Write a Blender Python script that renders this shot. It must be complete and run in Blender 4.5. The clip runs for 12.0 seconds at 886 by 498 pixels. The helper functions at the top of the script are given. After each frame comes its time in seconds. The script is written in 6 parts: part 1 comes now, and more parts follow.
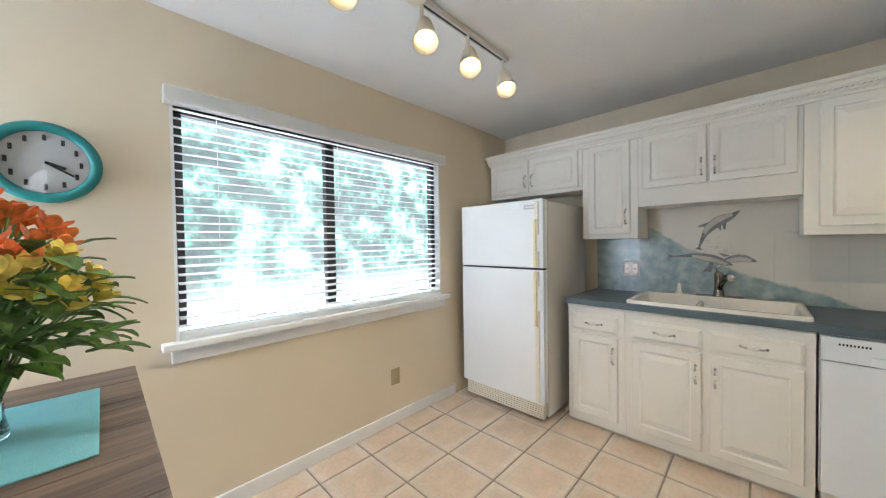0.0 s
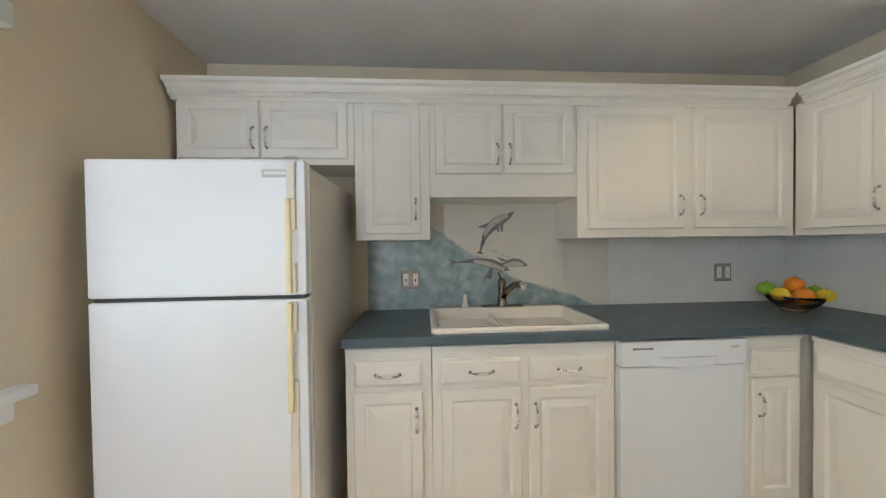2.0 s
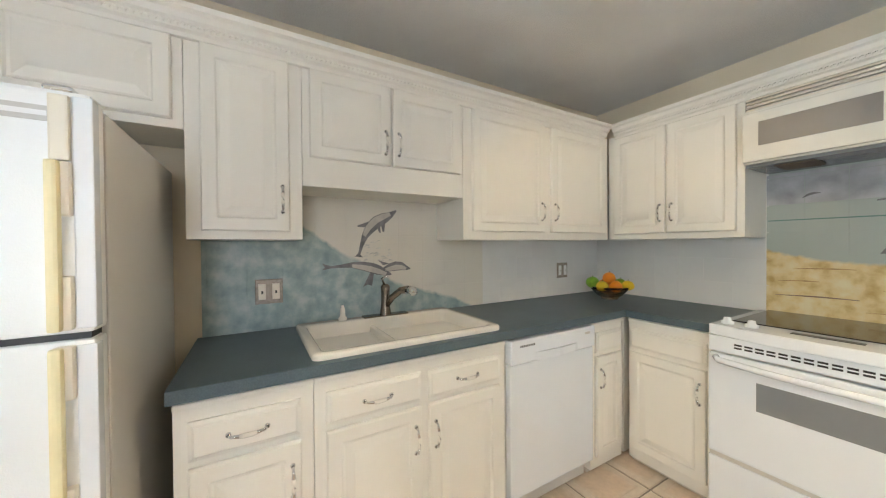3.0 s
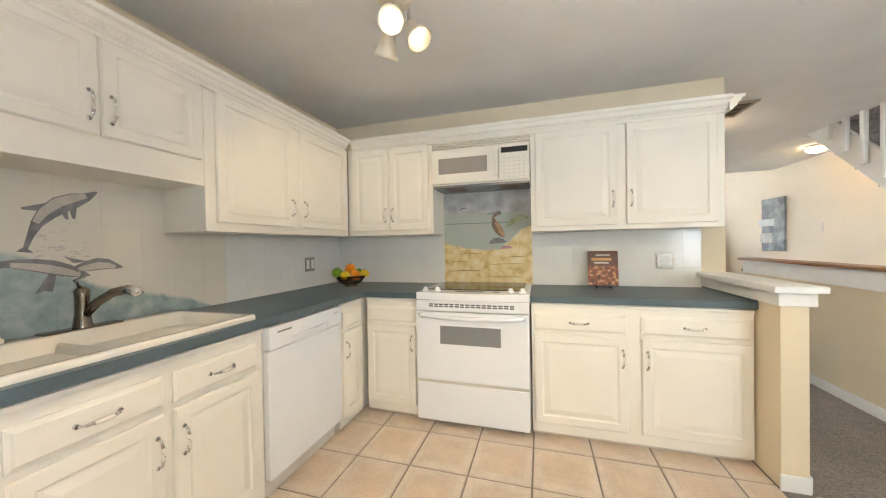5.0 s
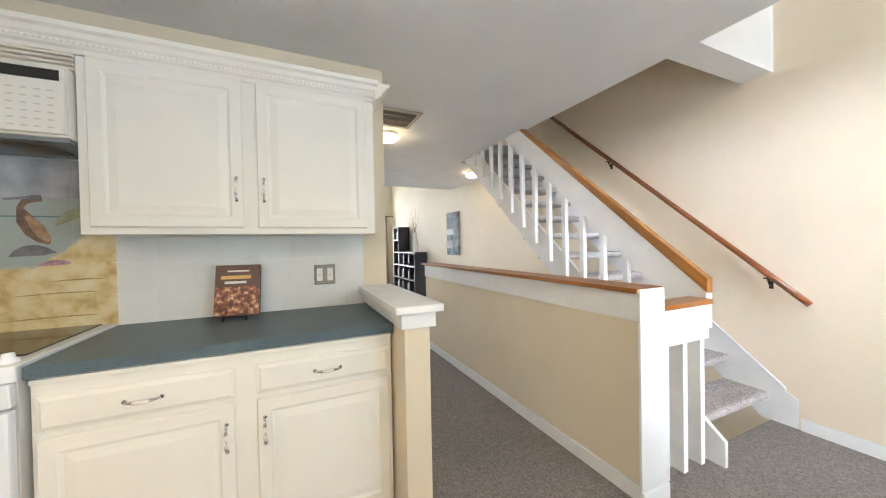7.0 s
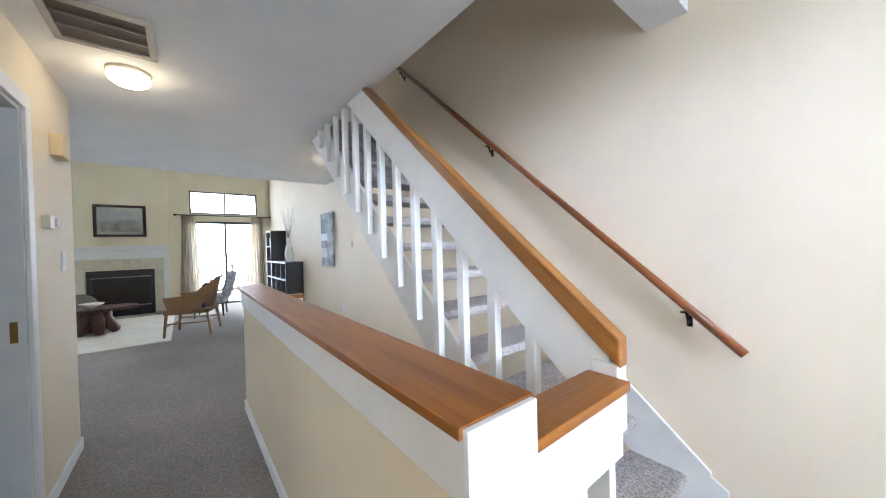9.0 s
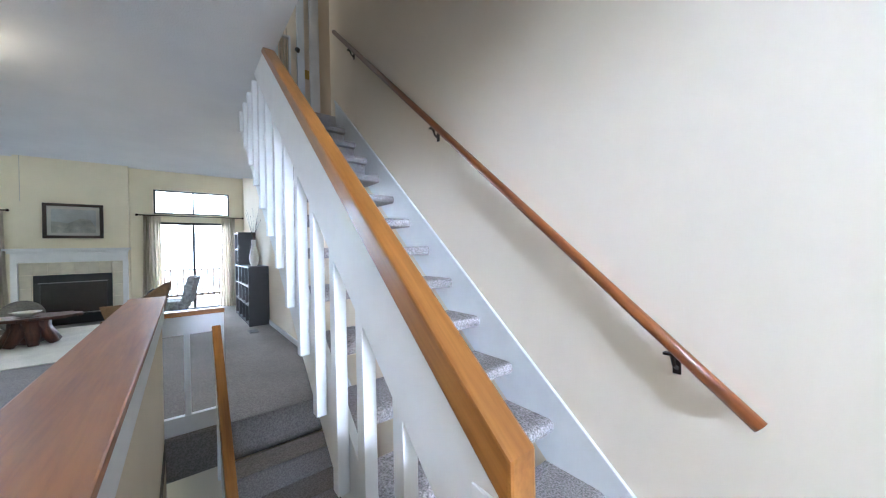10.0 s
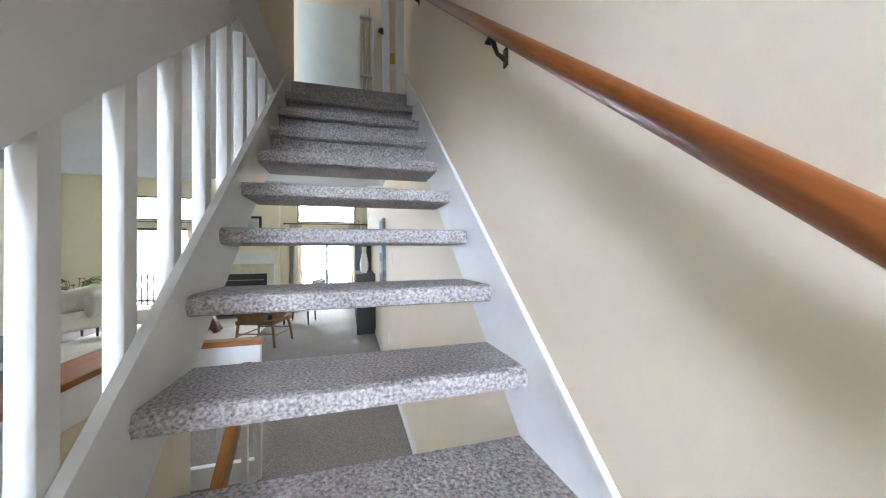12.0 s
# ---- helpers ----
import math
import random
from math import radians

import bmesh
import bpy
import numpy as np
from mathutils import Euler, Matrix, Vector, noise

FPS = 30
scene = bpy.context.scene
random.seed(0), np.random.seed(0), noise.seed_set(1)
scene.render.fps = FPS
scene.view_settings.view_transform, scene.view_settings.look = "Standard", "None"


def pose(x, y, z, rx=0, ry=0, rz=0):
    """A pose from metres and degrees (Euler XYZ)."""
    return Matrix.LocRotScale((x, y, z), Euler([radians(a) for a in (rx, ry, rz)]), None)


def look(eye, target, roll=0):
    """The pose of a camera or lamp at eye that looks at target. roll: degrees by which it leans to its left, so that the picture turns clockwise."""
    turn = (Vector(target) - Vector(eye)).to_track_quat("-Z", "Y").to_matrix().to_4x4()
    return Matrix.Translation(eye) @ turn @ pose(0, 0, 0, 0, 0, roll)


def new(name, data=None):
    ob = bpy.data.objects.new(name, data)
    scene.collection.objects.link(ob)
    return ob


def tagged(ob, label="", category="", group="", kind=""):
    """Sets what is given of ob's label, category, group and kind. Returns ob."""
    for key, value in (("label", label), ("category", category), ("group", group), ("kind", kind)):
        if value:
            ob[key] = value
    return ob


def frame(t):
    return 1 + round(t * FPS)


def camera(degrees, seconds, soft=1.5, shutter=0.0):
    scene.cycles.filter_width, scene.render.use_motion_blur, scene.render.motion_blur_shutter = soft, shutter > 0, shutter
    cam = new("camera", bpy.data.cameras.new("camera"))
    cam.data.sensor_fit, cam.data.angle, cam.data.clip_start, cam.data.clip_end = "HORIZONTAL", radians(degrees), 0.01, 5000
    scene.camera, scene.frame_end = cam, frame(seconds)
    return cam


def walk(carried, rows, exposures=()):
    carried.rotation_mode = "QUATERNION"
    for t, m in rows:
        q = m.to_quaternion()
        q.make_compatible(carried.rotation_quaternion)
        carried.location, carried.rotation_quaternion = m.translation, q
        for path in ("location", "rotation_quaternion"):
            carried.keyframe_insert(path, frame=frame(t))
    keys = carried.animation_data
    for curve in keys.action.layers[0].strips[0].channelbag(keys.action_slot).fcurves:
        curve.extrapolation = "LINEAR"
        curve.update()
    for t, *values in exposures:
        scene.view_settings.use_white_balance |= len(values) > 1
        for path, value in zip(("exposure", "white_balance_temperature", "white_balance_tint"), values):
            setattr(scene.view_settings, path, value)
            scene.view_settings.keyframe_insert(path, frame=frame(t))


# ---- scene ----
cam = camera(106.9, 12.0, soft=1.15)
PATH = [
    (0, (3.011, -1.769, 1.335), (1.57, -3.155, 1.296), -0.9),
    (0.5, (2.747, -1.993, 1.328), (1.081, -3.098, 1.293), -0.8),
    (1, (2.524, -2.228, 1.324), (0.676, -2.992, 1.296), -0.7),
    (1.5, (2.3, -2.415, 1.32), (0.323, -2.713, 1.289), -0.8),
    (2, (2.07, -2.445, 1.321), (0.074, -2.32, 1.29), -0.7),
    (2.5, (1.905, -2.492, 1.317), (-0.013, -1.929, 1.287), -0.6),
    (2.7, (1.85, -2.533, 1.317), (-0.005, -1.786, 1.292), -0.5),
    (4.3, (1.75, -2.794, 1.26), (0.736, -1.07, 1.248), -0.9),
    (4.5, (1.802, -2.84, 1.248), (0.912, -1.049, 1.251), -1.0),
    (5, (1.916, -2.837, 1.255), (1.347, -0.92, 1.231), -1.0),
    (5.5, (2.036, -2.719, 1.251), (1.832, -0.729, 1.223), -1.1),
    (6, (2.197, -2.522, 1.256), (2.407, -0.533, 1.221), -1.0),
    (6.5, (2.39, -2.321, 1.255), (2.969, -0.406, 1.224), -1.1),
    (7, (2.639, -2.125, 1.276), (3.465, -0.304, 1.25), -1.1),
    (7.2, (2.734, -2.053, 1.282), (3.636, -0.269, 1.257), -1.1),
    (8.8, (3.639, -1.539, 1.342), (4.868, 0.039, 1.314), -1.7),
    (9, (3.766, -1.493, 1.344), (5.005, 0.077, 1.325), -1.5),
    (9.5, (4.106, -1.402, 1.366), (5.352, 0.162, 1.344), -1.6),
    (10, (4.397, -1.358, 1.353), (5.641, 0.208, 1.352), -1.2),
    (10.5, (4.700, -1.260, 1.372), (5.790, 0.414, 1.351), -1.4),
    (11, (4.929, -1.086, 1.352), (5.86, 0.684, 1.365), -0.3),
    (11.5, (5.102, -0.852, 1.365), (5.851, 1.002, 1.389), 0.1),
    (12, (5.22, -0.614, 1.479), (5.765, 1.31, 1.5), -0.5),
]
walk(cam, [(t, look(*p)) for t, *p in PATH],
     [(0, -0.22, 5800, 11), (0.5, -0.34, 5750, 11), (1.5, -0.42, 5850, 11), (2.5, -0.12, 6050, 11), (4.5, 0.25, 6500, 13), (5.5, 0.15, 6450, 13), (7.0, 0.1, 6050, 12), (9, -0.06, 5450, 12), (10.5, -0.08, 5050, 11), (11, -0.06, 5100, 11), (12, 0.0, 5550, 11)])

# ---- daylight ----
world = bpy.data.worlds.new("sky")
scene.world = world
world.use_nodes = True
wt = world.node_tree
sky = wt.nodes.new("ShaderNodeTexSky")
sky.sky_type, sky.sun_disc = "NISHITA", False
sky.sun_elevation, sky.sun_rotation = radians(48), radians(200)
wt.links.new(sky.outputs[0], wt.nodes["Background"].inputs[0])
wt.nodes["Background"].inputs[1].default_value = 0.15

SUN = 2.5
KITCHEN_GLOW, LIVING_GLOW, FOYER_WATTS, FRONT_WATTS, ENTRY_WATTS = 3.3, 58.0, 20, 44, 58
SPOT_WATTS, CLUSTER_WATTS, DOME_WATTS = 21, 13, 2.2

sun = new("sun", bpy.data.lights.new("sun", "SUN"))
sun.data.energy, sun.data.angle, sun.data.color = SUN, radians(0.5), (1.0, 0.95, 0.86)
sun.matrix_world = look((2, 20, 16), (2, 4, 0))


def area_lamp(name, at, to, w, h, watts, color):
    d = bpy.data.lights.new(name, "AREA")
    d.shape, d.size, d.size_y, d.energy, d.color = "RECTANGLE", w, h, watts, color
    ob = new(name, d)
    ob.matrix_world = look(at, to)
    return ob


def bulb_lamp(name, kind, at, to, watts, color, radius=0.03, cone=100):
    d = bpy.data.lights.new(name, kind)
    d.energy, d.color, d.shadow_soft_size = watts, color, radius
    if kind == "SPOT":
        d.spot_size, d.spot_blend = radians(cone), 0.6
    ob = new(name, d)
    ob.matrix_world = look(at, to)
    return ob


# lamps stand in for the entry window and the foyer's high window, out of view
area_lamp("foyer_window_light", (5.02, -3.62, 3.05), (5.50, -0.6, 0.4), 0.75, 1.0, FOYER_WATTS, (0.90, 0.94, 1.0))
area_lamp("front_window_light", (4.30, -3.53, 1.30), (0.84, -2.75, 1.1), 0.34, 1.5, FRONT_WATTS, (0.83, 0.91, 1.0))
entry = area_lamp("entry_sky_light", (3.55, -8.0, 2.6), (5.6, -0.5, 1.5), 1.4, 0.9, ENTRY_WATTS, (0.88, 0.92, 1.0))
entry.data.spread = radians(40)
area_lamp("kitchen_sky_light", (1.9, -5.6, 4.1), (1.9, -3.4, 1.0), 3.2, 1.6, 260, (0.84, 0.93, 1.0))
area_lamp("yard_bounce_light", (1.9, -5.4, 0.1), (1.9, -3.2, 2.1), 3.2, 1.4, 300, (0.92, 0.96, 1.0))
# warm fill lamp added to brighten the upper landing; no window stands there
area_lamp("landing_window_light", (3.6, 2.45, 4.2), (6.0, 2.6, 3.5), 0.7, 0.9, 8, (1.0, 0.84, 0.62))


# ---- materials ----
def mat(name, color, rough=0.5, metal=0.0, var=0.06, scale=6.0, bump=0.0, bump_scale=60.0, fine=0.0, fine_scale=120.0, coat=0.0, island=0.0, spec=0.5):
    m = bpy.data.materials.new(name)
    m.use_nodes = True
    t = m.node_tree
    n, l = t.nodes, t.links
    b = n["Principled BSDF"]
    b.inputs["Roughness"].default_value, b.inputs["Metallic"].default_value = rough, metal
    b.inputs["Coat Weight"].default_value = coat
    b.inputs["Specular IOR Level"].default_value = spec
    tc = n.new("ShaderNodeTexCoord")
    geo = n.new("ShaderNodeNewGeometry")

    def noise_node(sc, detail=4.0):
        k = n.new("ShaderNodeTexNoise")
        k.inputs["Scale"].default_value, k.inputs["Detail"].default_value = sc, detail
        l.new(geo.outputs["Position"], k.inputs["Vector"])
        return k

    def mult(col, fac_socket, lo, hi):
        r = n.new("ShaderNodeMapRange")
        r.inputs["To Min"].default_value, r.inputs["To Max"].default_value = lo, hi
        r.inputs["From Min"].default_value, r.inputs["From Max"].default_value = 0.3, 0.7
        l.new(fac_socket, r.inputs["Value"])
        mx = n.new("ShaderNodeMix")
        mx.data_type, mx.blend_type = "RGBA", "MULTIPLY"
        mx.inputs[0].default_value = 1.0
        l.new(col, mx.inputs[6])
        l.new(r.outputs[0], mx.inputs[7])
        return mx.outputs[2]

    base = n.new("ShaderNodeRGB")
    base.outputs[0].default_value = (*color, 1)
    col = base.outputs[0]
    if var:
        col = mult(col, noise_node(scale).outputs[0], 1 - var, 1 + var)
    if fine:
        col = mult(col, noise_node(fine_scale, 2.0).outputs[0], 1 - fine, 1 + fine)
    if island:
        oi = n.new("ShaderNodeObjectInfo")
        r = n.new("ShaderNodeMapRange")
        r.inputs["To Min"].default_value, r.inputs["To Max"].default_value = 1 - island, 1 + island
        l.new(oi.outputs["Random"], r.inputs["Value"])
        mx = n.new("ShaderNodeMix")
        mx.data_type, mx.blend_type = "RGBA", "MULTIPLY"
        mx.inputs[0].default_value = 1.0
        l.new(col, mx.inputs[6])
        l.new(r.outputs[0], mx.inputs[7])
        col = mx.outputs[2]
    l.new(col, b.inputs["Base Color"])
    if bump:
        bp = n.new("ShaderNodeBump")
        bp.inputs["Strength"].default_value, bp.inputs["Distance"].default_value = bump, 0.01
        l.new(noise_node(bump_scale, 3.0).outputs[0], bp.inputs["Height"])
        l.new(bp.outputs[0], b.inputs["Normal"])
    m["col"] = col.node.name
    return m


def wood(name, dark, light, axis=1, rough=0.35, rings=9.0, coat=0.2, tilt=0.0):
    m = mat(name, light, rough, var=0.0, coat=coat)
    t = m.node_tree
    n, l = t.nodes, t.links
    b = n["Principled BSDF"]
    geo = n["Geometry"]
    mp = n.new("ShaderNodeMapping")
    sc = [rings, rings, rings]
    sc[axis] = rings * 0.07
    mp.inputs["Scale"].default_value = sc
    lean = n.new("ShaderNodeMapping")
    lean.inputs["Rotation"].default_value = (-tilt, 0, 0)
    l.new(geo.outputs["Position"], lean.inputs["Vector"])
    l.new(lean.outputs[0], mp.inputs["Vector"])
    k = n.new("ShaderNodeTexNoise")
    k.inputs["Scale"].default_value, k.inputs["Detail"].default_value, k.inputs["Distortion"].default_value = 2.2, 6.0, 0.6
    l.new(mp.outputs[0], k.inputs["Vector"])
    g = n.new("ShaderNodeTexNoise")
    g.inputs["Scale"].default_value, g.inputs["Detail"].default_value = 14.0, 3.0
    l.new(mp.outputs[0], g.inputs["Vector"])
    ad = n.new("ShaderNodeMath")
    ad.operation = "MULTIPLY_ADD"
    ad.inputs[1].default_value = 0.35
    l.new(g.outputs[0], ad.inputs[0])
    l.new(k.outputs[0], ad.inputs[2])
    r = n.new("ShaderNodeValToRGB")
    r.color_ramp.elements[0].position, r.color_ramp.elements[0].color = 0.48, (*dark, 1)
    r.color_ramp.elements[1].position, r.color_ramp.elements[1].color = 0.85, (*light, 1)
    l.new(ad.outputs[0], r.inputs[0])
    l.new(r.outputs[0], b.inputs["Base Color"])
    return m


def glow(name, color, strength):
    m = bpy.data.materials.new(name)
    m.use_nodes = True
    b = m.node_tree.nodes["Principled BSDF"]
    b.inputs["Base Color"].default_value = (*color, 1)
    b.inputs["Emission Color"].default_value = (*color, 1)
    b.inputs["Emission Strength"].default_value = strength
    return m


def clear_glass(name, tint=(0.95, 1.0, 0.98), rough=0.0):
    m = bpy.data.materials.new(name)
    m.use_nodes = True
    b = m.node_tree.nodes["Principled BSDF"]
    b.inputs["Base Color"].default_value = (*tint, 1)
    b.inputs["Transmission Weight"].default_value, b.inputs["Roughness"].default_value, b.inputs["IOR"].default_value = 1.0, rough, 1.45
    return m


def ramp_paint(m, source, stops, scale=20.0, detail=4.0):
    """Lays a colour ramp over a noise of real-world size into a material's base colour."""
    t = m.node_tree
    k = t.nodes.new("ShaderNodeTexNoise")
    k.inputs["Scale"].default_value, k.inputs["Detail"].default_value = scale, detail
    t.links.new(t.nodes[source].outputs["Position" if source == "Geometry" else "Object"], k.inputs["Vector"])
    r = t.nodes.new("ShaderNodeValToRGB")
    e = r.color_ramp.elements
    while len(e) < len(stops):
        e.new(0.5)
    for q, (p, c) in zip(e, stops):
        q.position, q.color = p, (*c, 1)
    t.links.new(k.outputs[0], r.inputs[0])
    t.links.new(r.outputs[0], t.nodes["Principled BSDF"].inputs["Base Color"])
    return m


def bordered_tile(m, inner, rim, edge):
    """Gives a tile a paler rim round its middle, by the distance from the tile's centre."""
    t = m.node_tree
    n, l = t.nodes, t.links
    sep = n.new("ShaderNodeSeparateXYZ")
    l.new(n["Texture Coordinate"].outputs["Object"], sep.inputs[0])
    ab = []
    for k in (0, 1):
        a = n.new("ShaderNodeMath")
        a.operation = "ABSOLUTE"
        l.new(sep.outputs[k], a.inputs[0])
        ab.append(a)
    mxm = n.new("ShaderNodeMath")
    mxm.operation = "MAXIMUM"
    l.new(ab[0].outputs[0], mxm.inputs[0])
    l.new(ab[1].outputs[0], mxm.inputs[1])
    k = n.new("ShaderNodeTexNoise")
    k.inputs["Scale"].default_value, k.inputs["Detail"].default_value = 16, 4
    l.new(n["Geometry"].outputs["Position"], k.inputs["Vector"])
    w = n.new("ShaderNodeMath")
    w.operation = "MULTIPLY_ADD"
    w.inputs[1].default_value = 0.05
    l.new(k.outputs[0], w.inputs[0])
    l.new(mxm.outputs[0], w.inputs[2])
    mr = n.new("ShaderNodeMapRange")
    mr.inputs["From Min"].default_value, mr.inputs["From Max"].default_value = edge + 0.008, edge + 0.045
    l.new(w.outputs[0], mr.inputs["Value"])
    tint = n.new("ShaderNodeMix")
    tint.data_type = "RGBA"
    tint.inputs[6].default_value, tint.inputs[7].default_value = (*inner, 1), (*rim, 1)
    l.new(mr.outputs[0], tint.inputs[0])
    mx = n.new("ShaderNodeMix")
    mx.data_type, mx.blend_type = "RGBA", "MULTIPLY"
    mx.inputs[0].default_value = 1.0
    l.new(n[m["col"]].outputs[2], mx.inputs[6])
    l.new(tint.outputs[2], mx.inputs[7])
    l.new(mx.outputs[2], n["Principled BSDF"].inputs["Base Color"])
    return m


def see_through(m, share):
    """Lets some light pass through a thin white slat or cloth."""
    t = m.node_tree
    tr = t.nodes.new("ShaderNodeBsdfTranslucent")
    tr.inputs["Color"].default_value = (0.9, 0.9, 0.88, 1)
    mx = t.nodes.new("ShaderNodeMixShader")
    mx.inputs[0].default_value = share
    t.links.new(t.nodes["Principled BSDF"].outputs[0], mx.inputs[1])
    t.links.new(tr.outputs[0], mx.inputs[2])
    t.links.new(mx.outputs[0], t.nodes["Material Output"].inputs["Surface"])
    return m


WALL = mat("wall_paint", (0.72, 0.63, 0.48), 0.75, var=0.03, scale=1.5, bump=0.06, bump_scale=260, spec=0.3)
STAIRWALL = mat("stair_wall_paint", (0.80, 0.695, 0.54), 0.6, var=0.03, scale=1.2, bump=0.06, bump_scale=260, spec=0.35)
CEIL = mat("ceiling_paint", (0.78, 0.77, 0.75), 0.9, var=0.03, scale=3, bump=0.35, bump_scale=140, spec=0.2)
LIVWALL = mat("living_wall_paint", (0.86, 0.79, 0.61), 0.75, var=0.03, scale=1.5, bump=0.05, bump_scale=260, spec=0.3)
TRIM = mat("trim_paint", (0.80, 0.80, 0.79), 0.4, var=0.03, scale=8)
CAB = mat("cabinet_paint", (0.82, 0.79, 0.72), 0.42, var=0.015, scale=5, bump=0.03, bump_scale=90)
# cabinet colour darkened to give the thin toe shadow at the floor
TOESHADE = mat("toe_shadow_tan", (0.62, 0.58, 0.5), 0.6)
COUNTER = mat("counter_laminate", (0.082, 0.118, 0.138), 0.42, var=0.10, scale=5, fine=0.16, fine_scale=260)
ENAMEL = mat("white_enamel", (0.80, 0.83, 0.87), 0.22, var=0.02, scale=3, coat=0.3)
ENAMEL_TX = mat("textured_white_enamel", (0.84, 0.84, 0.83), 0.33, var=0.02, scale=3, bump=0.12, bump_scale=320)
# textured like ENAMEL_TX but greyer, for refrigerator, dishwasher and stove bodies
BODYGREY = mat("greyer_textured_enamel", (0.66, 0.64, 0.60), 0.45, var=0.03, scale=3, bump=0.12, bump_scale=320)
YELLOWED = mat("yellowed_plastic", (0.80, 0.71, 0.43), 0.4, var=0.05, scale=12)
CREAM = mat("cream_plastic", (0.78, 0.72, 0.60), 0.35, var=0.03)
GREYGLASS = mat("oven_window_glass", (0.22, 0.23, 0.24), 0.12, var=0.02)
BLACKGLASS = mat("cooktop_glass", (0.035, 0.03, 0.028), 0.08, var=0.1, scale=20)
BLACK = mat("black_plastic", (0.02, 0.02, 0.02), 0.4, var=0.1)
CHROME = mat("chrome", (0.72, 0.72, 0.72), 0.12, metal=1.0, var=0.02)
NICKEL = mat("brushed_nickel", (0.42, 0.38, 0.34), 0.3, metal=1.0, var=0.05)
PORCELAIN = mat("porcelain", (0.84, 0.80, 0.72), 0.15, var=0.02, coat=0.5)
BISQUE = mat("bisque_sink", (0.86, 0.81, 0.72), 0.2, var=0.03, scale=5, coat=0.4)
GROUT = mat("grout", (0.25, 0.215, 0.19), 0.9, var=0.15, scale=10, fine=0.1)
WGROUT = mat("white_grout", (0.74, 0.73, 0.71), 0.85, var=0.05)
FTILE = bordered_tile(mat("floor_tile_glaze", (0.60, 0.52, 0.44), 0.36, var=0.08, scale=9, fine=0.05, fine_scale=45, island=0.04, bump=0.12, bump_scale=35), (0.97, 0.885, 0.80), (1.0, 0.985, 0.96), 0.115)
WTILE = mat("white_wall_tile", (0.76, 0.755, 0.74), 0.18, var=0.03, scale=4, bump=0.05, bump_scale=12, island=0.015)
CARPET = mat("grey_carpet", (0.235, 0.21, 0.19), 0.95, var=0.10, scale=1.3, fine=0.28, fine_scale=90, bump=0.7, bump_scale=110, spec=0.1)
BERBER = mat("speckled_loop_carpet", (0.38, 0.345, 0.33), 0.95, var=0.10, scale=8, fine=0.46, fine_scale=125, bump=1.0, bump_scale=90, spec=0.1)
RUG = mat("cream_rug", (0.62, 0.58, 0.50), 0.95, var=0.08, scale=3, fine=0.15, fine_scale=120, bump=0.5, bump_scale=120, spec=0.1)
OAK_Y = wood("honey_oak_lengthwise", (0.18, 0.055, 0.006), (0.31, 0.112, 0.012), 1, rough=0.45, coat=0.0)
OAK_X = wood("honey_oak_crosswise", (0.20, 0.065, 0.007), (0.34, 0.13, 0.016), 0, coat=0.1)
OAK_S = wood("honey_oak_sloping", (0.20, 0.072, 0.011), (0.35, 0.145, 0.026), 1, coat=0.1, tilt=math.atan(0.872))
HANDRAIL = wood("red_oak_handrail", (0.13, 0.036, 0.007), (0.235, 0.072, 0.014), 1, rough=0.32, coat=0.15, tilt=math.atan(0.88), rings=14)
TABLEWOOD = wood("weathered_grey_wood", (0.045, 0.03, 0.022), (0.19, 0.135, 0.098), 0, rough=0.5, rings=7, coat=0.0)
ROOTWOOD = wood("dark_root_wood", (0.03, 0.010, 0.006), (0.11, 0.04, 0.022), 2, rough=0.4)
WICKER = mat("wicker", (0.22, 0.125, 0.055), 0.6, var=0.15, scale=30, bump=1.0, bump_scale=140, fine=0.3, fine_scale=130)
NAVY = mat("navy_cushion", (0.015, 0.03, 0.09), 0.85, var=0.1, bump=0.3, bump_scale=200)
PATTERN = mat("grey_patterned_fabric", (0.42, 0.42, 0.42), 0.9, var=0.45, scale=22, bump=0.2, bump_scale=200)
UPHOL = mat("off_white_upholstery", (0.66, 0.62, 0.55), 0.9, var=0.05, scale=5, bump=0.3, bump_scale=260)
DRAPE = see_through(mat("beige_drape", (0.72, 0.64, 0.52), 0.85, var=0.06, scale=4, bump=0.2, bump_scale=220), 0.06)
ESPRESSO = mat("black_brown_laminate", (0.016, 0.014, 0.013), 0.4, var=0.15, scale=8)
BOOKMIX = mat("book_spines", (0.20, 0.18, 0.17), 0.7, var=0.3, scale=40, island=0.8)
BRONZE = mat("dark_bronze", (0.035, 0.026, 0.02), 0.4, metal=0.8, var=0.1)
ALUM = mat("bronze_window_frame", (0.03, 0.027, 0.024), 0.45, var=0.1)
BRASS = mat("brass", (0.55, 0.40, 0.14), 0.3, metal=1.0, var=0.05)
TEAL = mat("teal_clock_rim", (0.015, 0.20, 0.195), 0.4, var=0.1, scale=10)
CLOCKFACE = mat("clock_face", (0.55, 0.55, 0.53), 0.4, var=0.05)
MATBLUE = mat("aqua_place_mat", (0.16, 0.42, 0.47), 0.7, var=0.08, scale=12, bump=0.4, bump_scale=240)
PETALO = mat("orange_petals", (0.85, 0.24, 0.06), 0.6, var=0.3, scale=60, island=0.25)
PETALY = mat("yellow_petals", (0.72, 0.56, 0.10), 0.6, var=0.25, scale=60, island=0.2)
LEAF = mat("green_leaves", (0.10, 0.19, 0.035), 0.5, var=0.4, scale=40, island=0.4)
STEM = mat("green_stems", (0.10, 0.19, 0.04), 0.5, var=0.2)
GLASSY = clear_glass("vase_glass")
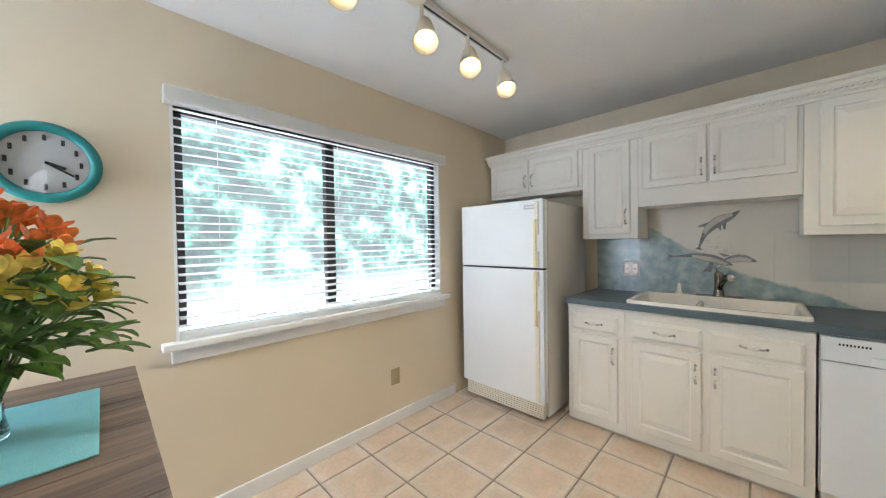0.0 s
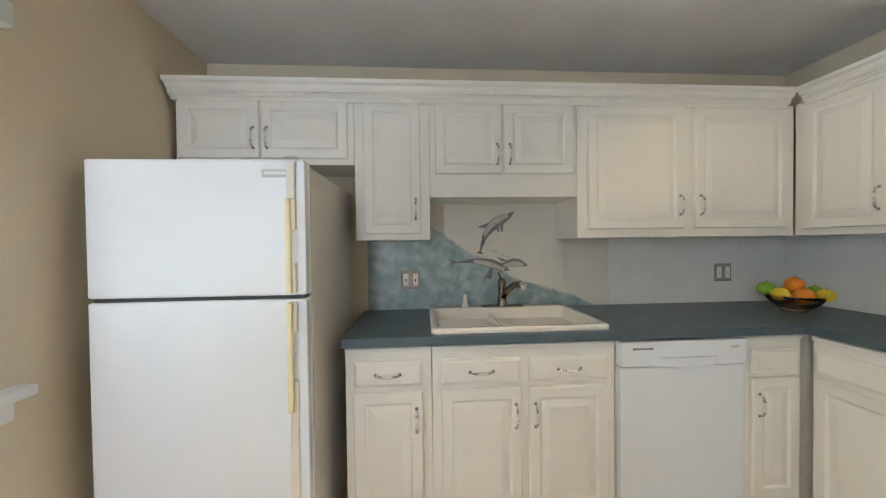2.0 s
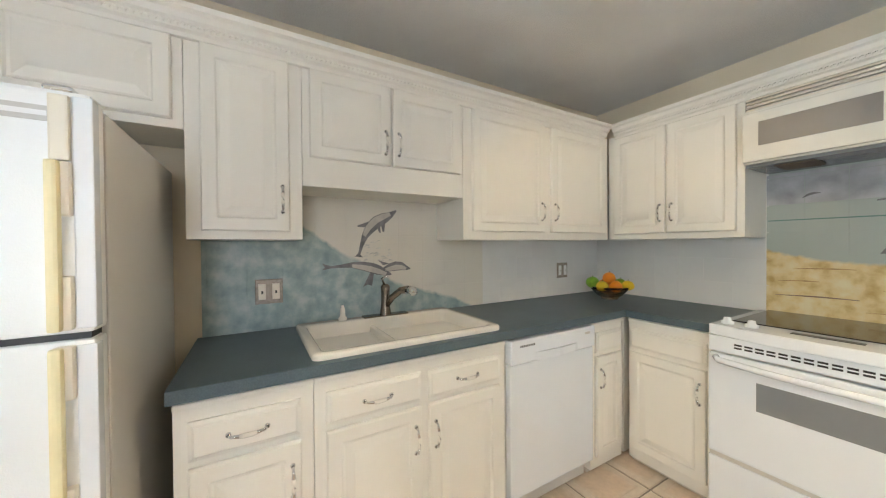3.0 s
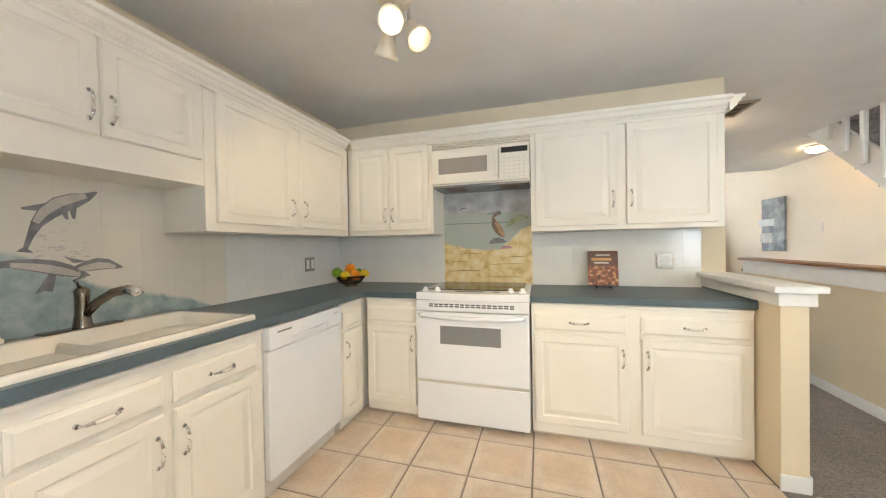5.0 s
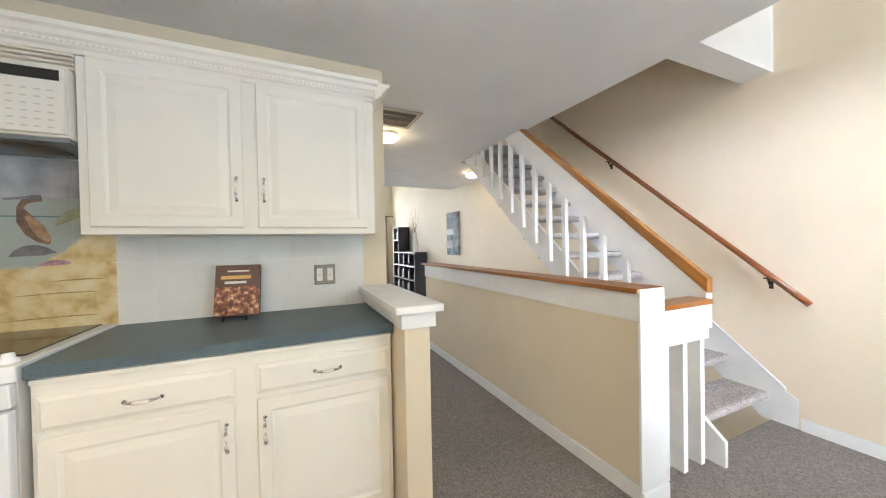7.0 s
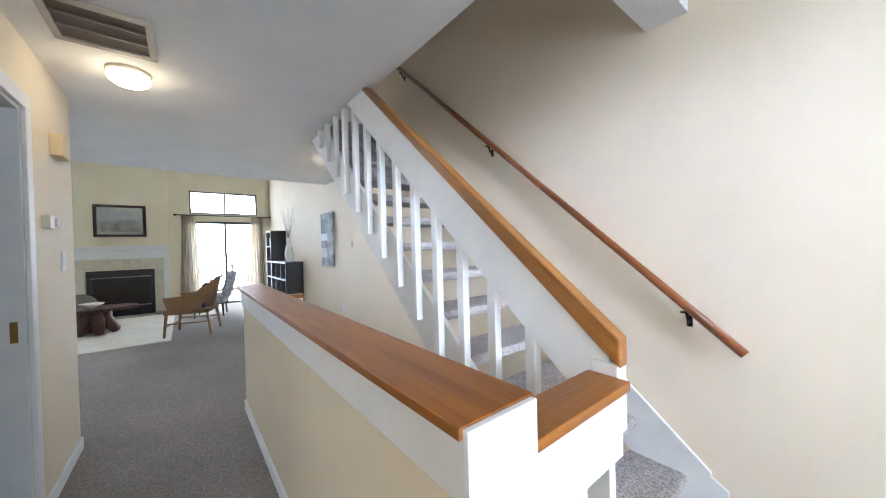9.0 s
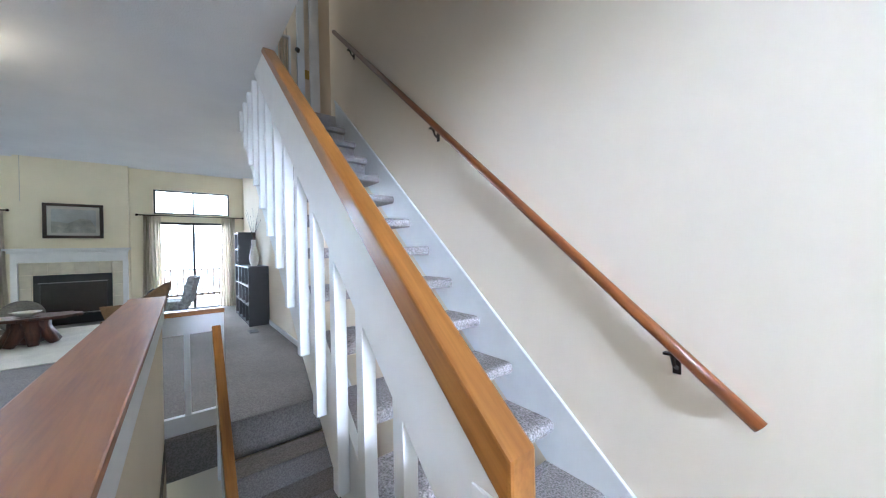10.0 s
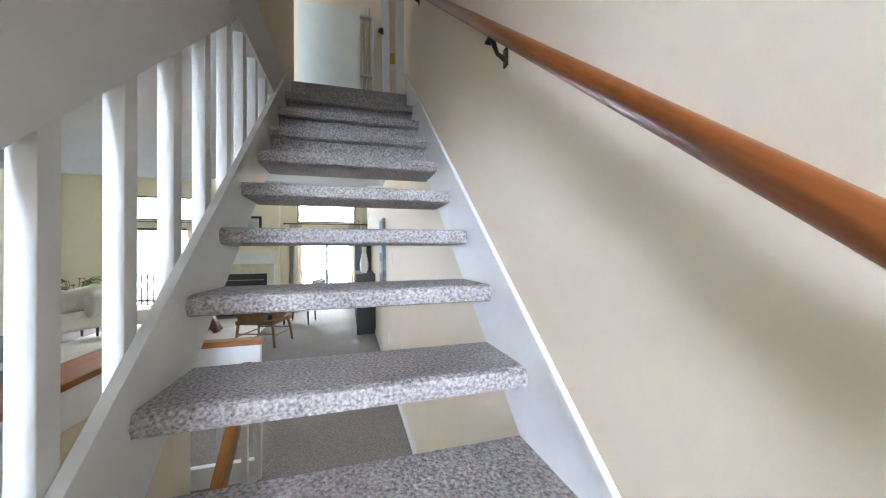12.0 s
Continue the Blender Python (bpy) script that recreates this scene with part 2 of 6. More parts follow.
PANE = clear_glass("window_glass", (1, 1, 1))
BLINDM = see_through(mat("blind_slat", (0.86, 0.86, 0.85), 0.45, var=0.02), 0.45)
BULB = glow("lit_bulb", (1.0, 0.80, 0.42), 7)
BULBW = glow("lit_white_bulb", (1.0, 0.88, 0.62), 9)
DOME = glow("lit_dome_glass", (1.0, 0.80, 0.48), 11)
LAMPCREAM = mat("cream_lamp_metal", (0.72, 0.64, 0.50), 0.4, var=0.03)
TRACKGREY = mat("track_metal", (0.55, 0.53, 0.50), 0.45, var=0.05)
APPLE = mat("green_apple", (0.22, 0.42, 0.03), 0.3, var=0.2, scale=30, coat=0.3)
LEMON = mat("lemon_skin", (0.80, 0.58, 0.03), 0.4, var=0.1, bump=0.3, bump_scale=150)
ORANGE = mat("orange_skin", (0.85, 0.27, 0.015), 0.4, var=0.1, bump=0.4, bump_scale=150)
AMBER = clear_glass("brown_bowl_glass", (0.86, 0.66, 0.46), 0.05)
BOOKRED = mat("cookbook_brown_cover", (0.075, 0.018, 0.012), 0.35, var=0.1)
BOOKPIC = ramp_paint(mat("cookbook_picture", (0.30, 0.075, 0.03), 0.4), "Geometry", [(0.38, (0.05, 0.008, 0.004)), (0.50, (0.22, 0.045, 0.016)), (0.58, (0.42, 0.16, 0.06)), (0.68, (0.68, 0.48, 0.30))], 42, 3)
PAPER = mat("paper", (0.75, 0.72, 0.66), 0.7)
GOLDTXT = mat("cover_lettering", (0.70, 0.40, 0.12), 0.5)
SOOT = mat("black_fireplace_metal", (0.010, 0.010, 0.011), 0.3, var=0.2)
STONETILE = mat("cream_fireplace_tile", (0.62, 0.57, 0.45), 0.5, var=0.08, scale=9, island=0.06)
FRAMEDK = mat("dark_picture_frame", (0.035, 0.02, 0.014), 0.4, var=0.2)
PRINT = mat("faded_landscape_print", (0.52, 0.50, 0.45), 0.5, var=0.35, scale=7)
PRINTSKY = mat("pale_print_sky", (0.62, 0.63, 0.62), 0.5, var=0.1, scale=7)
CANVAS = mat("grey_blue_canvas", (0.25, 0.27, 0.29), 0.8, var=0.6, scale=6, bump=0.3)
DECKWOOD = mat("deck_timber", (0.17, 0.115, 0.075), 0.8, var=0.15, scale=12)
WARMDOOR = wood("brown_door_veneer", (0.12, 0.045, 0.015), (0.28, 0.12, 0.045), 2)
WHITEDOOR = mat("white_door_paint", (0.76, 0.78, 0.80), 0.25, var=0.03)
VENTM = mat("vent_filter", (0.10, 0.075, 0.055), 0.8, var=0.2, scale=12)
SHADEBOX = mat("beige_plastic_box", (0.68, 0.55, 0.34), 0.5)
SHAPEGREY = mat("painted_slate_shape", (0.22, 0.22, 0.23), 0.25, var=0.25, scale=25)
SHAPEPALE = mat("painted_pale_shape", (0.52, 0.49, 0.45), 0.25, var=0.12, scale=25)
SHAPEBROWN = mat("painted_brown_shape", (0.20, 0.13, 0.09), 0.3, var=0.35, scale=40)
KEYGREY = mat("key_print_grey", (0.58, 0.55, 0.52), 0.5)
TAPBRONZE = mat("polished_bronze_tap", (0.24, 0.20, 0.165), 0.22, metal=1.0, var=0.1, scale=30)
MWCREAM = mat("cream_microwave_enamel", (0.83, 0.80, 0.72), 0.25, var=0.02, coat=0.2)
PLATE = mat("antique_silver_plate", (0.34, 0.30, 0.26), 0.3, metal=0.9, var=0.2, scale=60)
TEALBOX = mat("teal_fabric", (0.02, 0.13, 0.15), 0.85, var=0.1)


def mural(name, boundary_axis, stops, lo, hi, below, above):
    """Glazed tile whose paint changes where the height passes a hand-drawn line along the wall."""
    m = mat(name, above, 0.2, var=0.03, scale=4)
    t = m.node_tree
    n, l = t.nodes, t.links
    b = n["Principled BSDF"]
    sep = n.new("ShaderNodeSeparateXYZ")
    l.new(n["Geometry"].outputs["Position"], sep.inputs[0])
    mr = n.new("ShaderNodeMapRange")
    mr.inputs["From Min"].default_value, mr.inputs["From Max"].default_value = lo, hi
    l.new(sep.outputs[boundary_axis], mr.inputs["Value"])
    cr = n.new("ShaderNodeValToRGB")
    e = cr.color_ramp.elements
    while len(e) < len(stops):
        e.new(0.5)
    for k, (p, v) in enumerate(stops):
        e[k].position, e[k].color = p, (v, v, v, 1)
    l.new(mr.outputs[0], cr.inputs[0])
    ns = n.new("ShaderNodeTexNoise")
    ns.inputs["Scale"].default_value, ns.inputs["Detail"].default_value = 30, 4
    l.new(n["Geometry"].outputs["Position"], ns.inputs["Vector"])
    hz = n.new("ShaderNodeMath")
    hz.operation = "MULTIPLY_ADD"
    hz.inputs[1].default_value = 0.03
    l.new(ns.outputs[0], hz.inputs[0])
    l.new(sep.outputs[2], hz.inputs[2])
    df = n.new("ShaderNodeMath")
    df.operation = "SUBTRACT"
    mul = n.new("ShaderNodeMath")
    mul.operation = "MULTIPLY_ADD"
    mul.inputs[1].default_value, mul.inputs[2].default_value = 0.8, 0.9
    l.new(cr.outputs[0], mul.inputs[0])
    l.new(mul.outputs[0], df.inputs[0])
    l.new(hz.outputs[0], df.inputs[1])
    st = n.new("ShaderNodeMapRange")
    st.inputs["From Min"].default_value, st.inputs["From Max"].default_value = 0.0, 0.02
    l.new(df.outputs[0], st.inputs["Value"])
    n2 = n.new("ShaderNodeTexNoise")
    n2.inputs["Scale"].default_value, n2.inputs["Detail"].default_value = 14, 6
    l.new(n["Geometry"].outputs["Position"], n2.inputs["Vector"])
    wr = n.new("ShaderNodeValToRGB")
    w = wr.color_ramp.elements
    w.new(0.5)
    for k, (p, c) in enumerate(below):
        w[k].position, w[k].color = p, (*c, 1)
    l.new(n2.outputs[0], wr.inputs[0])
    mx = n.new("ShaderNodeMix")
    mx.data_type = "RGBA"
    l.new(st.outputs[0], mx.inputs[0])
    l.new(n[m["col"]].outputs[2], mx.inputs[6])
    l.new(wr.outputs[0], mx.inputs[7])
    l.new(mx.outputs[2], b.inputs["Base Color"])
    return m


SEATILE = mural("sea_painted_tile", 1, [(0.0, 0.62), (0.20, 0.72), (0.27, 0.69), (0.34, 0.59), (0.406, 0.50), (0.50, 0.41), (0.60, 0.28), (0.716, 0.21), (0.86, 0.13), (0.98, 0.01)], -2.80, -1.25,
                [(0.32, (0.24, 0.325, 0.34)), (0.50, (0.34, 0.43, 0.435)), (0.68, (0.49, 0.545, 0.525))], (0.70, 0.67, 0.60))
BEACHTILE = mural("beach_painted_tile", 0, [(0.0, 0.50), (0.1, 0.47), (0.3, 0.43), (0.5, 0.41), (0.65, 0.42), (0.78, 0.50), (0.9, 0.62), (1.0, 0.66)], 1.09, 1.83,
                  [(0.30, (0.52, 0.36, 0.15)), (0.48, (0.72, 0.58, 0.31)), (0.66, (0.76, 0.68, 0.46))], (0.40, 0.45, 0.43))
SKYTILE = mat("sky_painted_tile", (0.42, 0.43, 0.46), 0.2, var=0.25, scale=9)


# ---- building helpers ----
BASE = {}


def thing(name, at, label="", category="", group="", kind=""):
    ob = new(name)
    ob.empty_display_size = 0.1
    ob.location = at
    BASE[ob.name] = Vector(at)
    return tagged(ob, label, category, group, kind)


def finish(bm, name, material, smooth=False):
    bmesh.ops.recalc_face_normals(bm, faces=bm.faces)
    me = bpy.data.meshes.new(name)
    if smooth:
        for f in bm.faces:
            f.smooth = True
    bm.to_mesh(me)
    bm.free()
    for m in (material if isinstance(material, (list, tuple)) else [material]):
        me.materials.append(m)
    return me


def part(name, bm, material, parent, label="", smooth=False):
    base = BASE[parent.name]
    bmesh.ops.translate(bm, vec=-base, verts=bm.verts)
    ob = new(name, finish(bm, name, material, smooth))
    ob.parent = parent
    BASE[ob.name] = base
    if label:
        ob["label"] = label
    return ob


def solid(name, bm, material, label="", category="", kind="", group="", smooth=False, at=None):
    if at is None:
        xs = [v.co for v in bm.verts]
        at = Vector((sum(v.x for v in xs) / len(xs), sum(v.y for v in xs) / len(xs), min(v.z for v in xs)))
    at = Vector(at)
    bmesh.ops.translate(bm, vec=-at, verts=bm.verts)
    ob = new(name, finish(bm, name, material, smooth))
    ob.location = at
    BASE[ob.name] = at
    return tagged(ob, label, category, group, kind)


def box(x0, x1, y0, y1, z0, z1, bev=0.0, bm=None, m=0):
    b = bmesh.new()
    bmesh.ops.create_cube(b, size=1)
    bmesh.ops.transform(b, matrix=Matrix.LocRotScale(((x0 + x1) / 2, (y0 + y1) / 2, (z0 + z1) / 2), None, (abs(x1 - x0), abs(y1 - y0), abs(z1 - z0))), verts=b.verts)
    if bev:
        bmesh.ops.bevel(b, geom=b.edges[:], offset=bev, segments=2, profile=0.6, affect="EDGES")
    return merge(bm, b, m)


def merge(bm, b, m=0):
    for f in b.faces:
        f.material_index = m
    if bm is None:
        return b
    tmp = bpy.data.meshes.new("tmp")
    b.to_mesh(tmp)
    b.free()
    bm.from_mesh(tmp)
    bpy.data.meshes.remove(tmp)
    return bm


def prism(pts, axis, a, b_, bev=0.0, bm=None, m=0):
    """A flat outline in the two other axes (in x, y, z order), drawn out along axis from a to b_."""
    b = bmesh.new()

    def at(p, v):
        q = list(p)
        q.insert(axis, v)
        return q
    lo = [b.verts.new(at(p, a)) for p in pts]
    hi = [b.verts.new(at(p, b_)) for p in pts]
    n = len(pts)
    b.faces.new(lo)
    b.faces.new(hi[::-1])
    for i in range(n):
        b.faces.new((lo[i], hi[i], hi[(i + 1) % n], lo[(i + 1) % n]))
    bmesh.ops.recalc_face_normals(b, faces=b.faces)
    if bev:
        bmesh.ops.bevel(b, geom=b.edges[:], offset=bev, segments=2, profile=0.6, affect="EDGES")
    return merge(bm, b, m)


def tube(path, r, seg=10, bm=None, m=0):
    """A round bar along a line of points; r is one radius or one for each point."""
    b = bmesh.new()
    pts = [Vector(p) for p in path]
    rs = r if isinstance(r, (list, tuple)) else [r] * len(pts)
    rings = []
    for i, p in enumerate(pts):
        d = (pts[min(i + 1, len(pts) - 1)] - pts[max(i - 1, 0)]).normalized()
        q = d.to_track_quat("Z", "Y")
        rings.append([b.verts.new(p + q @ Vector((math.cos(2 * math.pi * k / seg) * rs[i], math.sin(2 * math.pi * k / seg) * rs[i], 0))) for k in range(seg)])
    for a, c in zip(rings, rings[1:]):
        for k in range(seg):
            b.faces.new((a[k], a[(k + 1) % seg], c[(k + 1) % seg], c[k]))
    b.faces.new(rings[0][::-1])
    b.faces.new(rings[-1])
    return merge(bm, b, m)


def lathe(profile, at, turn=None, seg=24, bm=None, m=0):
    """Radius and height pairs spun round z, then turned and set at a place."""
    b = bmesh.new()
    rings = []
    for r, z in profile:
        if r < 1e-5:
            rings.append([b.verts.new((0, 0, z))])
        else:
            rings.append([b.verts.new((r * math.cos(2 * math.pi * k / seg), r * math.sin(2 * math.pi * k / seg), z)) for k in range(seg)])
    for a, c in zip(rings, rings[1:]):
        for k in range(seg):
            k2 = (k + 1) % seg
            if len(a) == 1 and len(c) == 1:
                continue
            if len(a) == 1:
                b.faces.new((a[0], c[k], c[k2]))
            elif len(c) == 1:
                b.faces.new((a[k], a[k2], c[0]))
            else:
                b.faces.new((a[k], a[k2], c[k2], c[k]))
    mt = Matrix.Translation(at) @ (turn.to_matrix().to_4x4() if turn else Matrix())
    bmesh.ops.transform(b, matrix=mt, verts=b.verts)
    return merge(bm, b, m)


def ball(at, r, scale=(1, 1, 1), sub=2, bm=None, m=0, lumpy=0.0):
    b = bmesh.new()
    bmesh.ops.create_icosphere(b, subdivisions=sub, radius=r)
    for v in b.verts:
        k = 1 + lumpy * noise.noise(v.co * (1.6 / r) + Vector(at) * 3)
        v.co = Vector((v.co.x * scale[0] * k, v.co.y * scale[1] * k, v.co.z * scale[2] * k)) + Vector(at)
    return merge(bm, b, m)


def aim(direction):
    return Vector(direction).normalized().to_track_quat("Z", "Y")


SINKWALL = Matrix(((0, 0, 1, 0), (1, 0, 0, 0), (0, 1, 0, 0), (0, 0, 0, 1)))    # u along +y, v up, out +x
STOVEWALL = Matrix(((1, 0, 0, 0), (0, 0, -1, 0), (0, 1, 0, 0), (0, 0, 0, 1)))  # u along +x, v up, out -y


def rings_panel(u0, u1, v0, v1, levels, frame_m, back=0.0):
    """A panel shaped by nested rectangles, each (inset, height)."""
    b = bmesh.new()
    loops = []
    for inset, h in [(0.0, back)] + levels:
        loops.append([b.verts.new(frame_m @ Vector(p)) for p in ((u0 + inset, v0 + inset, h), (u1 - inset, v0 + inset, h), (u1 - inset, v1 - inset, h), (u0 + inset, v1 - inset, h))])
    for a, c in zip(loops, loops[1:]):
        for k in range(4):
            b.faces.new((a[k], a[(k + 1) % 4], c[(k + 1) % 4], c[k]))
    b.faces.new(loops[0][::-1])
    b.faces.new(loops[-1])
    return b


def pull(center, along, out, length=0.104):
    """A bow handle: chrome ends and a porcelain middle."""
    c, a, o = Vector(center), Vector(along), Vector(out)
    b = bmesh.new()
    h = length / 2
    for s in (-1, 1):
        tube([c + a * (s * h), c + a * (s * h) + o * 0.006], [0.0085, 0.007], 10, b, 0)
        tube([c + a * (s * h) + o * 0.004, c + a * (s * h * 0.86) + o * 0.020, c + a * (s * h * 0.42) + o * 0.027], [0.0055, 0.0045, 0.0062], 8, b, 0)
    tube([c + a * (-h * 0.44) + o * 0.027, c + a * (-h * 0.2) + o * 0.029, c + a * (h * 0.2) + o * 0.029, c + a * (h * 0.44) + o * 0.027], [0.006, 0.0072, 0.0072, 0.006], 10, b, 1)
    return b

# ---- the large structure ----
CEIL_Z, YW, XR, YF = 2.42, -3.72, 5.67, 8.65
TOP = 5.3


def wall(name, bm, material, label, kind="structure"):
    return solid(name, bm, material, label, "wall", kind, at=(0, 0, 0))


# kitchen
wall("wall_sink", box(-0.12, 0, YW - 0.12, 0.0, 0, CEIL_Z), WALL, "beige painted kitchen wall behind the sink cabinets")
wall("wall_stove", box(-0.12, 3.19, 0.0, 0.12, 0, CEIL_Z), WALL, "beige painted kitchen wall behind the stove")
WX0, WX1, WZ0, WZ1 = 1.02, 2.78, 0.90, 2.02
b = box(-0.12, WX0, YW - 0.12, YW, 0, CEIL_Z)
box(WX1, 3.65, YW - 0.12, YW, 0, CEIL_Z, bm=b)
box(5.25, XR + 0.12, YW - 0.12, YW, 0, CEIL_Z, bm=b)
box(3.65, 5.25, YW - 0.12, YW, 0, 0.5, bm=b)
box(3.65, 5.25, YW - 0.12, YW, 2.38, CEIL_Z, bm=b)
box(WX0, WX1, YW - 0.12, YW, 0, WZ0, bm=b)
box(WX0, WX1, YW - 0.12, YW, WZ1, CEIL_Z, bm=b)
wall("wall_window", b, WALL, "beige painted wall with the wide kitchen window")
# front wall of the tall foyer with its high window
b = box(4.75, 4.87, YW - 0.12, YW, CEIL_Z, TOP)
box(5.62, XR + 0.12, YW - 0.12, YW, CEIL_Z, TOP, bm=b)
box(4.87, 5.62, YW - 0.12, YW, CEIL_Z, 2.65, bm=b)
box(4.87, 5.62, YW - 0.12, YW, 4.35, TOP, bm=b)
wall("wall_foyer", b, STAIRWALL, "cream painted foyer wall with a high window")

# long wall beside the stairs
b = box(XR, XR + 0.12, YW - 0.12, YF + 0.12, -2.6, 2.60)
box(XR, XR + 0.12, YW - 0.12, 2.12, 2.60, TOP, bm=b)
box(XR, XR + 0.12, 3.0, YF + 0.12, 2.60, TOP, bm=b)
wall("wall_stairs", b, STAIRWALL, "cream painted long wall beside the staircase")

# hall wall with doorway
b = box(3.05, 3.17, 0.12, 0.28, 0, CEIL_Z)
box(3.05, 3.17, 0.28, 0.98, 2.06, CEIL_Z, bm=b)
box(3.05, 3.17, 0.98, 1.87, 0, CEIL_Z, bm=b)
wall("wall_hall", b, WALL, "beige painted hall wall with a doorway")
# closet behind the doorway and the living room's near wall
b = box(1.9, 3.05, 1.75, 1.87, 0, CEIL_Z)
box(1.8, 1.9, 0.12, 1.87, 0, CEIL_Z, bm=b)
wall("wall_closet", b, WALL, "beige painted closet wall behind the doorway")
wall("wall_living_near", box(-1.0, 1.8, 1.75, 1.87, 0, CEIL_Z), LIVWALL, "pale yellow painted living room wall")
wall("wall_living_side", box(-1.12, -1.0, 1.75, YF + 0.12, 0, TOP), LIVWALL, "pale yellow painted living room side wall")

# far wall with two glazed doors and two transoms
DOORS = ((0.18, 1.66), (3.90, 5.36))
b = box(-1.12, DOORS[0][0], YF, YF + 0.14, 0, TOP)
box(DOORS[0][1], DOORS[1][0], YF, YF + 0.14, 0, TOP, bm=b)
box(DOORS[1][1], XR, YF, YF + 0.14, 0, TOP, bm=b)
for x0, x1 in DOORS:
    box(x0, x1, YF, YF + 0.14, 2.11, 2.30, bm=b)
    box(x0, x1, YF, YF + 0.14, 2.86, TOP, bm=b)
wall("wall_far", b, LIVWALL, "pale yellow painted wall with two glazed doors")

# ceilings
b = box(-0.12, 4.80, YW - 0.12, 4.05, CEIL_Z, CEIL_Z + 0.26)
box(-1.12, -0.12, 1.75, 4.05, CEIL_Z, CEIL_Z + 0.26, bm=b)
solid("ceiling", b, CEIL, "white stippled ceiling over kitchen and hall", "ceiling", "structure", at=(0, 0, 0))
b = box(4.80, XR, -1.0, -0.82, CEIL_Z, CEIL_Z + 0.55)
solid("ceiling_beam", b, CEIL, "white boxed beam across the stairwell", "beam", "structure", at=(0, 0, 0))
solid("ceiling_landing", box(4.80, XR, 1.98, 4.05, CEIL_Z, CEIL_Z + 0.20), CEIL, "white ceiling under the upper landing", "ceiling", "structure", at=(0, 0, 0))
b = prism([(4.05, 4.45), (YF + 0.12, 3.26), (YF + 0.12, 3.38), (4.05, 4.57)], 0, -1.12, XR + 0.12)
solid("ceiling_living", b, CEIL, "white sloping living room ceiling", "ceiling", "structure", at=(0, 0, 0))
wall("wall_loft", box(-1.12, XR, 3.93, 4.05, CEIL_Z + 0.26, TOP), LIVWALL, "pale painted loft wall above the living room")
# upper stairwell
b = box(4.68, 4.80, -0.82, 1.98, CEIL_Z + 0.26, TOP)
box(4.75, 4.87, YW, -0.82, CEIL_Z + 0.26, TOP, bm=b)
wall("wall_upper_stairwell", b, STAIRWALL, "cream painted upper stairwell wall")
b = box(3.2, 6.6, 2.98, 3.10, 2.60, TOP)
box(3.2, 3.3, 1.98, 2.98, 2.60, TOP, bm=b)
box(6.6, 6.7, 1.98, 3.10, 2.60, TOP, bm=b)
box(XR + 0.12, 6.6, 1.98, 2.10, 2.60, TOP, bm=b)
wall("wall_landing", b, STAIRWALL, "tan painted upper landing wall")
solid("ceiling_upper", box(3.2, 6.7, YW - 0.12, 3.1, TOP, TOP + 0.1), CEIL, "white upper ceiling", "ceiling", "structure", at=(0, 0, 0))
solid("floor_landing", box(3.2, 6.7, 1.975, 3.1, 2.56, 2.742), BERBER, "speckled carpet on the upper landing", "floor", "structure", at=(0, 0, 0))

# floors: bed under the tiles, carpet with the stair opening
solid("floor_kitchen", box(0, 3.19, YW, 0, -0.12, -0.006), GROUT, "dark grout bed of the kitchen floor", "floor", "structure", at=(0, 0, 0))
b = box(3.19, XR, YW, -0.98, -0.12, 0.004)
box(3.05, 4.28, -0.98, 1.76, -0.12, 0.004, bm=b)
box(-1.0, XR, 1.76, YF, -0.12, 0.004, bm=b)
box(1.9, 3.05, 0.12, 1.75, -0.12, 0.004, bm=b)
solid("floor_carpet", b, CARPET, "grey cut-pile carpet of hall and living room", "floor", "structure", at=(0, 0, 0))
b = box(4.20, 4.28, -1.0, 1.76, -2.6, -0.12)
box(4.20, XR, -1.1, -0.98, -2.6, -0.12, bm=b)
box(4.20, XR, -1.1, 1.9, -2.7, -2.6, bm=b)
box(4.20, XR, 1.9, 2.0, -2.7, -0.12, bm=b)
wall("wall_lower_stairwell", b, STAIRWALL, "cream painted walls of the lower stairwell")


# baseboards
def baseboard(x0, x1, y0, y1):
    return solid("baseboard", box(x0, x1, y0, y1, 0.0, 0.085, 0.006), TRIM, "white painted wooden baseboard along the wall", "baseboard", "structure")


baseboard(0.86, 3.4, YW, YW + 0.014)
baseboard(3.4, XR, YW, YW + 0.014)
baseboard(XR - 0.014, XR, YW + 0.02, -1.13)
baseboard(XR - 0.014, XR, 1.80, YF - 0.02)
baseboard(4.137, 4.151, -1.09, 1.75)
baseboard(4.106, 4.300, -1.121, -1.107)
baseboard(3.17, 3.184, 1.05, 1.87)
baseboard(3.17, 3.184, 0.02, 0.20)
baseboard(3.045, 3.17, -0.815, -0.803)
baseboard(3.17, 3.182, -0.80, -0.01)
baseboard(-1.0, -0.986, 1.9, YF)

# carpet edge strip
solid("threshold_strip", box(3.18, 3.20, YW + 0.03, -0.82, -0.004, 0.009, 0.003), NICKEL, "thin metal strip between tile and carpet", "strip", "structure")

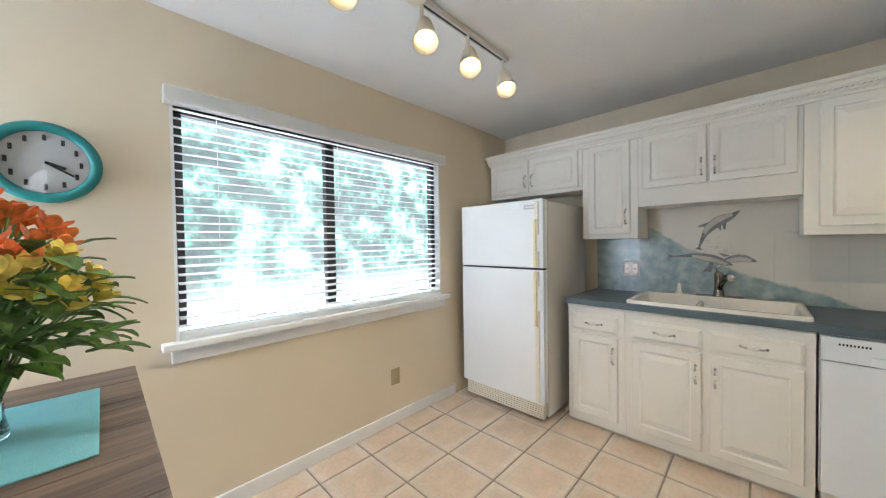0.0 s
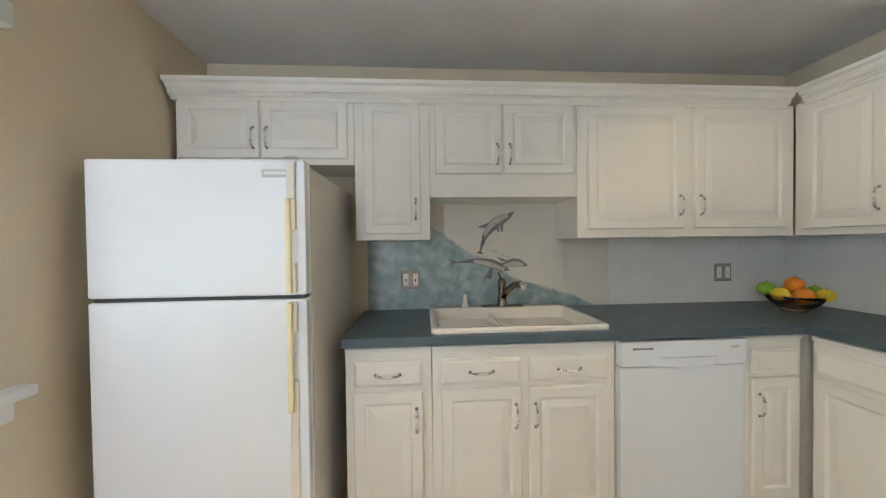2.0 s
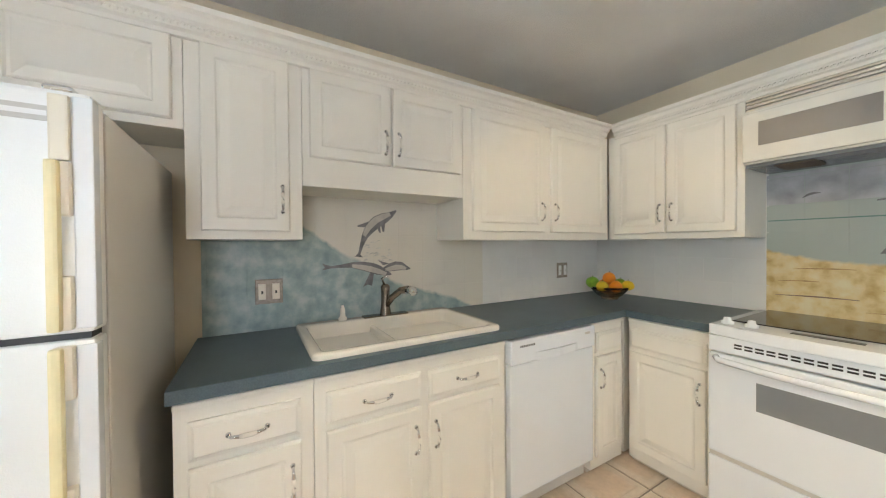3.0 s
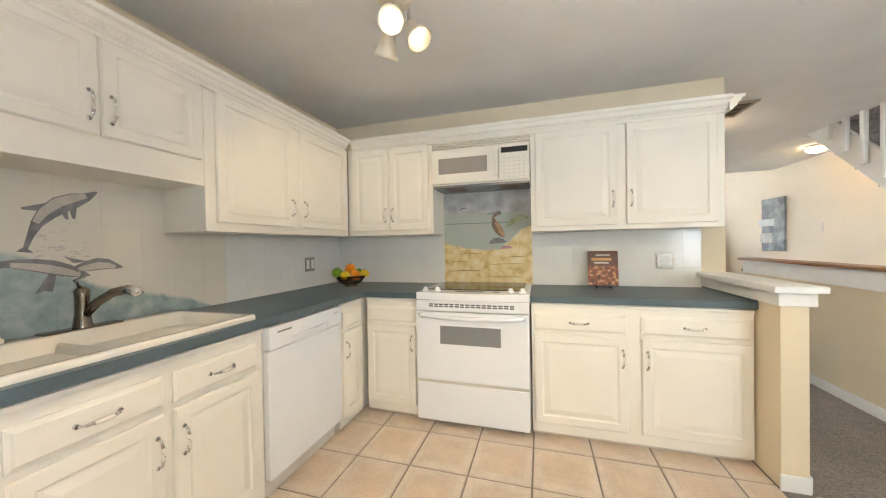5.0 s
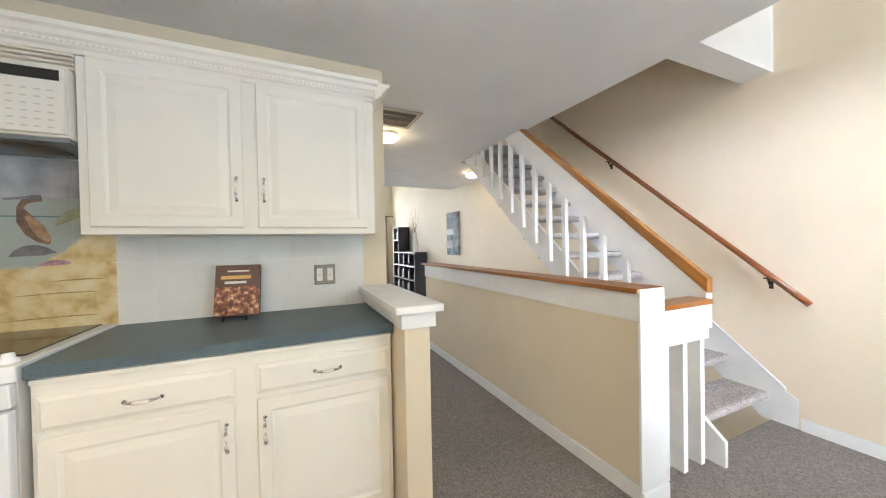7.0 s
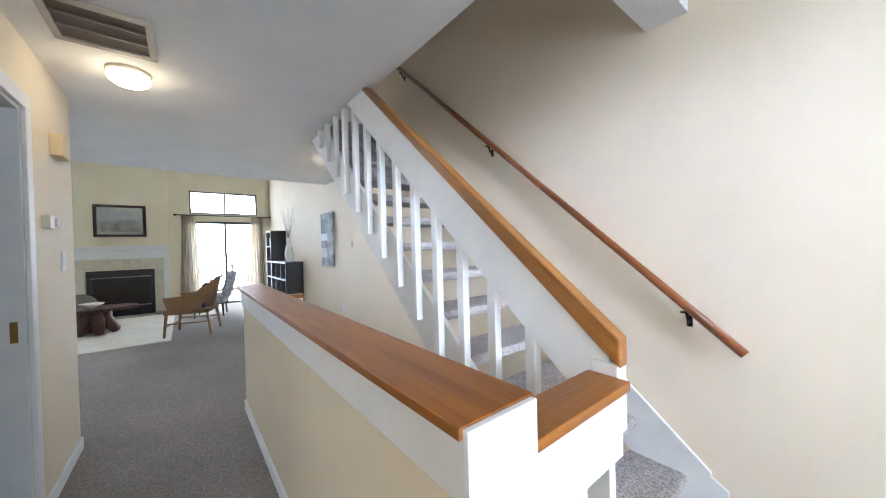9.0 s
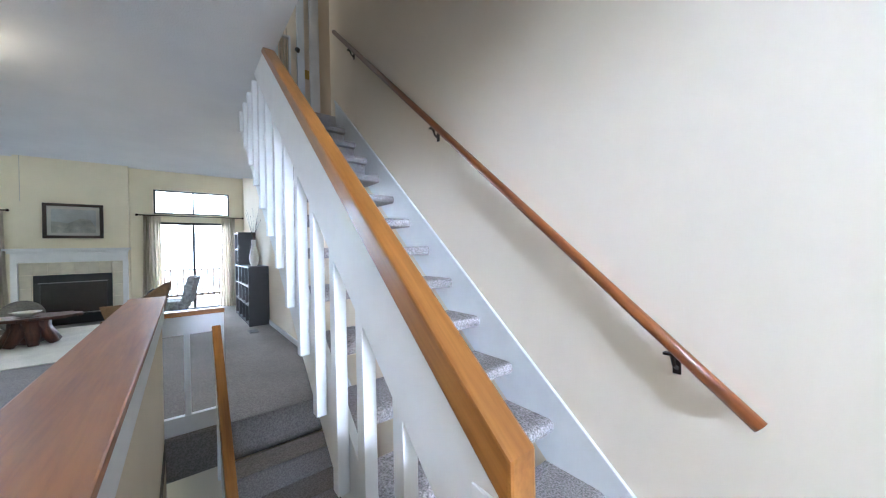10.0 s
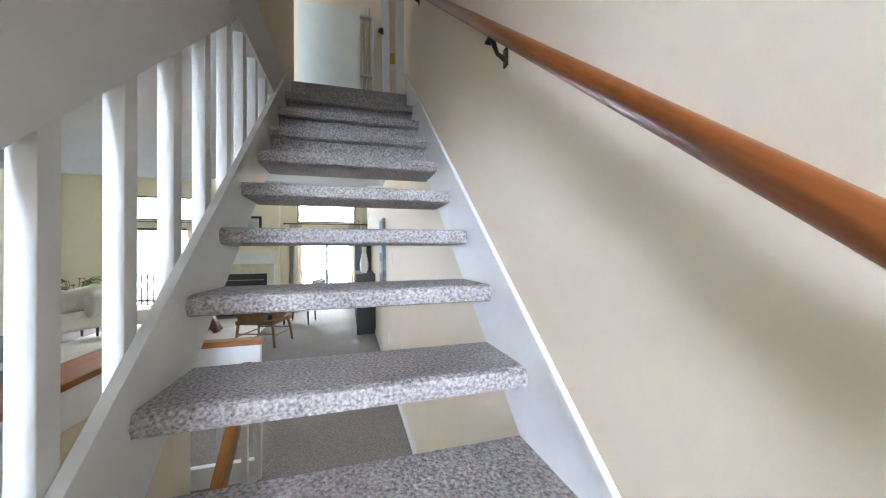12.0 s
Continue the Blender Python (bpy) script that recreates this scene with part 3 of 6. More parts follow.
# ---- kitchen window ----
win = thing("window_1", (1.9, YW, 0.9), "wide dark-framed sliding kitchen window with white trim", "window", kind="structure")
b = box(WX0, WX1, YW - 0.10, YW - 0.05, WZ0, WZ0 + 0.02, 0.004)
box(WX0, WX1, YW - 0.10, YW - 0.05, WZ1 - 0.05, WZ1, 0.004, bm=b)
for x in (WX0, 1.945, WX1 - 0.05):
    box(x, x + (0.06 if x == 1.945 else 0.05), YW - 0.10, YW - 0.05, WZ0 + 0.05, WZ1 - 0.05, 0.004, bm=b)
part("window_frame", b, ALUM, win, "dark bronze aluminium frame")
for x0, x1 in ((WX0 + 0.05, 1.945), (2.005, WX1 - 0.05)):
    p = part("pane", box(x0, x1, YW - 0.078, YW - 0.072, WZ0 + 0.05, WZ1 - 0.05), PANE, win)
    p.visible_shadow = False
part("window_sill", box(0.955, 2.835, YW - 0.05, YW + 0.055, 0.862, 0.896, 0.006), TRIM, win, "white painted sill")
part("apron", box(0.985, 2.80, YW, YW + 0.016, 0.795, 0.862, 0.004), TRIM, win)
for x0, x1 in ((WX0, WX0 + 0.012), (WX1 - 0.012, WX1)):
    part("jamb", box(x0, x1, YW - 0.05, YW + 0.004, 0.896, WZ1), TRIM, win)

blind = thing("window_blind", (1.9, YW, 0.9), "white horizontal slat blind lowered and open over the window", "blind")
part("valance", box(0.99, 2.805, YW + 0.004, YW + 0.055, 1.985, 2.062, 0.006), BLINDM, blind, "white wooden valance")
n_slats = 26
for i in range(n_slats):
    z = 0.955 + i * (1.975 - 0.955) / (n_slats - 1)
    b = bmesh.new()
    ang = radians(-8)
    for k in range(5):
        s = -0.5 + k / 4
        dy, dz = s * 0.048 * math.cos(ang), s * 0.048 * math.sin(ang) + 0.004 * (1 - 4 * s * s)
        b.verts.new((WX0 + 0.016, YW - 0.016 + dy, z + dz))
        b.verts.new((WX1 - 0.016, YW - 0.016 + dy, z + dz))
    b.verts.ensure_lookup_table()
    for k in range(4):
        b.faces.new((b.verts[2 * k], b.verts[2 * k + 1], b.verts[2 * k + 3], b.verts[2 * k + 2]))
    g = bmesh.ops.extrude_face_region(b, geom=b.faces[:])
    bmesh.ops.translate(b, vec=(0, 0, 0.0028), verts=[v for v in g["geom"] if isinstance(v, bmesh.types.BMVert)])
    part("slat", b, BLINDM, blind)
part("bottom_rail", box(WX0 + 0.016, WX1 - 0.016, YW - 0.042, YW + 0.012, 0.898, 0.928, 0.004), BLINDM, blind)
for x in (1.22, 1.95, 2.60):
    part("ladder_cord", tube([(x, YW + 0.010, 0.92), (x, YW + 0.010, 1.99)], 0.0012, 5), BLINDM, blind)


# ---- outdoors ----
def foliage_glow(name, strength, white):
    """Plain distance of sunlit trees and overexposed white, glowing to light the rooms."""
    m = bpy.data.materials.new(name)
    m.use_nodes = True
    t = m.node_tree
    n, l = t.nodes, t.links
    b = n["Principled BSDF"]
    geo = n.new("ShaderNodeNewGeometry")
    ns = n.new("ShaderNodeTexNoise")
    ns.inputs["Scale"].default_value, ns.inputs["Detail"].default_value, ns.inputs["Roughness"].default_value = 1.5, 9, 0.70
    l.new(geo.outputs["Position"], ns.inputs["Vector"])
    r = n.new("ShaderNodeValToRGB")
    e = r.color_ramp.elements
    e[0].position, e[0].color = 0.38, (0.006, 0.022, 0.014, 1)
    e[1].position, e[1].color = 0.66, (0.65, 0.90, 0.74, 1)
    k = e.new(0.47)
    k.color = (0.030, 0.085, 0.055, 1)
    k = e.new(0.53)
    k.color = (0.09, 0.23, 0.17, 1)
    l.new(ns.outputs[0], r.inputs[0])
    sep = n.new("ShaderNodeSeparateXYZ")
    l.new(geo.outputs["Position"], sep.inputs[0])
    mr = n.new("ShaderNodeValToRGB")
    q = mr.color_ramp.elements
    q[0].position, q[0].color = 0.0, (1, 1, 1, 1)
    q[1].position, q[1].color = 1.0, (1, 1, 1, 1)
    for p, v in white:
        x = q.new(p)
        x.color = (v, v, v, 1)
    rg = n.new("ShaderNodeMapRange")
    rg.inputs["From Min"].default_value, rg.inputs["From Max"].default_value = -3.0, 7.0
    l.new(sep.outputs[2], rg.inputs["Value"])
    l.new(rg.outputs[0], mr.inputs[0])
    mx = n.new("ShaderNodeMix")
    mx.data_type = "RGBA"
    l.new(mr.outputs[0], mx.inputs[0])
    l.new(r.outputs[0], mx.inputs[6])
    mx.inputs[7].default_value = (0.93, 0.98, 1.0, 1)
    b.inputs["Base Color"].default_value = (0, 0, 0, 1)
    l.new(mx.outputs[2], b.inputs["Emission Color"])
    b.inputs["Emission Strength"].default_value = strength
    return m


# both backdrops emit light, standing in for daylight through the glass
solid("backdrop_trees", box(-9, 14, -9.3, -9.2, -3, 7), foliage_glow("glowing_sunlit_trees", KITCHEN_GLOW, [(0.25, 0.95), (0.31, 0.5), (0.37, 0.08), (0.62, 0.06), (0.74, 0.35)]), "glowing backdrop of sunlit trees and sky outside the kitchen", "backdrop", "structure", at=(0, 0, 0))
solid("backdrop_yard", box(-12, 18, 17.0, 17.1, -3, 7), foliage_glow("glowing_overexposed_yard", LIVING_GLOW, [(0.30, 0.9), (0.40, 0.75), (0.55, 0.8), (0.70, 0.97)]), "glowing backdrop of overexposed garden and sky beyond the deck", "backdrop", "structure", at=(0, 0, 0))
solid("ground", box(-20, 25, -20, 28, -3.1, -3.0), mat("garden_ground", (0.10, 0.14, 0.05), 0.95, var=0.3, scale=2), "grassy ground around the house", "ground", "structure", at=(0, 0, 0))

# ---- kitchen cabinets ----
DOOR_LEVELS = [(0.0, 0.012), (0.005, 0.019), (0.048, 0.019), (0.054, 0.013), (0.062, 0.0115), (0.066, 0.0125), (0.094, 0.0185)]
DRAWER_LEVELS = [(0.0, 0.010), (0.010, 0.014), (0.016, 0.019)]


def front(cab, name, F_, face, u0, u1, v0, v1, levels, pull_at=None, vertical=True):
    lv = [(i, face + h) for i, h in levels]
    d = part(name, rings_panel(u0, u1, v0, v1, lv, F_, face + 0.001), CAB, cab)
    if pull_at:
        c = F_ @ Vector((pull_at[0], pull_at[1], face + 0.018))
        al = (F_.to_3x3() @ Vector((0, 1, 0))) if vertical else (F_.to_3x3() @ Vector((1, 0, 0)))
        part("handle", pull(c, al, F_.to_3x3() @ Vector((0, 0, 1))), [CHROME, PORCELAIN], d, "chrome handle with a porcelain grip", smooth=True)
    return d


def fbox(F_, u0, u1, v0, v1, n0, n1, bev=0.0, bm=None, m=0):
    b = box(u0, u1, v0, v1, n0, n1, bev)
    bmesh.ops.transform(b, matrix=F_, verts=b.verts)
    return merge(bm, b, m)


def base_unit(F_, u0, u1, fronts, label, drawer_pull=True):
    """A floor cabinet: body, face rail and its drawers and doors (u0, u1, pull side)."""
    at = F_ @ Vector(((u0 + u1) / 2, 0, 0.3))
    cab = thing("base_cabinet", at, label, "cabinet", "white kitchen base cabinets")
    part("body", fbox(F_, u0, u1, 0.025, 0.872, 0.012, 0.61, 0.002), CAB, cab)
    # set-back block in darker paint, drawing the toe shadow below the body
    part("plinth", fbox(F_, u0 + 0.004, u1 - 0.004, 0.0, 0.025, 0.05, 0.585), TOESHADE, cab)
    part("moulding", fbox(F_, u0, u1, 0.846, 0.866, 0.61, 0.622, 0.005), CAB, cab)
    for a, c, side in fronts:
        front(cab, "drawer", F_, 0.61, a, c, 0.692, 0.808, DRAWER_LEVELS, ((a + c) / 2, 0.750) if drawer_pull else None, False)
        s = {"r": c - 0.028, "l": a + 0.028}.get(side)
        front(cab, "door", F_, 0.61, a, c, 0.092, 0.670, DOOR_LEVELS, (s, 0.545) if s else None)
    return cab


base_unit(SINKWALL, -2.79, -2.412, [(-2.755, -2.452, "r")], "white base cabinet with drawer beside the refrigerator")
base_unit(SINKWALL, -2.41, -1.566, [(-2.371, -2.006, "r"), (-1.973, -1.602, "l")], "white two-door sink base cabinet")
base_unit(SINKWALL, -0.938, -0.640, [(-0.898, -0.662, "l")], "narrow white corner base cabinet beside the dishwasher", False)
base_unit(STOVEWALL, 0.640, 1.055, [(0.652, 1.040, "r")], "white base cabinet between corner and stove", False)
base_unit(STOVEWALL, 1.853, 3.045, [(1.868, 2.415, "r"), (2.490, 3.030, "l")], "wide white two-door base cabinet beside the stove")
solid("corner_filler", box(0.012, 0.60, -0.60, -0.012, 0.02, 0.87), CAB, "white blind corner cabinet body under the counter", "cabinet")


def upper_unit(F_, u0, u1, v0, doors, label, top=2.088, lo=None):
    at = F_ @ Vector(((u0 + u1) / 2, v0, 0.15))
    cab = thing("wall_cabinet", at, label, "cabinet", "white kitchen wall cabinets")
    part("body", fbox(F_, u0, u1, v0, top, 0.008, 0.305, 0.002), CAB, cab)
    for a, c, side in doors:
        s = {"r": c - 0.028, "l": a + 0.028}.get(side)
        z0 = lo if lo else v0 + 0.032
        front(cab, "door", F_, 0.305, a, c, z0, 2.068, DOOR_LEVELS, (s, z0 + (0.18 if lo == 1.375 else 0.13 if z0 < 1.5 else 0.105)) if s else None)
    return cab


upper_unit(SINKWALL, -3.690, -2.797, 1.742, [(-3.672, -3.275, "r"), (-3.262, -2.828, "l")], "short white two-door cabinet above the refrigerator", lo=1.772)
upper_unit(SINKWALL, -2.795, -2.402, 1.345, [(-2.748, -2.450, "r")], "narrow white single-door wall cabinet")
upper_unit(SINKWALL, -2.400, -1.592, 1.572, [(-2.372, -2.009, "r"), (-1.998, -1.613, "l")], "short white two-door cabinet with valance above the sink", lo=1.695)
upper_unit(SINKWALL, -1.590, -0.310, 1.345, [(-1.534, -0.980, "r"), (-0.916, -0.356, "l")], "wide white two-door corner wall cabinet", lo=1.392)
upper_unit(STOVEWALL, 0.312, 1.088, 1.345, [(0.362, 0.699, "r"), (0.711, 1.055, "l")], "white two-door wall cabinet beside the microwave", lo=1.382)
upper_unit(STOVEWALL, 1.853, 3.053, 1.345, [(1.886, 2.428, "r"), (2.486, 3.010, "l")], "large white two-door wall cabinet at the end of the run", lo=1.375)
bridge = solid("wall_cabinet", box(1.09, 1.851, -0.29, -0.008, 2.0, 2.088), CAB, "white filler panel above the microwave", "cabinet")

# crown moulding with rope bead
CROWN = [(0.0, 2.066), (0.012, 2.066), (0.016, 2.078), (0.026, 2.084), (0.030, 2.102), (0.038, 2.108), (0.044, 2.124), (0.056, 2.130), (0.060, 2.145), (0.0, 2.145)]
CROWN = [(o * 1.4, 2.066 + (z - 2.066) * 1.12) for o, z in CROWN]
prof = [(0.307 + o, z) for o, z in CROWN]
crown = thing("crown_moulding", (0.3, -0.3, 2.07), "white crown moulding with rope bead on the wall cabinets", "moulding", kind="structure")
b = prism([(x, z) for x, z in prof], 1, -3.70, -0.375)
part("sink_run", b, CAB, crown)
b = prism([(-x, z) for x, z in prof], 0, 0.375, 3.065)
part("stove_run", b, CAB, crown)
b = prism([(3.053 + o, z) for o, z in CROWN], 1, -0.366, -0.01)
part("end_return", b, CAB, crown)


def rope(p0, p1, step=0.019, r=0.0085):
    p0, p1 = Vector(p0), Vector(p1)
    d = p1 - p0
    n = int(d.length / step)
    verts, faces = [], []
    u = d.normalized()
    side = u.cross(Vector((0, 0, 1)))
    for i in range(n):
        c = p0 + u * (i + 0.5) * step
        k = len(verts)
        up = Vector((0, 0, 1)) * r + u * r * 0.8
        verts += [c - up, c + u * r + side * r * 0.3, c + up, c - u * r + side * r * 0.3, c + side * r * 0.9]
        faces += [(k, k + 1, k + 4), (k + 1, k + 2, k + 4), (k + 2, k + 3, k + 4), (k + 3, k, k + 4)]
    b = bmesh.new()
    vs = [b.verts.new(v) for v in verts]
    for f in faces:
        b.faces.new([vs[j] for j in f])
    return b


part("rope_bead", rope((0.347, -3.68, 2.097), (0.347, -0.385, 2.097)), CAB, crown)
part("rope_bead", rope((0.385, -0.347, 2.097), (3.08, -0.347, 2.097)), CAB, crown)

# worktop in blue-grey laminate, with the sink's cut-out
SX0, SX1, SY0, SY1 = 0.095, 0.555, -2.375, -1.605
top = thing("worktop", (0.3, -1.4, 0.875), "blue-grey laminate L-shaped worktop", "worktop")
for x0, x1, y0, y1 in ((0.005, 0.636, -2.802, SY0), (0.005, SX0, SY0, SY1), (SX1, 0.636, SY0, SY1), (0.005, 0.636, SY1, -0.004), (0.636, 1.058, -0.636, -0.004), (1.850, 3.052, -0.636, -0.004)):
    part("slab", box(x0, x1, y0, y1, 0.874, 0.914), COUNTER, top)
part("side_lip", box(3.040, 3.052, -0.63, -0.01, 0.914, 0.925, 0.003), COUNTER, top)

# sink
sink = thing("kitchen_sink", (0.33, -1.99, 0.75), "bisque double-bowl drop-in kitchen sink", "sink")


def round_loop(bm, x0, x1, y0, y1, r, z, n=5):
    """A rectangle with rounded corners at one height."""
    out = []
    for cx, cy, a0 in ((x1 - r, y1 - r, 0), (x0 + r, y1 - r, 90), (x0 + r, y0 + r, 180), (x1 - r, y0 + r, 270)):
        for k in range(n):
            a = radians(a0 + 90 * k / (n - 1))
            out.append(bm.verts.new((cx + r * math.cos(a), cy + r * math.sin(a), z)))
    return out


b = bmesh.new()
loops = [round_loop(b, *args) for args in (
    (0.055, 0.600, -2.410, -1.570, 0.030, 0.914), (0.055, 0.600, -2.410, -1.570, 0.030, 0.930), (0.059, 0.596, -2.406, -1.574, 0.028, 0.936),
    (0.130, 0.566, -2.378, -1.602, 0.030, 0.936), (0.136, 0.558, -2.370, -1.610, 0.034, 0.930), (0.150, 0.540, -2.350, -1.630, 0.045, 0.775), (0.180, 0.510, -2.320, -1.660, 0.045, 0.756))]
for p0, p1 in zip(loops, loops[1:]):
    for k in range(len(p0)):
        b.faces.new((p0[k], p0[(k + 1) % len(p0)], p1[(k + 1) % len(p0)], p1[k]))
b.faces.new(loops[-1])
part("basin", b, BISQUE, sink, smooth=True)
part("divider", prism([(-2.085, 0.757), (-2.066, 0.900), (-2.055, 0.908), (-2.044, 0.900), (-2.025, 0.757)], 0, 0.146, 0.546, 0.004), BISQUE, sink)
for y in (-2.21, -1.84):
    part("drain", lathe([(0.0, 0.0), (0.042, 0.0), (0.045, 0.004), (0.0, 0.005)], (0.33, y, 0.7565), seg=18), CHROME, sink, smooth=True)
fau = thing("faucet", (0.10, -1.965, 0.936), "bronze-tinted single-lever kitchen faucet behind the sink", "faucet")
part("base_plate", box(0.072, 0.128, -2.09, -1.84, 0.936, 0.945, 0.004), TAPBRONZE, fau)
part("column", lathe([(0.031, 0.0), (0.028, 0.02), (0.023, 0.06), (0.023, 0.125), (0.025, 0.15), (0.015, 0.162), (0, 0.164)], (0.10, -1.965, 0.944)), TAPBRONZE, fau, smooth=True)
part("spout", tube([(0.105, -1.963, 0.985), (0.15, -1.945, 1.04), (0.21, -1.92, 1.082), (0.27, -1.90, 1.092)], [0.016, 0.017, 0.018, 0.020], 12), TAPBRONZE, fau, smooth=True)
part("spray_head", tube([(0.262, -1.904, 1.090), (0.300, -1.892, 1.088), (0.312, -1.888, 1.072)], [0.021, 0.022, 0.017], 12), CHROME, fau, smooth=True)
part("lever", tube([(0.10, -1.965, 1.10), (0.10, -1.985, 1.135), (0.11, -1.955, 1.155)], [0.010, 0.008, 0.006], 10), CHROME, fau, smooth=True)
soap = solid("soap_dispenser", lathe([(0.022, 0), (0.022, 0.012), (0.014, 0.02), (0.012, 0.055), (0.010, 0.06), (0.006, 0.075), (0, 0.076)], (0.085, -2.19, 0.936)), BISQUE, "cream soap dispenser on the sink ledge", "dispenser", smooth=True)

# ---- refrigerator ----
FR = thing("refrigerator", (0.45, -3.24, 0.0), "white top-freezer refrigerator with yellowed handles", "refrigerator")
FY0, FY1, FX = -3.625, -2.872, 0.842
part("body", box(0.06, FX - 0.075, FY0, FY1, 0.04, 1.624, 0.006), BODYGREY, FR)
for z0, z1, nm in ((0.150, 1.126, "door"), (1.140, 1.636, "freezer_door")):
    d = part(nm, box(FX - 0.070, FX, FY0, FY1, z0, z1, 0.010), ENAMEL_TX, FR)
    hz = (0.72, 1.118) if nm == "door" else (1.15, 1.49)
    hy = FY1 - 0.050
    b = box(FX + 0.012, FX + 0.034, hy - 0.010, hy + 0.010, hz[0], hz[1], 0.007)
    part("handle", b, YELLOWED, d, "yellowed plastic grip")
    for z in (hz[0], hz[1] - 0.11):
        part("bracket", box(FX - 0.002, FX + 0.020, hy - 0.008, hy + 0.022, z, z + 0.11, 0.006), CREAM, d)
    strip = (hz[1], z1 - 0.012) if nm == "freezer_door" else (z0 + 0.012, hz[0])
    part("trim_strip", box(FX - 0.002, FX + 0.012, hy - 0.010, hy + 0.020, strip[0] + 0.002, strip[1], 0.004), CREAM, d)
    part("edge_trim", box(FX - 0.03, FX + 0.004, FY1 - 0.028, FY1 + 0.003, z0 + 0.01, z1 - 0.01, 0.003), ENAMEL, d)
part("seam", box(FX - 0.066, FX - 0.012, FY0 + 0.01, FY1 - 0.01, 1.124, 1.142), BLACK, FR)
b = box(FX - 0.07, FX - 0.03, FY0 + 0.02, FY1 - 0.02, 0.03, 0.140, 0.004)
part("grille", b, CREAM, FR)
for i in range(6):
    z = 0.042 + i * 0.016
    part("grille_slat", box(FX - 0.032, FX - 0.022, FY0 + 0.03, FY1 - 0.03, z, z + 0.009, 0.002), CREAM, FR)
part("hinge_cap", box(FX - 0.065, FX - 0.01, FY1 - 0.075, FY1 - 0.03, 1.636, 1.648, 0.004), CHROME, FR)
part("badge", box(FX, FX + 0.002, -3.02, -2.92, 1.569, 1.599), TRACKGREY, FR, "small grey nameplate")
part("badge_bar", box(FX + 0.0022, FX + 0.003, -3.01, -2.935, 1.579, 1.589), TRIM, FR)
for x in (0.15, 0.70):
    for y in (FY0 + 0.06, FY1 - 0.06):
        part("foot", lathe([(0.02, 0), (0.02, 0.045), (0, 0.045)], (x, y, 0), seg=10), BLACK, FR)

# ---- dishwasher ----
DW = thing("dishwasher", (0.3, -1.25, 0), "white built-in dishwasher with a bowed control panel", "dishwasher")
dy0, dy1 = -1.556, -0.944
part("tub", box(0.05, 0.60, dy0, dy1, 0.09, 0.868), BODYGREY, DW)
part("door", box(0.60, 0.636, dy0 + 0.004, dy1 - 0.004, 0.105, 0.745, 0.006), ENAMEL, DW)
b = box(0.598, 0.648, dy0 + 0.002, dy1 - 0.002, 0.750, 0.864, 0.008)
panel = part("control_panel", b, ENAMEL, DW)
part("handle_lip", prism([(0.645, -1.42), (0.655, -1.38), (0.668, -1.25), (0.655, -1.12), (0.645, -1.08)], 2, 0.752, 0.792, 0.003), ENAMEL, DW)
for i in range(9):
    y = -1.500 + i * 0.011
    part("vent_slot", box(0.6475, 0.6492, y, y + 0.006, 0.828, 0.838), BLACK, DW)
part("display_bar", box(0.6475, 0.6488, -1.03, -0.99, 0.826, 0.838), TRACKGREY, DW)
part("kick_plate", box(0.52, 0.58, dy0 + 0.01, dy1 - 0.01, 0.0, 0.100, 0.003), BODYGREY, DW)

# ---- stove ----
ST = thing("stove", (1.45, -0.35, 0), "white slide-in electric range with a glass cooktop", "stove")
sx0, sx1 = 1.062, 1.846
part("body", box(sx0 + 0.004, sx1 - 0.004, -0.640, -0.02, 0.03, 0.895), BODYGREY, ST)
b = prism([(sx0, -0.02), (sx1, -0.02), (sx1, -0.655), (1.65, -0.690), (1.454, -0.700), (1.26, -0.690), (sx0, -0.655)], 2, 0.875, 0.925, 0.006)
part("top_deck", b, ENAMEL, ST)
part("cooktop", box(sx0 + 0.045, sx1 - 0.045, -0.520, -0.035, 0.926, 0.931, 0.002), BLACKGLASS, ST, "black glass cooktop")
part("display", box(1.33, 1.53, -0.600, -0.566, 0.9255, 0.9275), BLACK, ST)
part("clock_display", box(1.60, 1.645, -0.598, -0.572, 0.9255, 0.9275), BLACK, ST)
for x in (1.115, 1.205, 1.72, 1.80):
    part("knob", lathe([(0.026, 0), (0.025, 0.012), (0.016, 0.016), (0.014, 0.030), (0, 0.032)], (x, -0.598, 0.926), seg=18), ENAMEL, ST, smooth=True)
part("vent_panel", box(sx0 + 0.006, sx1 - 0.006, -0.672, -0.640, 0.800, 0.874, 0.006), ENAMEL, ST)
for i in range(16):
    x = 1.165 + i * 0.037
    for z in (0.828, 0.842):
        part("vent_slot", box(x, x + 0.028, -0.6735, -0.6715, z, z + 0.008), BLACK, ST)
door = part("oven_door", box(sx0 + 0.006, sx1 - 0.006, -0.680, -0.640, 0.318, 0.792, 0.010), ENAMEL, ST)
part("oven_window", box(1.245, 1.66, -0.6825, -0.679, 0.575, 0.700, 0.001), GREYGLASS, door, "grey glass oven window")
b = tube([(1.10, -0.68, 0.775), (1.12, -0.715, 0.772), (1.30, -0.735, 0.768), (1.454, -0.738, 0.767), (1.61, -0.735, 0.768), (1.79, -0.715, 0.772), (1.81, -0.68, 0.775)], 0.014, 10)
part("oven_handle", b, ENAMEL, door, smooth=True)
part("drawer_gap", box(sx0 + 0.01, sx1 - 0.01, -0.672, -0.64, 0.298, 0.318), TRACKGREY, ST)
part("storage_drawer", box(sx0 + 0.006, sx1 - 0.006, -0.678, -0.640, 0.035, 0.298, 0.008), ENAMEL, ST)
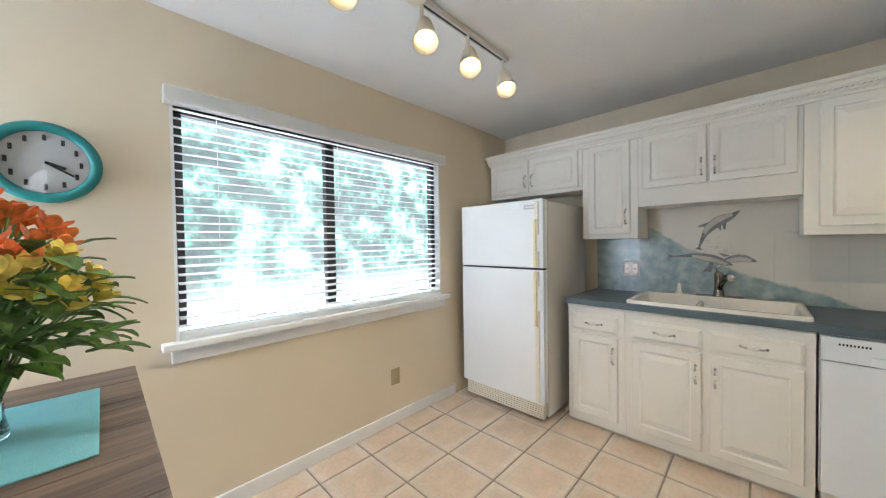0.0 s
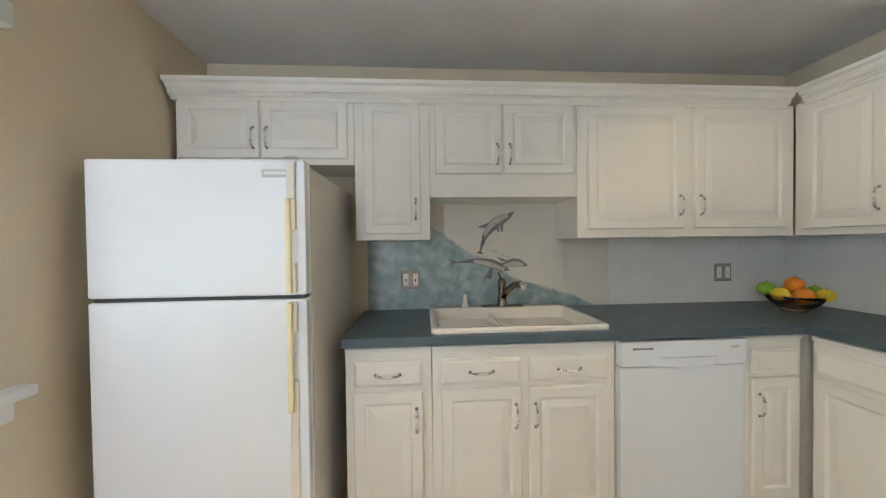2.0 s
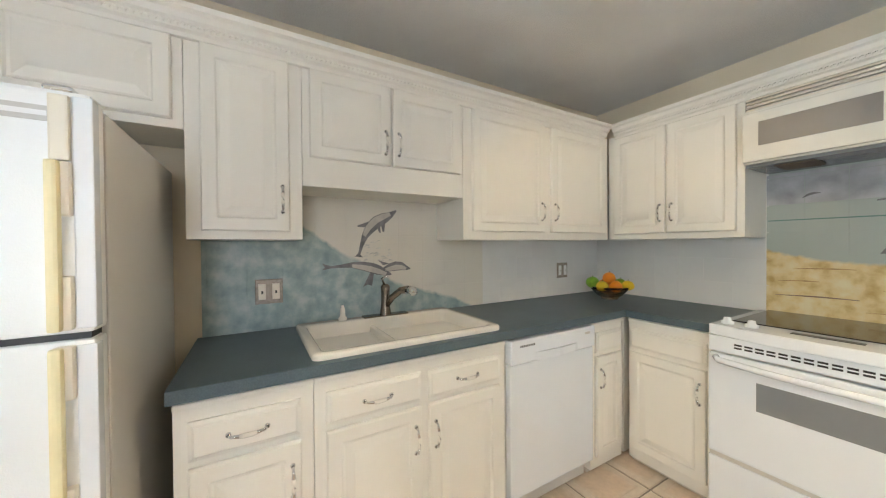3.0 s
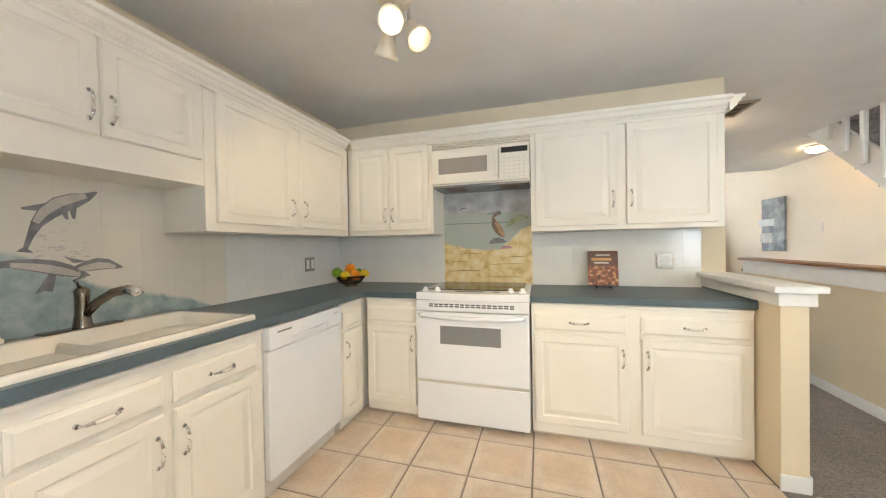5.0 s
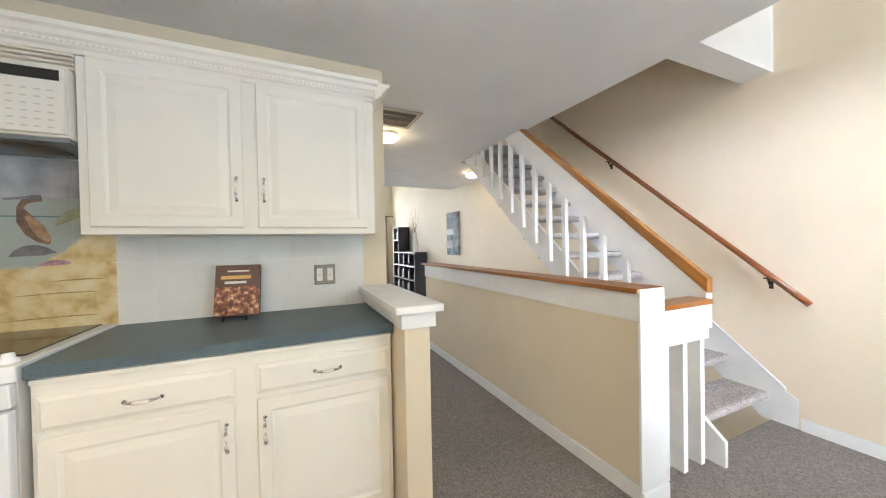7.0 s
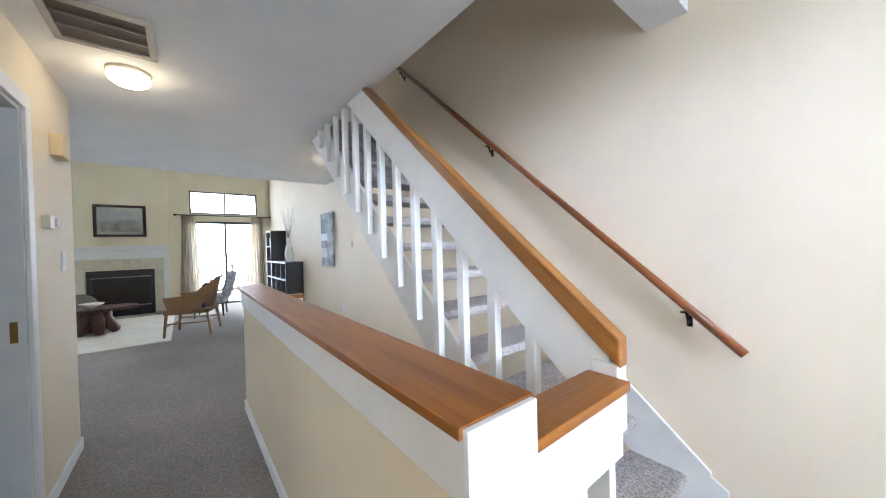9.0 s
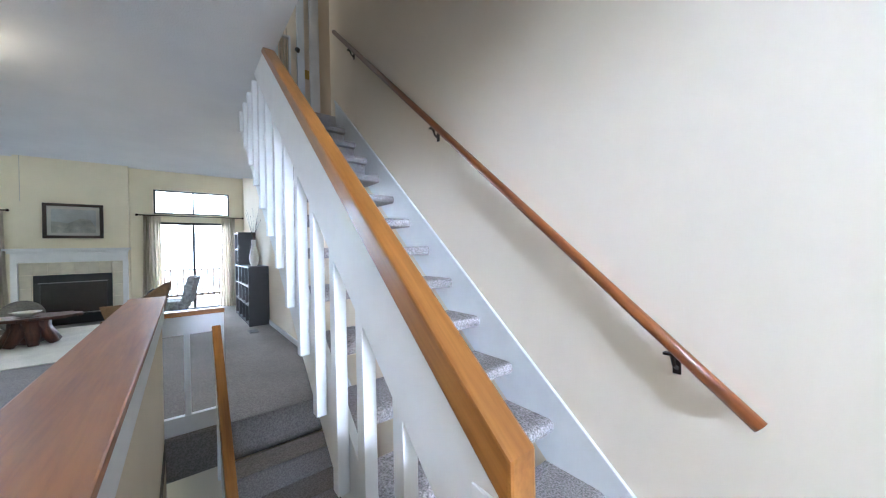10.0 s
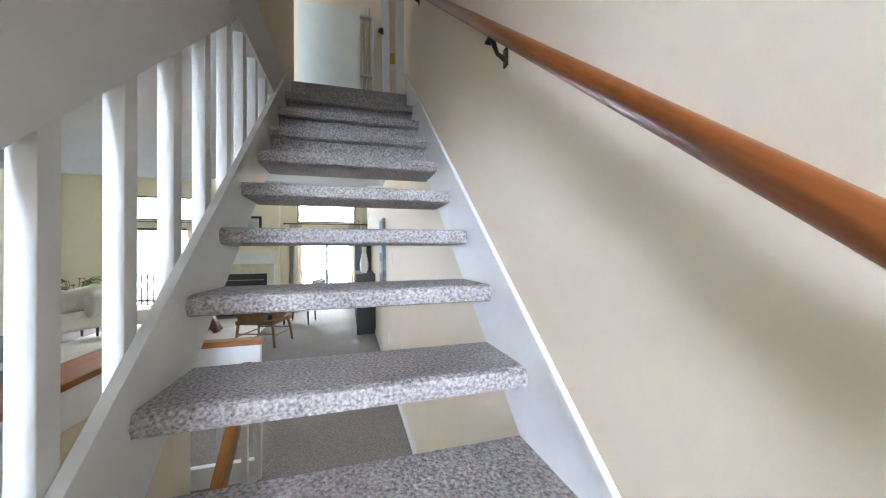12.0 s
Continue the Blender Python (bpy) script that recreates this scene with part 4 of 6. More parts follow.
for x in (sx0 + 0.06, sx1 - 0.06):
    part("foot", lathe([(0.02, 0), (0.02, 0.035), (0, 0.035)], (x, -0.60, 0), seg=10), BLACK, ST)

# ---- microwave ----
MW = thing("microwave_hood", (1.47, -0.2, 1.72), "white over-range microwave hood between the wall cabinets", "microwave")
part("body", box(1.093, 1.848, -0.345, -0.01, 1.722, 1.995, 0.003), MWCREAM, MW)
mdoor = part("door", box(1.095, 1.625, -0.372, -0.345, 1.730, 1.978, 0.006), MWCREAM, MW)
part("window", box(1.16, 1.54, -0.3745, -0.371, 1.805, 1.925, 0.002), mat("microwave_window", (0.30, 0.275, 0.25), 0.3), mdoor, "grey mesh window")
part("door_handle", box(1.595, 1.622, -0.392, -0.372, 1.76, 1.95, 0.006), MWCREAM, mdoor)
part("keypad", box(1.632, 1.846, -0.370, -0.345, 1.730, 1.978, 0.004), MWCREAM, MW)
part("display", box(1.645, 1.835, -0.3725, -0.369, 1.930, 1.970), BLACK, MW)
for r_ in range(6):
    for c_ in range(5):
        part("key", box(1.656 + c_ * 0.036, 1.674 + c_ * 0.036, -0.3712, -0.369, 1.748 + r_ * 0.028, 1.753 + r_ * 0.028), KEYGREY, MW)
for i in range(4):
    z = 2.002 + i * 0.018
    part("top_louvre", box(1.093, 1.85, -0.318, -0.298, z, z + 0.010, 0.002), CREAM, MW)
part("underside", box(1.10, 1.842, -0.335, -0.02, 1.706, 1.721), GREYGLASS, MW)
for x in (1.20, 1.62):
    part("grease_filter", box(x, x + 0.14, -0.30, -0.12, 1.699, 1.706), VENTM, MW)


# ---- wall tiles with their murals ----
def tile_mesh(w, h):
    b = rings_panel(-w / 2, w / 2, -h / 2, h / 2, [(0.0, 0.005), (0.0015, 0.0065)], Matrix())
    return b


def tile_field(parent, F_, u_start, u_end, v_start, v_end, pick):
    P = 0.1525
    cache = {}
    k0 = math.floor((u_start + 2.307) / P) if F_ is SINKWALL else math.floor((u_start - 1.09) / P)
    off = -2.307 if F_ is SINKWALL else 1.09
    k = k0
    while off + k * P < u_end:
        a, c = max(off + k * P, u_start), min(off + (k + 1) * P, u_end)
        j = 0
        while v_start + j * P < v_end - 0.01:
            v0, v1 = v_start + j * P, min(v_start + (j + 1) * P, v_end)
            w, h = c - a - 0.0012, v1 - v0 - 0.0012
            if w > 0.01 and h > 0.01:
                m = pick((a + c) / 2, (v0 + v1) / 2)
                key = (round(w, 3), round(h, 3), m.name)
                if key not in cache:
                    bm = tile_mesh(w, h)
                    cache[key] = finish(bm, "tile", m)
                ob = new("tile", cache[key])
                ob.parent = parent
                ob.matrix_basis = Matrix.Translation(-BASE[parent.name]) @ F_ @ Matrix.Translation(((a + c) / 2, (v0 + v1) / 2, 0.004))
            j += 1
        k += 1


bs = thing("backsplash_sink", (0.0, -1.4, 0.914), "tiled backsplash with a hand-painted blue sea mural", "backsplash", kind="structure")
part("grout_bed", box(0.0005, 0.0099, -2.785, -1.25, 0.914, 1.575), SEATILE, bs)
part("grout_bed", box(0.0005, 0.0099, -1.25, -0.003, 0.914, 1.575), WGROUT, bs)
bt = thing("backsplash_stove", (1.5, 0.0, 0.914), "white tiled backsplash with a painted beach panel", "backsplash", kind="structure")
for x0, x1, paint in ((0.012, 1.10, WGROUT), (1.10, 1.83, BEACHTILE), (1.83, 3.04, WGROUT)):
    part("grout_bed", box(x0, x1, -0.0099, -0.0005, 0.914, 1.72), paint, bt)

# painted shapes of the murals
def painted(parent, pts, F_, h, material, name="painted_shape"):
    b = bmesh.new()
    vs = [b.verts.new(F_ @ Vector((u, v, h))) for u, v in pts]
    b.faces.new(vs)
    g = bmesh.ops.extrude_face_region(b, geom=b.faces[:])
    out = F_.to_3x3() @ Vector((0, 0, 0.0012))
    bmesh.ops.translate(b, vec=out, verts=[v for v in g["geom"] if isinstance(v, bmesh.types.BMVert)])
    return part(name, b, material, parent)


def leaf_outline(u0, v0, u1, v1, bow, fat, n=10):
    """A plain curved leaf shape between two points."""
    a, c = Vector((u0, v0)), Vector((u1, v1))
    d = c - a
    nrm = Vector((-d.y, d.x)).normalized()
    up, dn = [], []
    for i in range(n + 1):
        s = i / n
        mid = a + d * s + nrm * (bow * math.sin(math.pi * s))
        w = fat * math.sin(math.pi * min(1, s * 0.85 + 0.05)) ** 0.8
        up.append(mid + nrm * w)
        dn.append(mid - nrm * w * 0.8)
    return [tuple(p) for p in up + dn[::-1]]


def swim_outline(spine, widths, lift=0.5):
    """A body drawn round a curved spine: points along it and its half width at each."""
    up, dn = [], []
    pts = [Vector(p) for p in spine]
    for i, p in enumerate(pts):
        d = (pts[min(i + 1, len(pts) - 1)] - pts[max(i - 1, 0)]).normalized()
        nrm = Vector((-d.y, d.x))
        up.append(p + nrm * widths[i] * 2 * lift)
        dn.append(p - nrm * widths[i] * 2 * (1 - lift))
    return [tuple(p) for p in up + dn[::-1]]


BODY = [0.004, 0.018, 0.030, 0.034, 0.029, 0.018, 0.010, 0.006]
SPRAY = mat("painted_spray", (0.56, 0.56, 0.53), 0.25, var=0.2, scale=40)
LEAP = [(-1.862, 1.519), (-1.897, 1.492), (-1.935, 1.474), (-1.980, 1.450), (-2.020, 1.412), (-2.048, 1.368), (-2.066, 1.320), (-2.082, 1.265)]
DIVE = [(-1.895, 1.150), (-1.925, 1.158), (-1.965, 1.176), (-2.010, 1.192), (-2.060, 1.204), (-2.120, 1.212), (-2.180, 1.208), (-2.245, 1.203)]
RISEUP = [(-1.775, 1.177), (-1.802, 1.184), (-1.832, 1.195), (-1.868, 1.197), (-1.902, 1.190), (-1.935, 1.180), (-1.965, 1.165), (-1.985, 1.155)]
for body, fat in ((LEAP, 1.0), (RISEUP, 0.80), (DIVE, 0.85)):
    hb = {1.0: 0.0106, 0.80: 0.0106, 0.85: 0.0121}[fat]
    painted(bs, swim_outline(body, [w * fat for w in BODY]), SINKWALL, hb, SHAPEGREY)
    painted(bs, swim_outline(body[1:6], [w * fat * 0.55 for w in BODY[1:6]], 0.75 if fat < 1 else 0.2), SINKWALL, hb + 0.0015, SHAPEPALE)
for fin in ([(-2.015, 1.455), (-2.088, 1.428), (-2.088, 1.420), (-2.040, 1.418), (-2.030, 1.408)], [(-1.955, 1.436), (-1.945, 1.395), (-1.936, 1.392), (-1.930, 1.445)], [(-1.985, 1.430), (-1.965, 1.390), (-1.957, 1.390), (-1.960, 1.440)],
            [(-2.082, 1.278), (-2.105, 1.258), (-2.082, 1.255), (-2.060, 1.252)], [(-2.020, 1.165), (-2.060, 1.090), (-2.035, 1.100), (-2.010, 1.092), (-1.998, 1.165)], [(-1.945, 1.205), (-1.975, 1.235), (-1.955, 1.228), (-1.905, 1.212)],
            [(-2.235, 1.212), (-2.275, 1.225), (-2.262, 1.203), (-2.278, 1.190), (-2.235, 1.197)]):
    painted(bs, fin, SINKWALL, 0.0107, SHAPEGREY)
rs = random.Random(12)
for k in range(26):
    u, v = rs.uniform(-2.06, -1.90), rs.uniform(1.225, 1.34)
    painted(bs, leaf_outline(u, v, u + rs.uniform(0.012, 0.035), v + rs.uniform(-0.004, 0.012), 0.003, rs.uniform(0.002, 0.005), 4), SINKWALL, 0.01055, SPRAY)
# wading bird on the beach panel
BIRDWING = mat("painted_rust_wing", (0.40, 0.25, 0.14), 0.3, var=0.3, scale=40)
painted(bt, swim_outline([(1.600, 1.522), (1.572, 1.520), (1.545, 1.505), (1.530, 1.478), (1.533, 1.448)], [0.014, 0.017, 0.012, 0.011, 0.014]), STOVEWALL, 0.0106, SHAPEBROWN)
painted(bt, swim_outline([(1.595, 1.527), (1.545, 1.522), (1.480, 1.514)], [0.010, 0.007, 0.003]), STOVEWALL, 0.0119, SHAPEGREY)
painted(bt, swim_outline([(1.531, 1.470), (1.545, 1.425), (1.575, 1.375), (1.605, 1.335), (1.622, 1.315)], [0.012, 0.030, 0.036, 0.024, 0.006]), STOVEWALL, 0.0108, SHAPEBROWN)
painted(bt, swim_outline([(1.552, 1.440), (1.580, 1.395), (1.605, 1.350), (1.620, 1.325)], [0.008, 0.020, 0.018, 0.005]), STOVEWALL, 0.0122, BIRDWING)
painted(bt, [(1.490, 1.258), (1.505, 1.285), (1.535, 1.305), (1.575, 1.312), (1.610, 1.300), (1.645, 1.275), (1.600, 1.262)], STOVEWALL, 0.0110, SHAPEGREY)
painted(bt, leaf_outline(1.235, 1.555, 1.300, 1.575, 0.008, 0.007), STOVEWALL, 0.0108, SHAPEGREY)
painted(bt, [(1.10, 1.436), (1.72, 1.436), (1.72, 1.442), (1.10, 1.442)], STOVEWALL, 0.0106, mat("painted_horizon", (0.12, 0.22, 0.20), 0.3))
painted(bt, leaf_outline(1.64, 1.40, 1.82, 1.48, 0.02, 0.03), STOVEWALL, 0.0107, mat("painted_scrub", (0.33, 0.37, 0.24), 0.3, var=0.3, scale=30))
painted(bt, leaf_outline(1.58, 1.215, 1.69, 1.225, 0.006, 0.014), STOVEWALL, 0.0107, mat("painted_shell", (0.45, 0.25, 0.30), 0.3, var=0.3, scale=50))
for i, (u, v, w) in enumerate(((1.13, 1.02, 0.30), (1.50, 1.08, 0.28), (1.20, 1.17, 0.22), (1.45, 0.97, 0.33), (1.62, 1.14, 0.18), (1.14, 1.10, 0.16))):
    painted(bt, leaf_outline(u, v, u + w, v + 0.006, 0.003, 0.004), STOVEWALL, 0.0107, SHAPEBROWN if i == 0 else mat("painted_sand_line", (0.42, 0.27, 0.11), 0.4, var=0.3, scale=40))


# ---- switch plates and outlets ----
def plate(F_, u, v, n, w, h, gangs, material, inner, label, depth=0.005):
    t = thing("wall_plate", F_ @ Vector((u, v, n)), label, "outlet")
    part("cover", rings_panel(u - w / 2, u + w / 2, v - h / 2, v + h / 2, [(0.0, n + 0.003), (0.005, n + 0.006)], F_, n), material, t)
    step = w / gangs
    for g in range(gangs):
        c = u - w / 2 + step * (g + 0.5)
        part("insert", rings_panel(c - 0.016, c + 0.016, v - h * 0.32, v + h * 0.32, [(0.0, n + 0.007), (0.002, n + 0.0085)], F_, n + 0.005), inner, t)
        part("slot", rings_panel(c - 0.004, c + 0.004, v - 0.010, v + 0.004, [(0.0, n + 0.0095)], F_, n + 0.0086), BLACK if inner is BISQUE else TRACKGREY, t)
    return t


NEG_X = Matrix(((0, 0, -1, 0), (-1, 0, 0, 0), (0, 1, 0, 0), (0, 0, 0, 1)))   # u along -y, v up, out -x
POS_Y = Matrix(((-1, 0, 0, 0), (0, 0, 1, 0), (0, 1, 0, 0), (0, 0, 0, 1)))    # u along -x, v up, out +y
OUTLETTAN = mat("aged_tan_plastic", (0.42, 0.34, 0.19), 0.4)
plate(SINKWALL, -2.52, 1.10, 0.0115, 0.118, 0.118, 2, PLATE, BISQUE, "antique silver outlet plate on the sea mural")
plate(SINKWALL, -0.458, 1.11, 0.0115, 0.118, 0.118, 2, PLATE, TRIM, "antique silver switch plate above the counter")
plate(STOVEWALL, 2.806, 1.11, 0.0115, 0.118, 0.118, 2, PLATE, TRIM, "antique silver switch plate beside the cookbook")
plate(POS_Y, -1.515, 0.345, YW, 0.075, 0.118, 1, OUTLETTAN, OUTLETTAN, "tan outlet plate low on the beige wall")
plate(SINKWALL, 1.60, 1.31, 3.17, 0.075, 0.125, 1, TRIM, TRIM, "white light switch on the hall wall")
plate(NEG_X, -3.40, 0.45, -XR, 0.075, 0.118, 1, TRIM, TRIM, "white outlet plate low on the long wall")
plate(NEG_X, -3.05, 1.42, -XR, 0.075, 0.118, 1, CREAM, CREAM, "cream thermostat on the long wall")
th = thing("thermostat", (3.17, 1.29, 1.49), "small cream and brass thermostat on the hall wall", "thermostat")
part("case", box(3.17, 3.205, 1.22, 1.335, 1.495, 1.565, 0.006), CREAM, th)
part("dial", box(3.205, 3.215, 1.29, 1.33, 1.505, 1.555, 0.003), TRIM, th)
solid("door_chime", box(3.17, 3.225, 1.40, 1.56, 1.93, 2.06, 0.006), SHADEBOX, "beige door chime box high on the hall wall", "chime")

# ---- pony wall beside the cabinets ----
solid("wall_pony", box(3.055, 3.168, -0.80, -0.002, 0, 0.93), WALL, "beige painted low wall ending the cabinet run", "wall", "structure")
b = box(3.036, 3.190, -0.822, -0.005, 0.925, 0.992, 0.004)
box(3.006, 3.218, -0.850, -0.005, 0.992, 1.026, 0.006, bm=b)
solid("pony_wall_cap", b, TRIM, "white painted wooden cap on the low wall", "cap", "structure")

# ---- half wall, guard and staircase ----
S = 0.872
hw = thing("half_wall", (4.22, 0.35, 0), "beige half wall with honey oak cap beside the stairwell", "half wall", kind="structure")
part("wall_body", box(4.151, 4.275, -1.092, 1.752, 0, 1.026), WALL, hw)
part("trim_board", box(4.138, 4.151, -1.092, 1.752, 0.885, 1.026, 0.002), TRIM, hw, "white trim board")
part("end_board", box(4.112, 4.292, -1.106, -1.0925, 0.0, 1.046, 0.002), TRIM, hw, "white end board")
part("inner_trim_board", box(4.275, 4.288, -1.092, 1.752, 0.885, 1.026, 0.002), TRIM, hw)
part("cap", box(4.105, 4.302, -1.0915, 1.785, 1.026, 1.050, 0.004), OAK_Y, hw, "honey oak cap board")

gd = thing("stair_guard", (4.53, -1.03, 0), "white guard panel with oak cap at the stair foot", "guard")
part("panel", box(4.2925, 4.742, -1.068, -1.008, 0.728, 0.920, 0.002), TRIM, gd)
part("cap", box(4.303, 4.746, -1.090, -0.965, 0.920, 0.948, 0.004), OAK_X, gd, "honey oak cap")
for x in (4.385, 4.545, 4.705):
    part("baluster", box(x, x + 0.037, -1.045, -0.957, 0.004, 0.728, 0.002), TRIM, gd)
part("newel", box(4.746, 4.804, -1.055, -0.975, 0.775, 0.985, 0.004), TRIM, gd)

stair = thing("staircase", (5.2, 0.4, 0), "open-riser staircase with speckled carpet treads", "staircase", kind="structure")
RISE, RUN = 0.196, 0.2235


def tread_nose(i):
    return -0.294 + RUN * (i - 4)


for i in range(1, 14):
    y, z = tread_nose(i), RISE * i
    x0, x1 = 4.814, 5.662
    prof = [(y + 0.265, z), (y + 0.02, z), (y + 0.004, z - 0.006), (y - 0.004, z - 0.028), (y + 0.004, z - 0.050), (y + 0.02, z - 0.056), (y + 0.265, z - 0.056)]
    t = prism(prof, 0, x0, x1, 0.0)
    tr = part("tread", t, BERBER, stair, "tread wrapped in speckled loop carpet")
    if i >= 11:
        part("riser", box(x0, x1, y + 0.045, y + 0.057, z - RISE, z - 0.056), BERBER, stair)
part("top_riser", box(4.832, 5.662, tread_nose(14) + 0.03, tread_nose(14) + 0.04, 2.548, 2.70), BERBER, stair)


def slope_board(c0, c1, y0, y1, x0, x1, material, name, parent, label=""):
    pts = [(y0, c0 + S * (y0 + 1.03)), (y1, c0 + S * (y1 + 1.03)), (y1, c1 + S * (y1 + 1.03)), (y0, c1 + S * (y0 + 1.03))]
    return part(name, prism(pts, 0, x0, x1, 0.002), material, parent, label)


ST_TOP = 1.98
pts = [(-1.12, 0.004), (-0.93, 0.004), (ST_TOP, -0.10 + S * (ST_TOP + 1.03)), (ST_TOP, 0.225 + S * (ST_TOP + 1.03)), (-1.12, 0.225 + S * (-0.09))]
part("left_stringer", prism(pts, 0, 4.790, 4.815, 0.002), TRIM, stair, "white painted stringer")
pts = [(-1.12, 0.004), (-0.93, 0.004), (ST_TOP, -0.10 + S * (ST_TOP + 1.03)), (ST_TOP, 0.262 + S * (ST_TOP + 1.03)), (-1.06, 0.262 + S * (-0.03)), (-1.12, 0.20)]
part("wall_stringer", prism(pts, 0, 5.6625, XR - 0.001, 0.001), TRIM, stair, "white painted wall stringer")
slope_board(0.262, 0.286, -1.06, ST_TOP, 5.652, XR - 0.002, TRIM, "stringer_moulding", stair)
slope_board(0.765, 1.000, -1.03, 0.86, 4.750, 4.790, TRIM, "rail_board", stair, label="broad white board under the rail")
b = prism([(-1.062, 0.975), (0.60, 0.975 + S * 1.662), (0.65, 1.060 + S * 1.662), (-1.062, 1.060)], 0, 4.742, 4.799, 0.006)
part("guard_rail", b, OAK_S, stair, "square honey oak rail")
for k in range(-4, 10):
    y = 0.018 + 0.19 * k
    zb, zt = 0.03 + S * (y + 1.03), 0.768 + S * (y + 1.03)
    if zb > CEIL_Z - 0.1:
        continue
    zt = min(zt, CEIL_Z - 0.002)
    part("baluster", box(4.752, 4.7885, y - 0.021, y + 0.021, zb, zt + 0.015, 0.002), TRIM, stair)

# wall handrail on brackets
hr = thing("wall_handrail", (5.6, 0.2, 1.0), "reddish oak round handrail on the stairwell wall", "handrail")
HX = XR - 0.050
part("rail", tube([(HX, -1.19, 0.849), (HX, -0.9, 0.849 + 0.29 * 0.882), (HX, 0.6, 0.849 + 1.79 * 0.882), (HX, 1.86, 0.849 + 3.05 * 0.882)], 0.0205, 16), HANDRAIL, hr, smooth=True)
for y in (-0.985, 0.265, 1.50):
    z = 0.849 + (y + 1.19) * 0.882
    b = tube([(XR - 0.004, y, z - 0.085), (XR - 0.03, y, z - 0.070), (HX, y, z - 0.020)], [0.007, 0.006, 0.009], 8)
    box(XR - 0.006, XR, y - 0.012, y + 0.012, z - 0.105, z - 0.050, 0.002, bm=b)
    box(HX - 0.010, HX + 0.010, y - 0.022, y + 0.022, z - 0.034, z - 0.026, bm=b)
    part("bracket", b, BRONZE, hr, "dark bronze bracket")

# lower flight, its rail and the far guard
low = thing("lower_staircase", (5.1, 0.6, -2.6), "grey carpeted flight going down below the stairs", "staircase", kind="structure")
for i in range(12):
    y1, z = 1.76 - RUN * i, -RISE * i
    if i:
        b = prism([(y1 - RUN - 0.02, z), (y1, z), (y1, z - 0.20), (y1 - RUN, z - 0.20), (y1 - RUN, z - 0.03)], 0, 4.64, XR - 0.02, 0.004)
        part("step", b, CARPET, low)
part("side_board", prism([(1.76, 0.06), (1.76, -0.28), (-0.9, -2.6), (-0.9, -2.26)], 0, 4.60, 4.638, 0.002), TRIM, low)
part("skirting", prism([(1.78, 0.09), (1.78, -0.20), (-0.9, -2.55), (-0.9, -2.22)], 0, XR - 0.018, XR - 0.001, 0.002), TRIM, low)
dr = thing("down_rail", (4.6, 1.2, 0.3), "sloping oak rail along the flight going down", "handrail")
part("rail", prism([(1.72, 0.69), (1.72, 0.80), (-0.6, -1.234), (-0.6, -1.344)], 0, 4.565, 4.622, 0.004), OAK_S, dr)
for y in (1.66, 0.9, 0.1):
    part("post", box(4.58, 4.613, y - 0.02, y + 0.02, -0.30 - (1.72 - y) * 0.877, 0.70 - (1.72 - y) * 0.877, 0.002), TRIM, dr)
fg = thing("far_guard", (4.45, 1.78, 0), "white balustrade with oak cap at the far stair edge", "guard")
part("cap", box(4.185, 4.655, 1.788, 1.878, 0.885, 0.922, 0.004), OAK_X, fg, "honey oak cap")
part("top_board", box(4.19, 4.650, 1.80, 1.84, 0.745, 0.885, 0.002), TRIM, fg)
part("bottom_board", box(4.19, 4.650, 1.80, 1.84, 0.0, 0.135, 0.002), TRIM, fg)
for x in (4.19, 4.395, 4.612):
    part("baluster", box(x, x + 0.038, 1.80, 1.84, 0.135, 0.745, 0.002), TRIM, fg)
solid("stair_edge_fascia", box(4.28, XR - 0.02, 1.752, 1.774, -0.30, 0.0), CARPET, "carpeted edge of the floor at the lower flight", "trim", "structure")

# ---- hall ----
dd = thing("door_1", (3.11, 0.63, 0), "white cased doorway with a brown wooden door ajar", "door", kind="structure")
for y0, y1 in ((0.205, 0.28), (0.98, 1.055)):
    part("casing", box(3.17, 3.188, y0, y1, 0, 2.06, 0.005), TRIM, dd)
part("head_casing", box(3.17, 3.188, 0.205, 1.055, 2.06, 2.135, 0.005), TRIM, dd)
for y0, y1 in ((0.28, 0.298), (0.962, 0.98)):
    part("jamb", box(3.05, 3.17, y0, y1, 0, 2.06), TRIM, dd)
part("head_jamb", box(3.05, 3.17, 0.298, 0.962, 2.042, 2.06), TRIM, dd)
leaf = part("leaf", box(2.40, 3.046, 0.300, 0.337, 0.012, 2.035, 0.003), WARMDOOR, dd, "brown veneered door leaf")
part("latch", box(3.12, 3.145, 0.959, 0.962, 0.94, 1.04), BRASS, leaf)
part("knob", lathe([(0.012, 0), (0.012, 0.03), (0.026, 0.04), (0.028, 0.055), (0, 0.065)], (2.47, 0.337, 1.0), aim((0, 1, 0)), 16), BRASS, leaf, smooth=True)

cv = thing("ceiling_vent", (3.45, 0.73, CEIL_Z - 0.02), "large beige return air grille in the hall ceiling", "vent")
b = bmesh.new()
for a in ((3.30, 3.68, 0.53, 0.57), (3.30, 3.68, 0.89, 0.93), (3.30, 3.33, 0.57, 0.89), (3.65, 3.68, 0.57, 0.89)):
    box(*a, CEIL_Z - 0.014, CEIL_Z - 0.001, 0.003, bm=b)
part("frame", b, mat("beige_vent_frame", (0.38, 0.32, 0.25), 0.5), cv)
part("backing", box(3.33, 3.65, 0.57, 0.89, CEIL_Z - 0.004, CEIL_Z - 0.0015), VENTM, cv)
